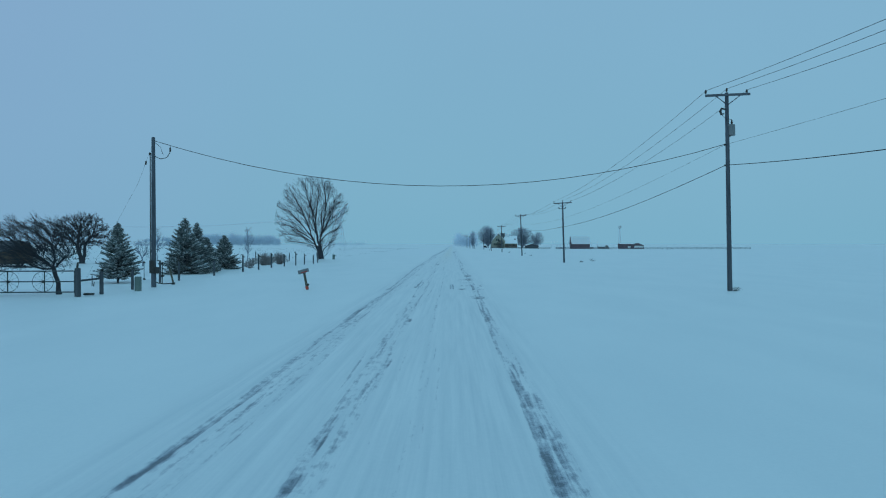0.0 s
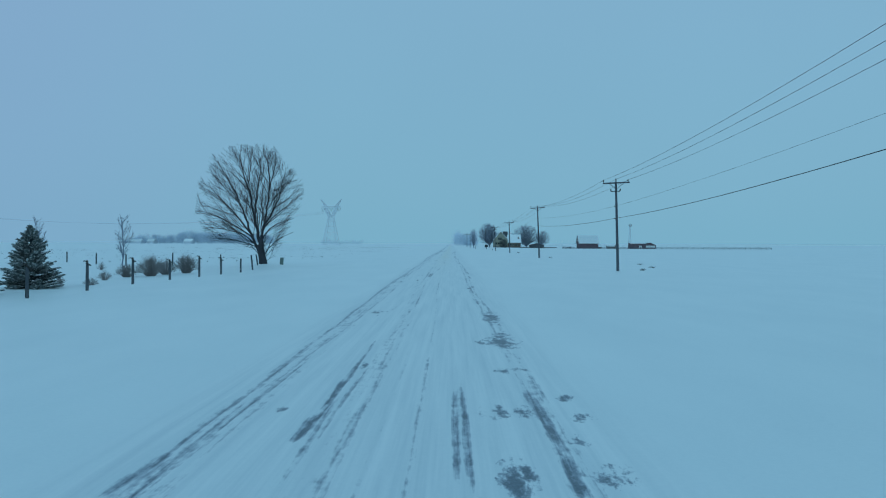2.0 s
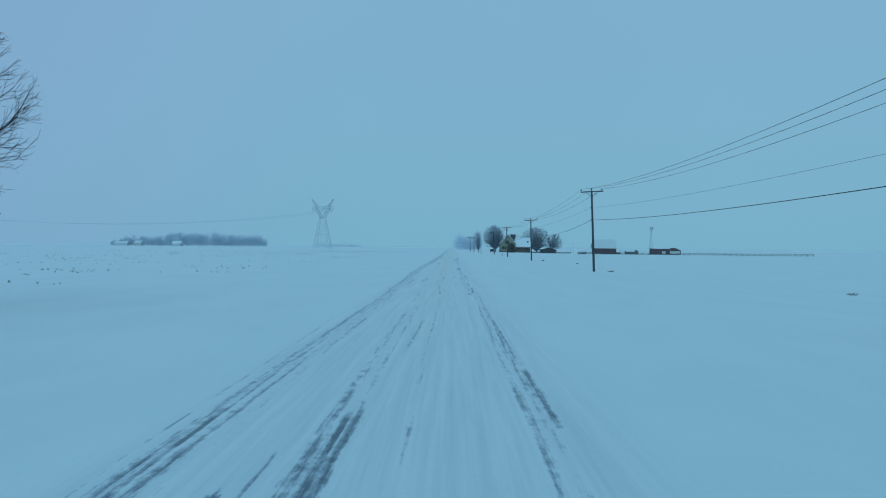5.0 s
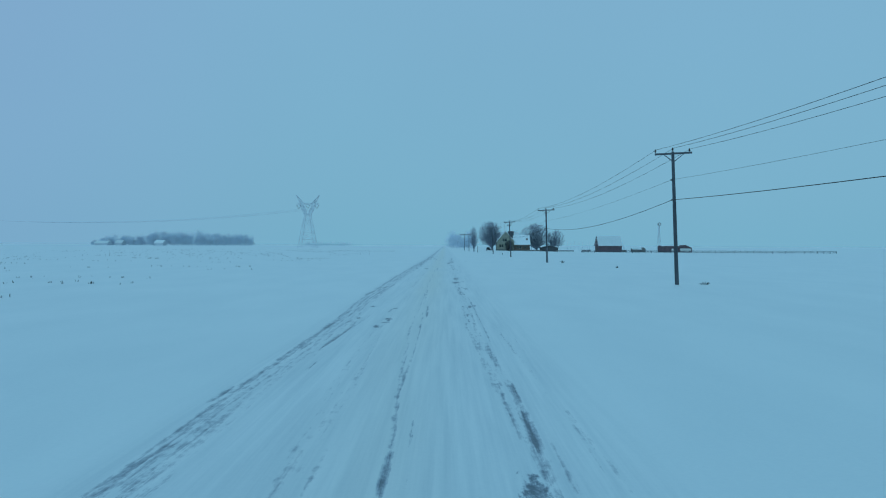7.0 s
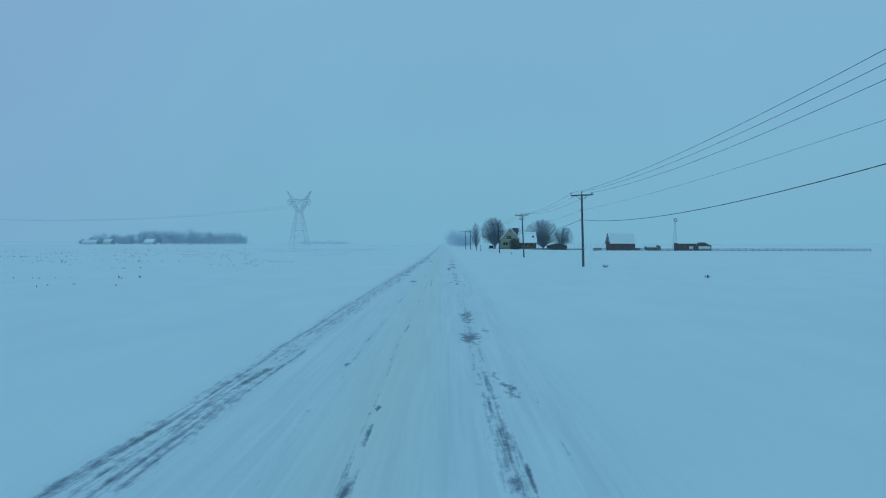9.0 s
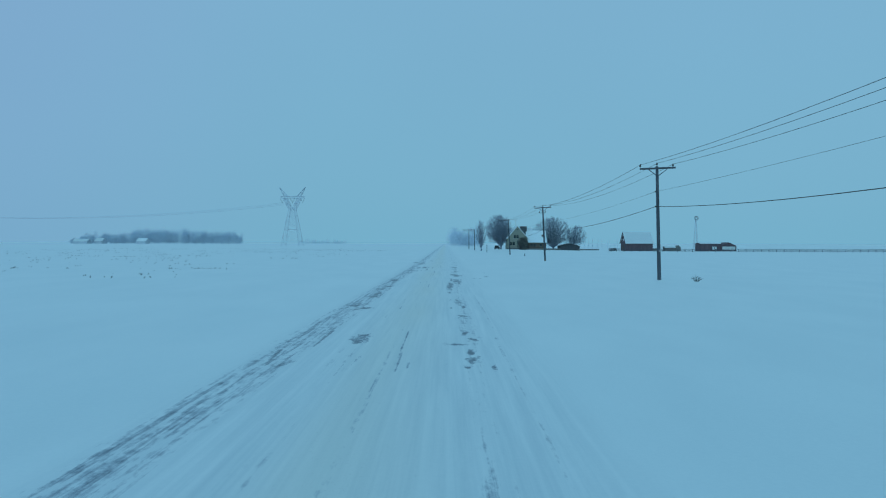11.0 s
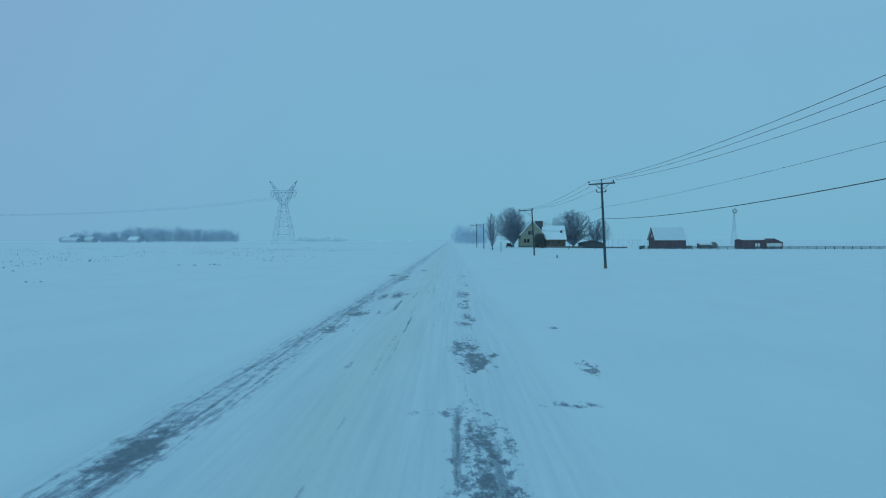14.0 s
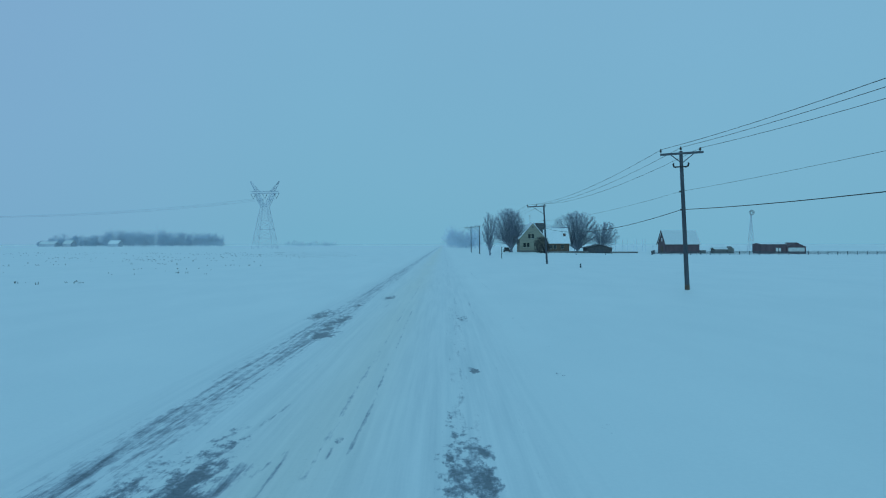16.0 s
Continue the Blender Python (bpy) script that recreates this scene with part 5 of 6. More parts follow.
post = thing("gate_post", gx, gy, place(gx, gy), "thick grey timber gate post with a black bracket", "post", "gate posts")
part("shaft", Shape().tube([(0, 0, -0.2), (0, 0, 0.8), (0, 0, 1.30), (0, 0, 1.32)], [0.135, 0.13, 0.125, 0.10], 12), M_POST, post)
part("bracket", Shape().box((0.08, 0.08, 0.28), pose(0.0, 0, 1.44, 0, 8, 0), 0.015), M_IRON, post)
post2 = thing("gate_post", -16.85, 33.8, place(-16.85, 33.8), "grey timber post with a black cap joined by a rail", "post", "gate posts")
part("shaft", Shape().tube([(0, 0, -0.2), (0, 0, 0.6), (0, 0, 1.08), (0, 0, 1.10)], [0.095, 0.09, 0.088, 0.07], 11), M_POST, post2)
part("bracket", Shape().tube([(0.04, 0, 1.1), (-0.02, 0, 1.17), (0.12, -0.05, 1.2)], [0.05, 0.06, 0.03], 7), M_IRON, post2)
part("cross_rail", Shape().box((1.12, 0.07, 0.09), pose(-0.22, -0.55, 0.74, 0, -3, 67), 0.012), M_POST, post2)
part("latch", Shape().tube([(-0.2, -0.5, 0.92), (-0.2, -0.5, 0.42), (-0.13, -0.5, 0.42), (-0.1, -0.5, 0.62)], 0.022, 6), M_IRON, post2)
part("chain_tray", Shape().box((0.45, 0.25, 0.09), pose(-0.12, -0.95, 0.08, 0, 0, 20), 0.02), M_IRON, post2)

bx, by = -16.2, 36.3
ubox = thing("utility_pedestal", bx, by, place(bx, by), "green cylindrical utility pedestal half set in snow", "utility box")
part("body", Shape().lathe((0, 0, -0.15), [(0.165, 0), (0.17, 0.5), (0.17, 0.86), (0.15, 0.90)], 18), M_BOX, ubox, smooth=False)
part("lid", Shape().lathe((0, 0, 0.745), [(0.15, 0), (0.155, 0.02), (0.10, 0.035)], 18), M_CLING, ubox, "snow on the pedestal's lid")
mk = thing("conduit_marker", -17.3, 41.9, place(-17.3, 41.9), "leaning yellow-brown cable marker with a black clamp", "marker")
part("stake", Shape().box((0.10, 0.06, 1.1), pose(0.62, 0, 0.45, 0, -14, 0), 0.012), M_MPOST, mk)
part("clamp", Shape().box((0.18, 0.14, 0.14), pose(0.72, 0, 0.06, 0, 0, 0), 0.02), M_IRON, mk)
part("chain", Shape().tube([(-0.35, 0, 0.12), (0.15, 0, 0.05), (0.7, 0, 0.08)], 0.03, 6), M_IRON, mk)
part("stand_pipe", Shape().tube([(-0.2, 0.6, -0.1), (-0.2, 0.6, 1.25)], 0.025, 7).lathe((-0.2, 0.6, 1.22), [(0.05, 0), (0.09, 0.04), (0.03, 0.1)], 8).lathe((-0.2, 0.6, 0.42), [(0.05, 0), (0.14, 0.05), (0.14, 0.1), (0.05, 0.14)], 8), M_IRON, mk)

sx_, sy_ = -20.7, 47.3
tap = thing("yard_hydrant", sx_, sy_, place(sx_, sy_), "slim dark yard hydrant pipe with a round base", "hydrant")
part("pipe", Shape().tube([(0, 0, -0.1), (0, 0, 1.15)], 0.03, 7), M_STEEL, tap)
part("head", Shape().lathe((0, 0, 1.1), [(0.05, 0), (0.11, 0.04), (0.04, 0.12)], 8), M_IRON, tap)
part("base", Shape().lathe((0, 0, -0.05), [(0.08, 0), (0.10, 0.10), (0.05, 0.14)], 10), M_IRON, tap)

# ---- mailbox ----
mx, my = -7.76, 37.8
mail = thing("mailbox", mx, my, place(mx, my), "dented grey mailbox on a leaning post, orange foot", "mailbox")
lean = pose(0, 0, 0, 0, -11, 0)
part("post", Shape().box((0.115, 0.11, 1.15), lean @ pose(0, 0, 0.36), 0.012), M_MPOST, mail)
part("foot_band", Shape().box((0.15, 0.14, 0.17), lean @ pose(0, 0, 0.11), 0.015), M_ORANGE, mail, "bright orange painted foot")
part("bracket", Shape().box((0.09, 0.09, 0.12), lean @ pose(0.09, -0.02, 0.26), 0.02), M_IRON, mail)
arch = [(0.12 * math.cos(a), 0, 0.06 + 0.03 * math.sin(a)) for a in np.linspace(0, math.pi, 9)] + [(-0.12, 0, -0.12), (0.12, 0, -0.12)]
body_m = lean @ pose(-0.01, 0, 1.03, 0, -5, 0) @ pose(0, 0, 0, 0, 0, 82)
part("box", Shape().prism([body_m @ Vector(p) for p in arch], body_m.to_3x3() @ Vector((0, -0.25, 0)), body_m.to_3x3() @ Vector((0, 0.25, 0))), M_MAIL, mail)
part("door", Shape().prism([body_m @ (Vector(p) * 1.05) for p in arch], body_m.to_3x3() @ Vector((0, 0.252, 0)), body_m.to_3x3() @ Vector((0, 0.275, 0))), M_MAIL, mail)
part("flag", Shape().box((0.012, 0.34, 0.06), body_m @ pose(-0.128, -0.05, -0.07), 0.004), M_FLAG, mail, "red flag folded down")


# ---- overhead line poles ----
ARM_HALF = 1.22
PHASE = (-1.14, 0.0, 1.1)


def insulator(parent, x, z, size=1.0):
    s = Shape().tube([(x, 0, z - 0.04), (x, 0, z + 0.10 * size)], 0.014, 6)
    s.lathe((x, 0, z + 0.05 * size), [(0.045 * size, 0), (0.075 * size, 0.03), (0.05 * size, 0.06), (0.07 * size, 0.09), (0.04 * size, 0.13), (0.045 * size, 0.16), (0.02, 0.19)], 10)
    part("insulator", s, M_CERAMIC, parent, "brown porcelain insulator")


def line_pole(x, y, height, lean, arm_z, second=None, side=0, radius=0.15, label="weathered wooden power pole with a single crossarm"):
    """side: -1 where the arm reaches out only towards the road."""
    t = thing("utility_pole", x, y, place(x, y), label, "utility pole", "power poles along the road")
    t.matrix_basis = t.matrix_basis @ pose(0, 0, 0, 0, lean, 0)
    part("shaft", Shape().tube([(0, 0, -0.4), (0, 0, height * 0.5), (0, 0, height - 0.03), (0, 0, height)], [radius * 1.1, radius * 0.95, radius * 0.78, radius * 0.6], 14), M_POLE, t, smooth=False)
    c = 0.0 if not side else side * 0.95
    part("crossarm", Shape().box((2 * ARM_HALF, 0.10, 0.125), pose(c, -radius * 0.78 - 0.06, arm_z, 0, -1.1 if not side else 0, 0), 0.012), M_ARM, t)
    for sgn in ((-1, 1) if not side else (side,)):
        part("brace", Shape().tube([(sgn * (0.66 if not side else 1.5), -radius - 0.06, arm_z - 0.05), (0, -radius * 0.85, arm_z - (0.55 if not side else 1.05))], 0.026, 6), M_POLE, t, "dark strap brace")
    for px in PHASE:
        if px == 0.0 and not side:
            insulator(t, 0.0, height + 0.02)
        else:
            insulator(t, px + c, arm_z + 0.08)
    if second:
        s = Shape().box((0.78, 0.06, 0.07), pose(-0.10, -radius, second), 0.012)
        part("bracket", s, M_IRON, t)
        for sgn in (-1, 1):
            part("cutout", Shape().tube([(sgn * 0.26 - 0.10, -radius - 0.02, second - 0.04), (sgn * 0.40 - 0.10, -radius - 0.06, second + 0.02), (sgn * 0.44 - 0.10, -radius - 0.1, second + 0.16), (sgn * 0.40 - 0.10, -radius - 0.1, second + 0.22)], [0.035, 0.05, 0.05, 0.03], 8), M_IRON, t, "dark fuse cutout")
    return t


def spool(parent, z, radius=0.14):
    part("spool", Shape().lathe((-0.17, -0.04, z - 0.05), [(0.03, 0), (0.05, 0.02), (0.03, 0.05), (0.05, 0.08), (0.03, 0.1)], 8).tube([(-0.17, -0.04, z), (0, -0.04, z)], 0.018, 5), M_IRON, parent)


# x, y, height, lean, arm, second arm, arm side, neutral, telephone
LINE = [(15.4, -17.5, 8.8, -0.8, 8.65, None, 0, 7.4, 5.4), (15.26, 39.2, 10.89, -1.1, 10.74, None, 0, 8.03, 6.9), (15.0, 95.5, 8.15, -1.6, 8.0, 7.25, 0, 5.9, 4.8),
        (15.0, 153.1, 8.76, -2.2, 8.61, None, 0, 6.9, 5.58), (14.65, 210.0, 7.79, -1.5, 7.64, None, 0, 6.05, 5.03), (14.43, 264.5, 7.9, -2.8, 7.75, 7.0, 0, 5.6, 4.57),
        (14.0, 316.2, 7.65, -3.2, 7.5, None, -1, 5.6, 4.7), (10.0, 408.5, 7.2, -1.0, 7.0, None, -1, 5.4, 4.6), (8.9, 436.0, 7.6, -0.5, 7.4, None, -1, 5.4, 4.6)]
poles = []
for k, (x, y, h, ln, az, sec, side, zn, zt) in enumerate(LINE):
    p = line_pole(x, y, h, ln, az, sec, side, 0.122,
                  "tall wooden power pole with crossarm and grey transformer" if k == 1 else "weathered wooden power pole with an arm to one side" if side else "weathered wooden power pole with crossarm and fuse cutouts" if sec else "weathered wooden power pole with a single crossarm")
    for z in (zn, zt):
        spool(p, z)
    poles.append(p)
tall = poles[1]
part("transformer", Shape().lathe((0.22, -0.02, 8.52), [(0.17, 0), (0.195, 0.03), (0.195, 0.52), (0.205, 0.54), (0.205, 0.58), (0.12, 0.63)], 16).box((0.16, 0.1, 0.5), pose(0.08, 0, 8.7), 0.01), M_TANK, tall, "grey pole transformer can", smooth=False)
part("bushing", Shape().lathe((0.24, -0.04, 9.13), [(0.05, 0), (0.075, 0.03), (0.04, 0.07), (0.07, 0.11), (0.035, 0.16), (0.05, 0.2), (0.02, 0.28)], 9), M_CERAMIC, tall)
part("arrester", Shape().tube([(-0.12, -0.12, 9.95), (-0.35, -0.15, 10.0), (-0.42, -0.15, 9.85), (-0.36, -0.15, 9.68), (-0.2, -0.12, 9.72)], [0.04, 0.06, 0.07, 0.06, 0.03], 8), M_IRON, tall)
part("jumper", Shape().tube([(-0.36, -0.15, 9.68), (-0.1, -0.2, 9.4), (0.2, -0.1, 9.4)], 0.012, 5), M_CABLE, tall)
part("foot_wrap", Shape().tube([(0, 0, -0.3), (0, 0, 0.24), (0, 0, 0.30)], [0.142, 0.138, 0.130], 14), M_BROWN, poles[5], "rust-brown foot of the pole")
part("stamp_plate", Shape().box((0.10, 0.012, 0.14), pose(-0.0, -0.172, 2.0), 0.003), M_STEEL, poles[4])


def pole_point(k, dx, z):
    x, y, h, ln = LINE[k][:4]
    return (pose(x, y, place(x, y)) @ pose(0, 0, 0, 0, ln, 0)) @ Vector((dx, -0.16 if dx else 0.0, z))


def sagging(a, b, sag, n=18):
    return [a.lerp(b, i / n) - Vector((0, 0, 4 * sag * (i / n) * (1 - i / n))) for i in range(n + 1)]


def strung(name, spots, sags, radius, mat, label, group="wires of the roadside line"):
    pts = []
    for i in range(len(spots) - 1):
        pts += sagging(spots[i], spots[i + 1], sags if isinstance(sags, (int, float)) else sags[i])
    pts.append(spots[-1])
    clean = [pts[0]] + [p for a, p in zip(pts, pts[1:]) if (p - a).length > 1e-4]
    return tagged(new(name, Shape().tube(clean, radius, 6).mesh(name, mat, True)), label, "cable", group)


for i, dx in enumerate(PHASE):
    spots = []
    for k in range(len(LINE)):
        h, az, side = LINE[k][2], LINE[k][4], LINE[k][6]
        c = side * 0.95
        spots.append(pole_point(k, (dx + c) or 0.001, (h + 0.2) if (dx == 0.0 and not side) else az + 0.27))
    strung("power_wire", spots, 0.72, 0.0105, M_WIRE, "thin bare conductor strung between the crossarms")
strung("neutral_wire", [pole_point(k, -0.17, LINE[k][7]) for k in range(len(LINE))], 0.35, 0.0065, M_WIRE, "thin neutral wire below the crossarms")
strung("telephone_cable", [pole_point(k, -0.17, LINE[k][8]) for k in range(len(LINE))], [0.9, 0.5, 0.35, 0.9, 0.6, 0.9, 1.0, 0.6], 0.018, M_CABLE, "thick black telephone cable sagging between poles")

# ---- service pole in the yard and the drop across the road ----
sx, sy = -16.66, 39.3
sp = thing("utility_pole", sx, sy, place(sx, sy), "dark wooden service pole with meter boxes near its foot", "utility pole")
part("shaft", Shape().tube([(0, 0, -0.4), (0, 0, 4), (0, 0, 8.33), (0, 0, 8.36)], [0.135, 0.12, 0.095, 0.07], 14), M_POLE, sp)
part("meter_box", Shape().box((0.26, 0.22, 0.72), pose(-0.02, -0.14, 1.15), 0.02), M_IRON, sp)
part("switch_box", Shape().box((0.34, 0.2, 0.36), pose(0.2, -0.1, 0.95), 0.02), M_IRON, sp)
part("conduit", Shape().tube([(-0.15, -0.06, 1.3), (-0.15, -0.06, 7.3), (-0.16, -0.06, 7.5)], 0.028, 7), M_IRON, sp)
part("weatherhead", Shape().lathe((-0.17, -0.05, 7.35), [(0.04, 0), (0.07, 0.06), (0.05, 0.14)], 8), M_IRON, sp)
part("drip_loop", Shape().tube([(0.1, 0, 7.28), (0.4, 0, 7.15), (0.75, 0, 7.22), (0.93, 0, 7.5), (0.95, 0, 7.85)], 0.022, 6), M_CABLE, sp)
part("splice", Shape().tube([(0.945, 0, 7.55), (0.95, 0, 7.75)], 0.05, 7), M_IRON, sp)
part("lead", Shape().tube([(0.1, 0, 8.05), (0.4, 0, 7.8), (0.55, 0, 7.35)], 0.012, 5), M_WIRE, sp)
top = Vector((sx + 0.08, sy, place(sx, sy) + 8.15))
strung("service_drop", [pole_point(1, -0.17, 8.05), top], 2.40, 0.016, M_CABLE, "twisted black service cable crossing above the road", "service wires")
guy_end = Vector((sx - 9.0, sy + 10.0, 0.05))
strung("guy_wire", [top + Vector((-0.1, 0, -0.1)), Vector((sx - 1.7, sy + 1.9, 6.0)), guy_end], 0.02, 0.0045, M_WIRE, "thin steel guy wire with a strain insulator", "service wires")
gi = thing("strain_insulator", sx - 0.85, sy + 0.95, place(sx, sy) + 7.05, "dark strain insulator on the guy wire", "insulator")
part("body", Shape().lathe((0, 0, -0.12), [(0.02, 0), (0.06, 0.05), (0.04, 0.12), (0.06, 0.19), (0.02, 0.24)], 9, (0.3, -0.33, 0.9)), M_CERAMIC, gi)


# ---- buildings ----
def gable_solid(x0, x1, y0, y1, eave, ridge, along="y"):
    """Walls with gable tops as one solid, open to no one."""
    s = Shape()
    if along == "y":
        xm = (x0 + x1) / 2
        out = [(x0, 0, -1.0), (x1, 0, -1.0), (x1, 0, eave), (xm, 0, ridge), (x0, 0, eave)]
        s.prism(out, (0, y0, 0), (0, y1, 0))
    else:
        ym = (y0 + y1) / 2
        out = [(0, y0, -1.0), (0, y1, -1.0), (0, y1, eave), (0, ym, ridge), (0, y0, eave)]
        s.prism(out, (x0, 0, 0), (x1, 0, 0))
    return s


def roof_pair(x0, x1, y0, y1, eave, ridge, along="y", over=0.35, thick=0.16, lift=0.0):
    """The two slabs of a gable roof."""
    slabs = []
    for sgn in (-1, 1):
        if along == "y":
            xm, half = (x0 + x1) / 2, (x1 - x0) / 2
            k = (ridge - eave) / half
            a, b = Vector((xm, 0, ridge + lift)), Vector((xm + sgn * (half + over), 0, eave - k * over + lift))
            up = Vector((0, 0, thick))
            slabs.append(Shape().prism([a, b, b + up, a + up], (0, y0 - over, 0), (0, y1 + over, 0)))
        else:
            ym, half = (y0 + y1) / 2, (y1 - y0) / 2
            k = (ridge - eave) / half
            a, b = Vector((0, ym, ridge + lift)), Vector((0, ym + sgn * (half + over), eave - k * over + lift))
            up = Vector((0, 0, thick))
            slabs.append(Shape().prism([a, b, b + up, a + up], (x0 - over, 0, 0), (x1 + over, 0, 0)))
    return slabs


def window(parent, x, y, z, w, h, face="y"):
    """A sash window in a wall that faces the road's start; y is the wall's plane."""
    turn = pose(x, y, z)
    fr = Shape()
    for dx, dz, sxx, szz in ((-w / 2, 0, 0.06, h + 0.06), (w / 2, 0, 0.06, h + 0.06), (0, h / 2, w, 0.06), (0, 0, w, 0.04)):
        fr.box((sxx, 0.14, szz), turn @ pose(dx, -0.05, dz), 0.01)
    win = part("window", Shape().box((w - 0.02, 0.05, h - 0.02), turn @ pose(0, -0.01, 0)), M_GLASS, parent, "dark sash window")
    part("frame", fr, M_YELLOW, win)
    part("sill", Shape().box((w + 0.1, 0.14, 0.05), turn @ pose(0, -0.08, -h / 2 - 0.08), 0.01), M_TRIM, win)
    return win


house = thing("farmhouse", 0, 0, 0, "pale yellow gabled farmhouse with snow-covered roofs", "house")
HX0, HX1, HY = 25.2, 33.4, 452.0
part("front_wall", gable_solid(HX0, HX1, HY, HY + 9, 4.4, 9.2), M_YELLOW, house)
for s in roof_pair(HX0, HX1, HY, HY + 9, 4.4, 9.2, thick=0.30):
    part("roof", s, M_CLING, house, "snow-covered roof slope")
for w in ((26.7, 2.2, 0.9, 1.3), (27.8, 2.2, 0.9, 1.3), (29.3, 5.0, 0.9, 1.4), (28.2, 5.0, 0.9, 1.4)):
    window(house, w[0], HY, w[1], w[2], w[3])
part("vent", Shape().lathe((29.3, HY + 0.02, 7.9), [(0.25, 0), (0.25, 0.06)], 10, (0, -1, 0)), M_SHINGLE, house)
part("rear_wing", gable_solid(25.4, 36.0, HY + 5, HY + 12, 5.2, 8.6, "x"), M_YELLOW, house)
for s in roof_pair(25.4, 36.0, HY + 5, HY + 12, 5.2, 8.6, "x", thick=0.3):
    part("roof", s, M_CLING, house, "snow-covered roof slope")
part("dormer", Shape().box((2.6, 3.0, 3.8), pose(32.4, HY + 7.0, 7.5), 0.05), M_SHINGLE, house, "dark shingled dormer")
part("side_wing", gable_solid(33.6, 41.2, HY + 1, HY + 11, 2.9, 7.4, "x"), M_BROWN, house)
for s in roof_pair(33.6, 41.2, HY + 1, HY + 11, 2.9, 7.4, "x", thick=0.28):
    part("roof", s, M_CLING, house, "snow-covered roof slope")
for wx in (35.2, 36.6, 39.0):
    window(house, wx, HY + 1, 1.6, 1.0, 1.2)
part("chimney", Shape().box((0.75, 0.75, 2.6), pose(40.0, HY + 3.4, 4.6), 0.03), M_BRICK, house)
part("porch", Shape().box((6.0, 2.0, 0.5), pose(27.6, HY - 1.0, 0.2), 0.05), M_GREYWALL, house)
antenna = Shape().tube([(29.4, HY + 8.4, 8.3), (29.4, HY + 8.4, 12.4)], 0.04, 6)
for z, w in ((11.6, 1.2), (11.9, 0.9), (12.2, 0.6)):
    antenna.tube([(29.4 - w / 2, HY + 8.4, z), (29.4 + w / 2, HY + 8.4, z)], 0.025, 5)
part("antenna", antenna, M_STEEL, house)

garage = thing("garage", 0, 0, place(51, 455, 0.1), "low dark garage with a shallow roof beside the farmhouse", "garage")
part("wall", gable_solid(46.8, 54.8, 452, 459, 1.6, 2.6, "y"), M_SHINGLE, garage)
for s in roof_pair(46.8, 54.8, 452, 459, 1.6, 2.6, "y", thick=0.12):
    part("roof", s, M_SHINGLE, garage)
part("garage_door", Shape().box((2.6, 0.08, 1.5), pose(50.8, 451.97, 0.7), 0.01), M_POST, garage)

car = thing("parked_car", 20.6, 448.0, place(20.6, 448), "dark car parked in the farm drive", "car")
part("body", Shape().box((2.0, 4.4, 0.7), pose(0, 0, 0.65), 0.12), M_CAR, car)
part("cabin", Shape().box((1.7, 2.2, 0.6), pose(0, 0.3, 1.25), 0.2), M_GLASS, car)
part("snow_cover", Shape().box((1.5, 1.9, 0.08), pose(0, 0.3, 1.58), 0.03), M_CLING, car, "snow on the car roof")
for wx in (-0.85, 0.85):
    for wy in (-1.4, 1.4):
        part("wheel", Shape().lathe((wx - 0.1, wy, 0.33), [(0.25, 0), (0.33, 0.03), (0.33, 0.17), (0.25, 0.2)], 12, (1, 0, 0)), M_TYRE, car)

low = thing("low_wall", 0, 0, place(46, 447, 0.1), "long low dark hedge wall beside the farm drive", "wall")
part("body", Shape().box((13, 0.6, 0.75), pose(39.5, 446.5, 0.2), 0.05).box((8.5, 0.5, 0.5), pose(57.4, 447, 0.15), 0.05), M_GREYWALL, low)

barn = thing("barn", 0, 0, 0, "dark red barn with a steep snow-covered roof", "barn")
barn.location.z = place(86, 483, -0.1)
part("wall", gable_solid(80.6, 92.6, 479, 488.5, 3.6, 8.1, "x"), M_RED, barn)
for s in roof_pair(80.6, 92.6, 479, 488.5, 3.6, 8.1, "x", thick=0.3):
    part("roof", s, M_CLING, barn, "snow-covered roof slope")
part("gable_board", Shape().prism([(0, 478.4, 3.2), (0, 483.75, 8.55), (0, 489.1, 3.2), (0, 488.6, 3.2), (0, 483.75, 8.1), (0, 478.9, 3.2)], (80.1, 0, 0), (80.22, 0, 0)), M_RED, barn)
part("door", Shape().box((0.1, 2.4, 2.8), pose(80.56, 483.7, 1.2), 0.02), M_BROWN, barn)
part("loft_door", Shape().box((0.1, 1.0, 1.2), pose(80.56, 483.7, 5.0), 0.02), M_TRIM, barn)
part("pen_wall", Shape().box((2.2, 1.6, 1.4), pose(94.0, 480, 0.5), 0.04), M_GREYWALL, barn)

shed = thing("shed", 0, 0, 0, "small grey open-fronted shed with snow on its roof", "shed", "farm sheds")
shed.location.z = place(102, 482)
part("wall", gable_solid(98.6, 103.0, 480, 484, 1.5, 2.1, "x"), M_GREYWALL, shed)
for s in roof_pair(98.6, 103.0, 480, 484, 1.5, 2.1, "x", thick=0.14):
    part("roof", s, M_CLING, shed, "snow-covered roof slope")
part("lean_to", gable_solid(103.2, 105.3, 479.6, 483, 1.6, 2.5), M_GREYWALL, shed)

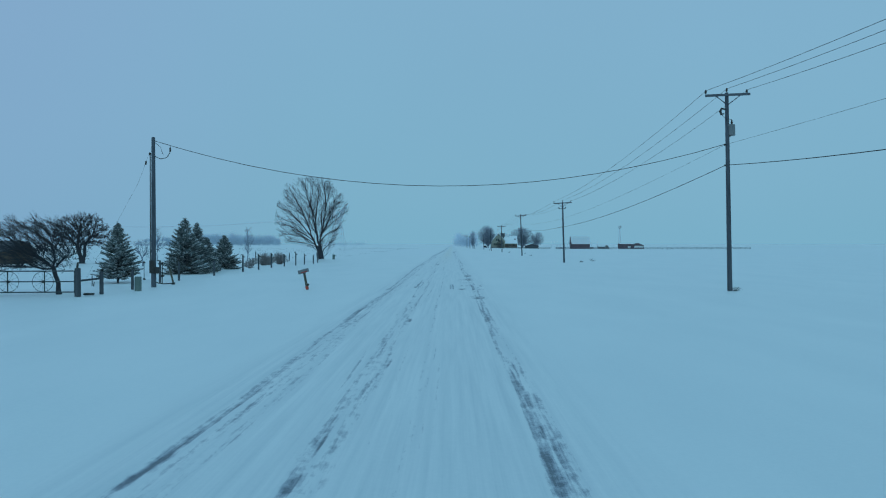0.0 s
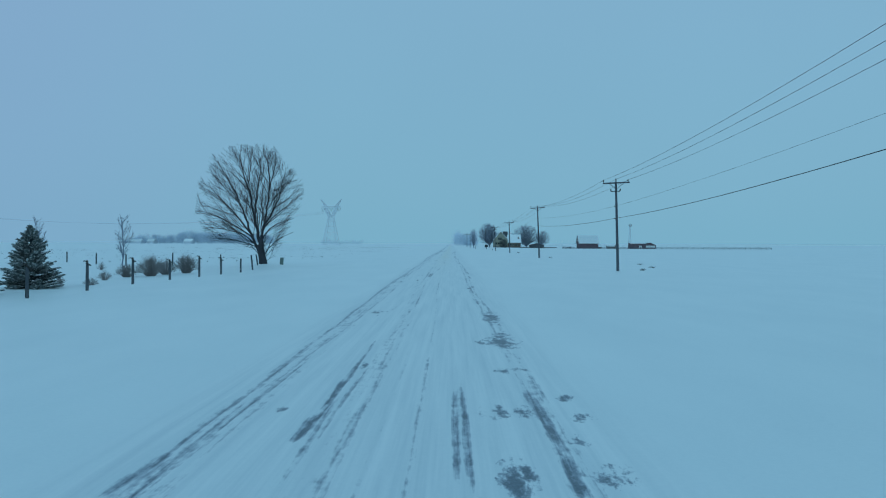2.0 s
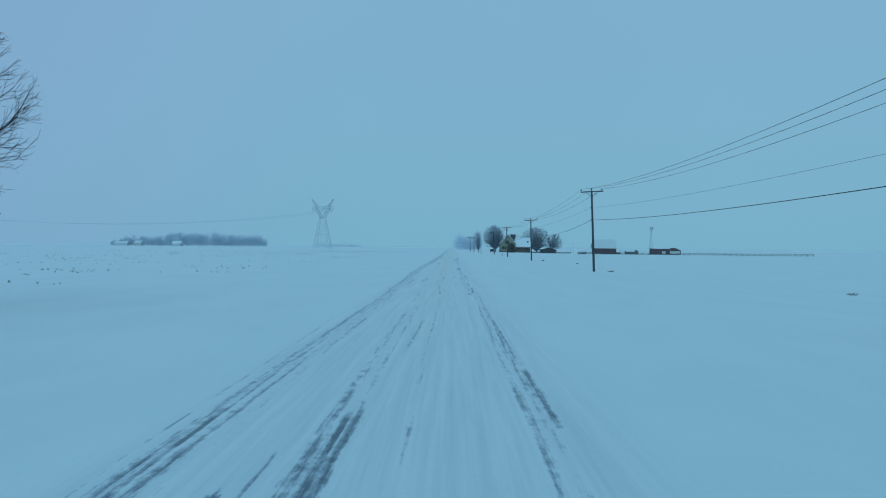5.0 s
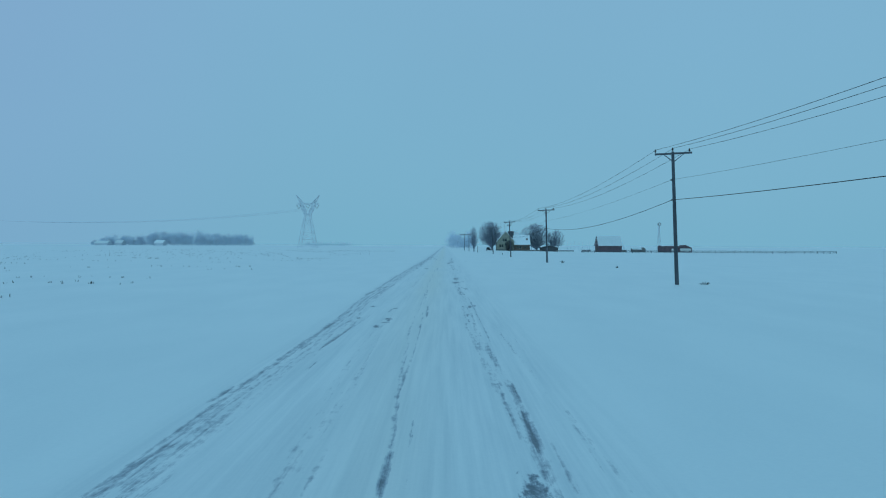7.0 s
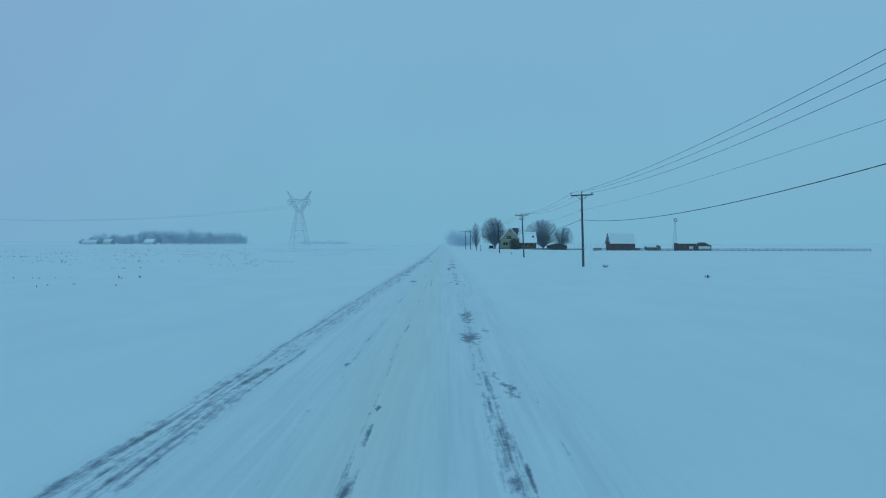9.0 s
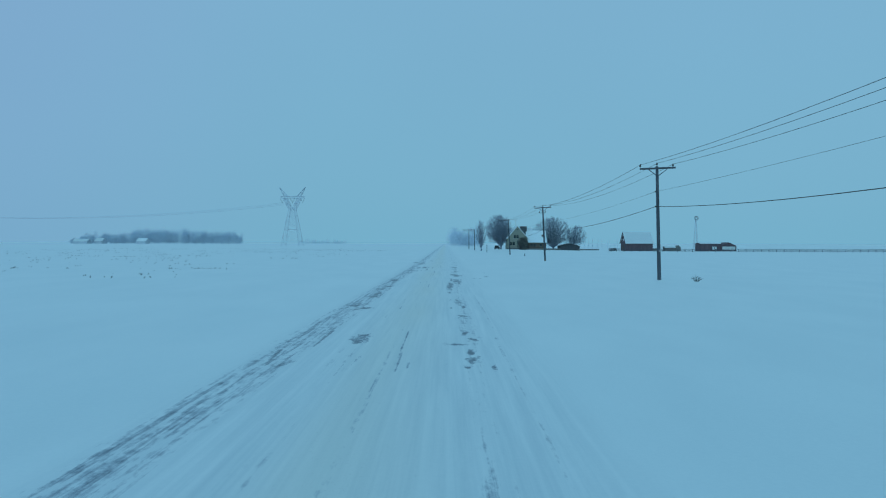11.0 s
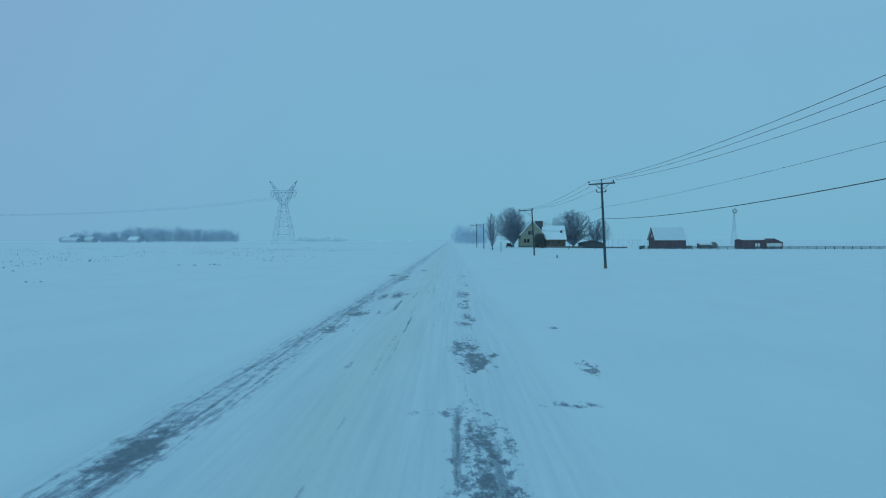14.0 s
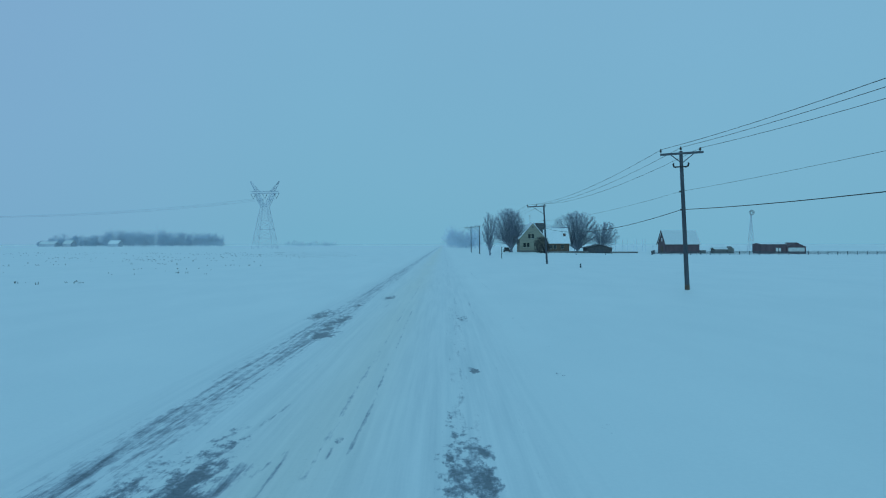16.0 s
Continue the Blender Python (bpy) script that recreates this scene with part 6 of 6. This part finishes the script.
rshed = thing("shed", 0, 0, 0, "long red machine shed with pale sliding doors", "shed", "farm sheds")
rshed.location.z = place(118, 473, 0.55)
part("wall", gable_solid(110.8, 119.5, 470, 477, 2.7, 3.1, "x"), M_RED, rshed)
part("gable_end", gable_solid(119.5, 126.1, 469.6, 477, 1.7, 3.2, "y"), M_RED, rshed)
for s in roof_pair(119.5, 126.1, 469.6, 477, 1.7, 3.2, "y", thick=0.08, over=0.2):
    part("roof", s, M_RED, rshed)
for s in roof_pair(110.8, 119.3, 470, 477, 2.7, 3.1, "x", thick=0.12, over=0.2):
    part("roof", s, M_CLING, rshed, "snow-covered roof slope")
part("door", Shape().box((5.6, 0.1, 1.5), pose(122.8, 469.5, 0.75), 0.02), M_TRIM, rshed, "pale sliding door")
for wx in (116.2, 117.2):
    part("door", Shape().box((0.8, 0.1, 1.4), pose(wx, 469.9, 0.7), 0.02), M_TRIM, rshed)

cabin = thing("shed", 0, 0, 0, "brown plank shed at the back of the yard", "shed")
part("wall", gable_solid(-60.6, -51.9, 82, 87, 1.7, 2.75, "x"), M_BROWN, cabin)
for s in roof_pair(-60.6, -51.9, 82, 87, 1.7, 2.75, "x", thick=0.10):
    part("roof", s, M_SHINGLE, cabin)
part("corner_board", Shape().box((0.2, 0.2, 1.9), pose(-55.0, 81.95, 0.7), 0.02), M_TRIM, cabin)

# ---- windpump ----
mill = thing("windpump", 114.2, 486.0, place(114, 486, 0.9), "grey lattice farm windpump with a still fan", "windmill")
s = Shape()
for a in (45, 135, 225, 315):
    c, d = math.cos(radians(a)), math.sin(radians(a))
    s.tube([(1.4 * c, 1.4 * d, -1.2), (0.15 * c, 0.15 * d, 13.6)], 0.055, 5)
for i in range(7):
    z0, z1 = i * 1.9, (i + 1) * 1.9
    for k in range(4):
        a, b = radians(45 + 90 * k), radians(135 + 90 * k)
        r0, r1 = 1.4 - 1.25 * z0 / 13.6, 1.4 - 1.25 * z1 / 13.6
        s.tube([(r0 * math.cos(a), r0 * math.sin(a), z0), (r1 * math.cos(b), r1 * math.sin(b), z1)], 0.03, 4)
        s.tube([(r1 * math.cos(a), r1 * math.sin(a), z1), (r1 * math.cos(b), r1 * math.sin(b), z1)], 0.03, 4)
part("tower", s, M_TOWER, mill)
for k in range(18):
    a = 2 * math.pi * k / 18
    r, u = Vector((math.cos(a), -0.15, math.sin(a))), Vector((-math.sin(a), 0.25, math.cos(a)))
    c = Vector((0, -0.5, 14.0))
    part("blade", Shape().prism([c + r * 0.35 - u * 0.05, c + r * 1.05 - u * 0.13, c + r * 1.05 + u * 0.13, c + r * 0.35 + u * 0.05], (0, 0, 0), (0, 0.015, 0)), M_STEEL, mill)
part("tail", Shape().prism([(0.1, 0, 14.0), (1.3, 0.2, 14.3), (1.3, 0.2, 13.7)], (0, 0, 0), (0, 0.03, 0)).tube([(0, -0.5, 14.0), (0.6, 0.1, 14.0)], 0.05, 6), M_STEEL, mill)


# ---- rail fence of the farm ----
def rail_fence(x0, y0, x1, y1, n):
    f = thing("rail_fence", 0, 0, 0, "long grey three-rail paddock fence in the snow", "fence")
    a, b = Vector((x0, y0, 0)), Vector((x1, y1, 0))
    pm = Shape().box((0.16, 0.16, 1.7), pose(0, 0, 0.35), 0.02).mesh("post", M_POST)
    for i in range(n + 1):
        q = a.lerp(b, i / n)
        o = new("post", pm)
        o.parent = f
        o.location = (q.x, q.y, place(q.x, q.y))
    d = b - a
    turn = math.degrees(math.atan2(d.y, d.x))
    rm = Shape().box((d.length / n, 0.06, 0.13), None, 0.01).mesh("rail", M_ARM)
    for i in range(n):
        q = a.lerp(b, (i + 0.5) / n)
        for z in (0.35, 0.72, 1.1):
            o = new("rail", rm)
            o.parent = f
            o.matrix_basis = pose(q.x, q.y - 0.1, place(q.x, q.y, z), 0, 0, turn)
    return f


rail_fence(64.2, 441, 184.2, 441, 40)
rail_fence(64.6, 441.4, 75, 474, 11)

# ---- trees round the farm ----
NARROW = [(0.9, -0.6, 0.6), (2.2, -1.6, 1.4), (4.7, -2.0, 1.9), (7.2, -2.1, 1.9), (9.0, -1.9, 1.3), (9.9, -1.4, 0.4)]
TALL = [(1.2, -2.6, 1.7), (3.0, -5.4, 3.4), (6.4, -7.0, 4.2), (9.8, -7.0, 4.8), (12.4, -5.9, 4.5), (13.8, -3.9, 3.2), (14.5, -2.0, 1.4)]
WIDE = [(0.9, -4.0, 3.0), (2.6, -8.0, 5.6), (5.6, -9.8, 7.3), (8.8, -9.9, 7.4), (11.6, -8.0, 6.4), (13.3, -4.8, 4.2), (14.2, -2.2, 1.8)]
LOW = [(0.9, -2.2, 2.5), (2.8, -3.8, 5.4), (5.8, -3.9, 6.1), (8.3, -3.3, 5.9), (10.0, -1.8, 4.7), (11.0, -0.5, 2.8)]
BACK = [(2.8, -0.7, 0.7), (5.0, -1.5, 1.5), (7.0, -1.3, 1.3), (8.0, -0.6, 0.6)]


def fanned_limbs(rows, seed, count, stout):
    """A short trunk and limbs that fan out evenly to a crown's outline."""
    rng = random.Random(seed)
    hs, ls, rs = (np.array(c, float) for c in zip(*rows))
    top, fork = hs[-1], hs[0] * 0.75
    out = [([(0, 0, -0.3), (0.03, 0, fork * 0.5), (0, 0, fork * 1.25)], stout, stout * 0.75)]
    for k in range(count):
        v = (k + 0.5) / count * 2 - 1
        z = hs[0] + (top - hs[0]) * (0.16 + 0.80 * math.sqrt(max(0.0, 1 - v * v)) * rng.uniform(0.80, 1.0))
        lo, hi = np.interp(z, hs, ls), np.interp(z, hs, rs)
        end = Vector(((lo + hi) / 2 + v * (hi - lo) / 2 * 0.97, rng.uniform(-0.75, 0.75) * math.sqrt(1 - v * v) * (hi - lo) / 2, z))
        start = Vector((0, 0, fork * rng.uniform(0.85, 1.3)))
        mid = start.lerp(end, 0.45) + Vector((0, 0, -0.05 * top if abs(v) < 0.5 else 0.02 * top))
        out.append(([start, mid, start.lerp(end, 0.75) + Vector((0, 0, 0.01 * top)), end], stout * 0.5, 0.03))
    return out


for x, y, sd, count, stout, gap, reach, rows, label in [
        (11.1, 385, 61, 9, 0.22, (0.30, 0.20), (1.7, 0.9), NARROW, "narrow upright bare tree near the farmhouse"),
        (22.8, 456, 62, 22, 0.42, (0.50, 0.30, 0.30), (3.8, 1.8, 0.9), TALL, "tall dense-crowned bare tree beside the farmhouse"),
        (45.5, 462, 63, 21, 0.42, (0.58, 0.34, 0.34), (4.4, 2.0, 0.9), WIDE, "wide round-crowned bare tree beside the farmhouse"),
        (54.2, 466, 64, 14, 0.32, (0.52, 0.32, 0.34), (3.6, 1.7, 0.9), LOW, "wide round-crowned bare tree beside the farmhouse"),
        (37.3, 470, 66, 6, 0.2, (0.7, 0.5), (1.6, 0.8), BACK, "bare tree behind the farmhouse roof")]:
    fan_tree("bare_tree", x, y, sd, fanned_limbs(rows, sd, count, stout), rows, 0.85, (0, 0, rows[0][0] * 0.6), label, M_TWIG, M_TWIG, gap, reach, (0.032, 0.020, 0.015), "trees round the farmhouse")
grown_tree("shrub", 30.1, 430, 67, [[(0, 0, -1.3), (-0.1, 0, 0.6), (-0.6, 0, 1.6)], [(0.3, 0, -1.3), (0.3, 0, 0.6)], [(-0.5, 0.2, -1.3), (-1.7, 0.2, 0.8)]],
           [(-0.5, -1.6, 0.9), (0.4, -2.6, 1.1), (2.0, -3.2, 1.2), (3.3, -3.0, 1.0), (4.4, -2.2, 0.3)], 0.9,
           "dark rounded bush in front of the farmhouse", M_BARK, M_BARK, 0.2, 3600, 0.018, 2.6, 2, 0.45, group="shrubs at the farm", category="shrub", lobe=0.6)
grown_tree("bare_tree", 40.6, 441, 68, [[(0, 0, -0.1), (0, 0, 1.0)]], [(0.8, -0.3, 0.3), (2.0, -0.9, 0.9), (3.5, -0.4, 0.4)], 0.9, "small bare tree before the house wing", M_TWIG, M_TWIG, 0.3, 120, 0.02, 2.3, 1, 0.4, group="trees round the farmhouse")
for k in range(16):
    x = 78 + k * 2.4 + 0.5 * math.sin(k * 3)
    bare_tree("young_tree", x, 560 + 2 * math.sin(k), 100 + k, [([(0, 0, -0.2), (0, 0, 2.5), (0.05, 0, 5.6)], 0.10, 0.03)], dict(YOUNG, levels=[(3.0, 0.16, 22, 0.035), (3.0, 0.4, 30, 0.025)]), "thin bare windbreak tree far across the field", M_HAZED, M_HAZED, "windbreak saplings")
sign = thing("sign_post", 10.8, 348.6, place(10.8, 348.6), "thin dark roadside marker post", "post")
part("shaft", Shape().tube([(0, 0, -0.2), (0, 0, 2.05)], [0.07, 0.06], 8), M_POST, sign)
for px, py in ((42.0, 405.0), (33.5, 400.0), (15.6, 302.0)):
    k = thing("field_marker", px, py, place(px, py), "short dark stake in the snow", "marker")
    part("shaft", Shape().tube([(0, 0, -0.1), (0, 0, 0.45)], [0.10, 0.07], 7), M_POST, k)


# ---- lattice transmission tower and its conductors ----
TX, TY = -102.4, 633.5
tower = thing("transmission_tower", TX, TY, place(TX, TY), "tall steel lattice transmission tower with raised horns", "pylon", turn=-8)


def lattice(levels, bar):
    """levels: (height, half width across, half depth)."""
    s = Shape()
    for (z0, a0, b0), (z1, a1, b1) in zip(levels, levels[1:]):
        low_ = [(-a0, -b0, z0), (a0, -b0, z0), (a0, b0, z0), (-a0, b0, z0)]
        high = [(-a1, -b1, z1), (a1, -b1, z1), (a1, b1, z1), (-a1, b1, z1)]
        for k in range(4):
            s.tube([low_[k], high[k]], bar, 4)
            s.tube([low_[k], high[(k + 1) % 4]], bar * 0.6, 4)
            s.tube([low_[(k + 1) % 4], high[k]], bar * 0.6, 4)
            s.tube([high[k], high[(k + 1) % 4]], bar * 0.7, 4)
    return s


# the lattice carries the haze in its pale colour
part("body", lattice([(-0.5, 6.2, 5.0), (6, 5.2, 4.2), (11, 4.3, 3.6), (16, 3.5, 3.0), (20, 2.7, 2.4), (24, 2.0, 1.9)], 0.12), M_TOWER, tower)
for sgn in (-1, 1):
    arm = lattice([(24, 1.0, 1.8), (28, 1.1, 1.5), (31.5, 1.2, 1.3)], 0.13)
    arm.v = [(x + sgn * (1.0 + (z - 24) * 0.5), y, z) for x, y, z in arm.v]
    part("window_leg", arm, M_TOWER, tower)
    horn = lattice([(32.5, 1.2, 1.1), (35.5, 0.8, 0.6), (39, 0.15, 0.15)], 0.12)
    horn.v = [(x + sgn * (4.2 + (z - 32.5) * 0.72), y, z) for x, y, z in horn.v]
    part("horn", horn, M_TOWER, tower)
beam = Shape()
for z in (31.3, 33.0):
    for yy in (-1.1, 1.1):
        beam.tube([(-8.2, yy, z if z > 32 else 31.8), (8.2, yy, z if z > 32 else 31.8)], 0.15, 4)
for k in range(14):
    x = -7.6 + k * 1.17
    beam.tube([(x, -1.1, 31.8), (x + 0.58, -1.1, 33.0), (x + 1.17, -1.1, 31.8)], 0.08, 4)
part("bridge", beam, M_TOWER, tower)
hang = []
for x in (-7.0, 0.0, 7.0):
    part("insulator_string", Shape().tube([(x - 1.5, 0, 31.6), (x, 0, 28.8), (x + 1.5, 0, 31.6)], 0.14, 5), M_TANK, tower, "v-shaped insulator string")
    hang.append(tower.matrix_basis @ Vector((x, 0, 28.7)))
for h, off in zip(hang, (-14, 0, 14)):
    strung("transmission_wire", [h, Vector((TX - 330, TY - 70 + off, 29.0))], 12.0, 0.05, M_TOWER, "heavy conductor sagging away from the pylon", "transmission conductors")


# ---- woods far off, more trees than one could count ----
# haze comes from the pale colour and thin twigs that let sky through
def woodlot(name, x0, x1, y, depth, low_h, high_h, count, seed, label, twig=0.09, profile=None, limbs=84):
    rng = random.Random(seed)
    s = Shape()
    for k in range(count):
        x, yy = x0 + (x1 - x0) * (k + rng.random()) / count, y + rng.uniform(0, depth)
        u = (x - x0) / (x1 - x0)
        h = rng.uniform(low_h, high_h) * (profile(u) if profile else 1.0) * rng.choice((0.62, 0.85, 1.0, 1.0, 1.12))
        base = Vector((x, yy, place(x, yy, -0.3)))
        lean = rng.uniform(-0.04, 0.04)
        s.tube([base, base + Vector((lean * h, 0, h * 0.95))], [twig * 2.6, twig], 4, cap=False)
        wide = h * rng.uniform(0.36, 0.62)
        for _ in range(limbs):
            q = rng.uniform(0.04, 0.9)
            p = base + Vector((lean * h * q, 0, h * q))
            a, up = rng.uniform(0, 6.283), rng.uniform(0.2, 1.5)
            d = Vector((math.cos(a), math.sin(a), up)).normalized()
            ln = wide * rng.uniform(0.5, 1.1) * (1.15 - 0.5 * q)
            mid = p + d * ln * 0.5
            s.tube([p, mid, p + d * ln + Vector((0, 0, ln * 0.1))], [twig * 0.9, twig * 0.7, twig * 0.4], 3, cap=False)
            for _ in range(2):
                e = (d + Vector((rng.uniform(-1, 1), rng.uniform(-1, 1), rng.uniform(-0.3, 0.8)))).normalized()
                s.tube([mid, mid + e * ln * 0.5], [twig * 0.6, twig * 0.35], 3, cap=False)
    ob = new(name, s.mesh(name, M_HAZED, False, False))
    return tagged(ob, label, "woods", kind="stuff")


def swell(u):
    return float(np.interp(u, [0, 0.04, 0.10, 0.20, 0.30, 0.36, 0.42, 0.50, 0.58, 0.61, 0.66, 0.9, 0.97, 1.0], [0.3, 0.45, 0.62, 0.72, 0.62, 0.85, 1.05, 0.85, 0.9, 0.8, 0.92, 0.84, 0.8, 0.66]))


woodlot("far_woods", -466, -256, 1030, 30, 14, 18.5, 230, 201, "grey haze-pale farm woods on the horizon", 0.052, swell, 76)
woodlot("far_woods", -206, -140, 1140, 20, 4, 7.5, 44, 202, "low haze-pale copse on the horizon", 0.028, None, 44)
woodlot("far_woods", 3, 23, 640, 30, 8, 12, 30, 203, "haze-pale bare trees beside the road far ahead", 0.034)
# far walls take the same haze-pale colour
for nm, x, y, w, h in (("barn", -450, 1026, 17, 5.5), ("barn", -372, 1024, 11, 6.5), ("barn", -424, 1027, 9, 6.5)):
    b = thing(nm, 0, 0, 0, "snow-roofed farm building before the far woods", "barn", "far farm buildings")
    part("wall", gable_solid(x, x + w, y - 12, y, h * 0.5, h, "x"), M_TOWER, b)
    for s in roof_pair(x, x + w, y - 12, y, h * 0.5, h, "x", thick=0.4):
        part("roof", s, M_CLING, b, "snow-covered roof slope")
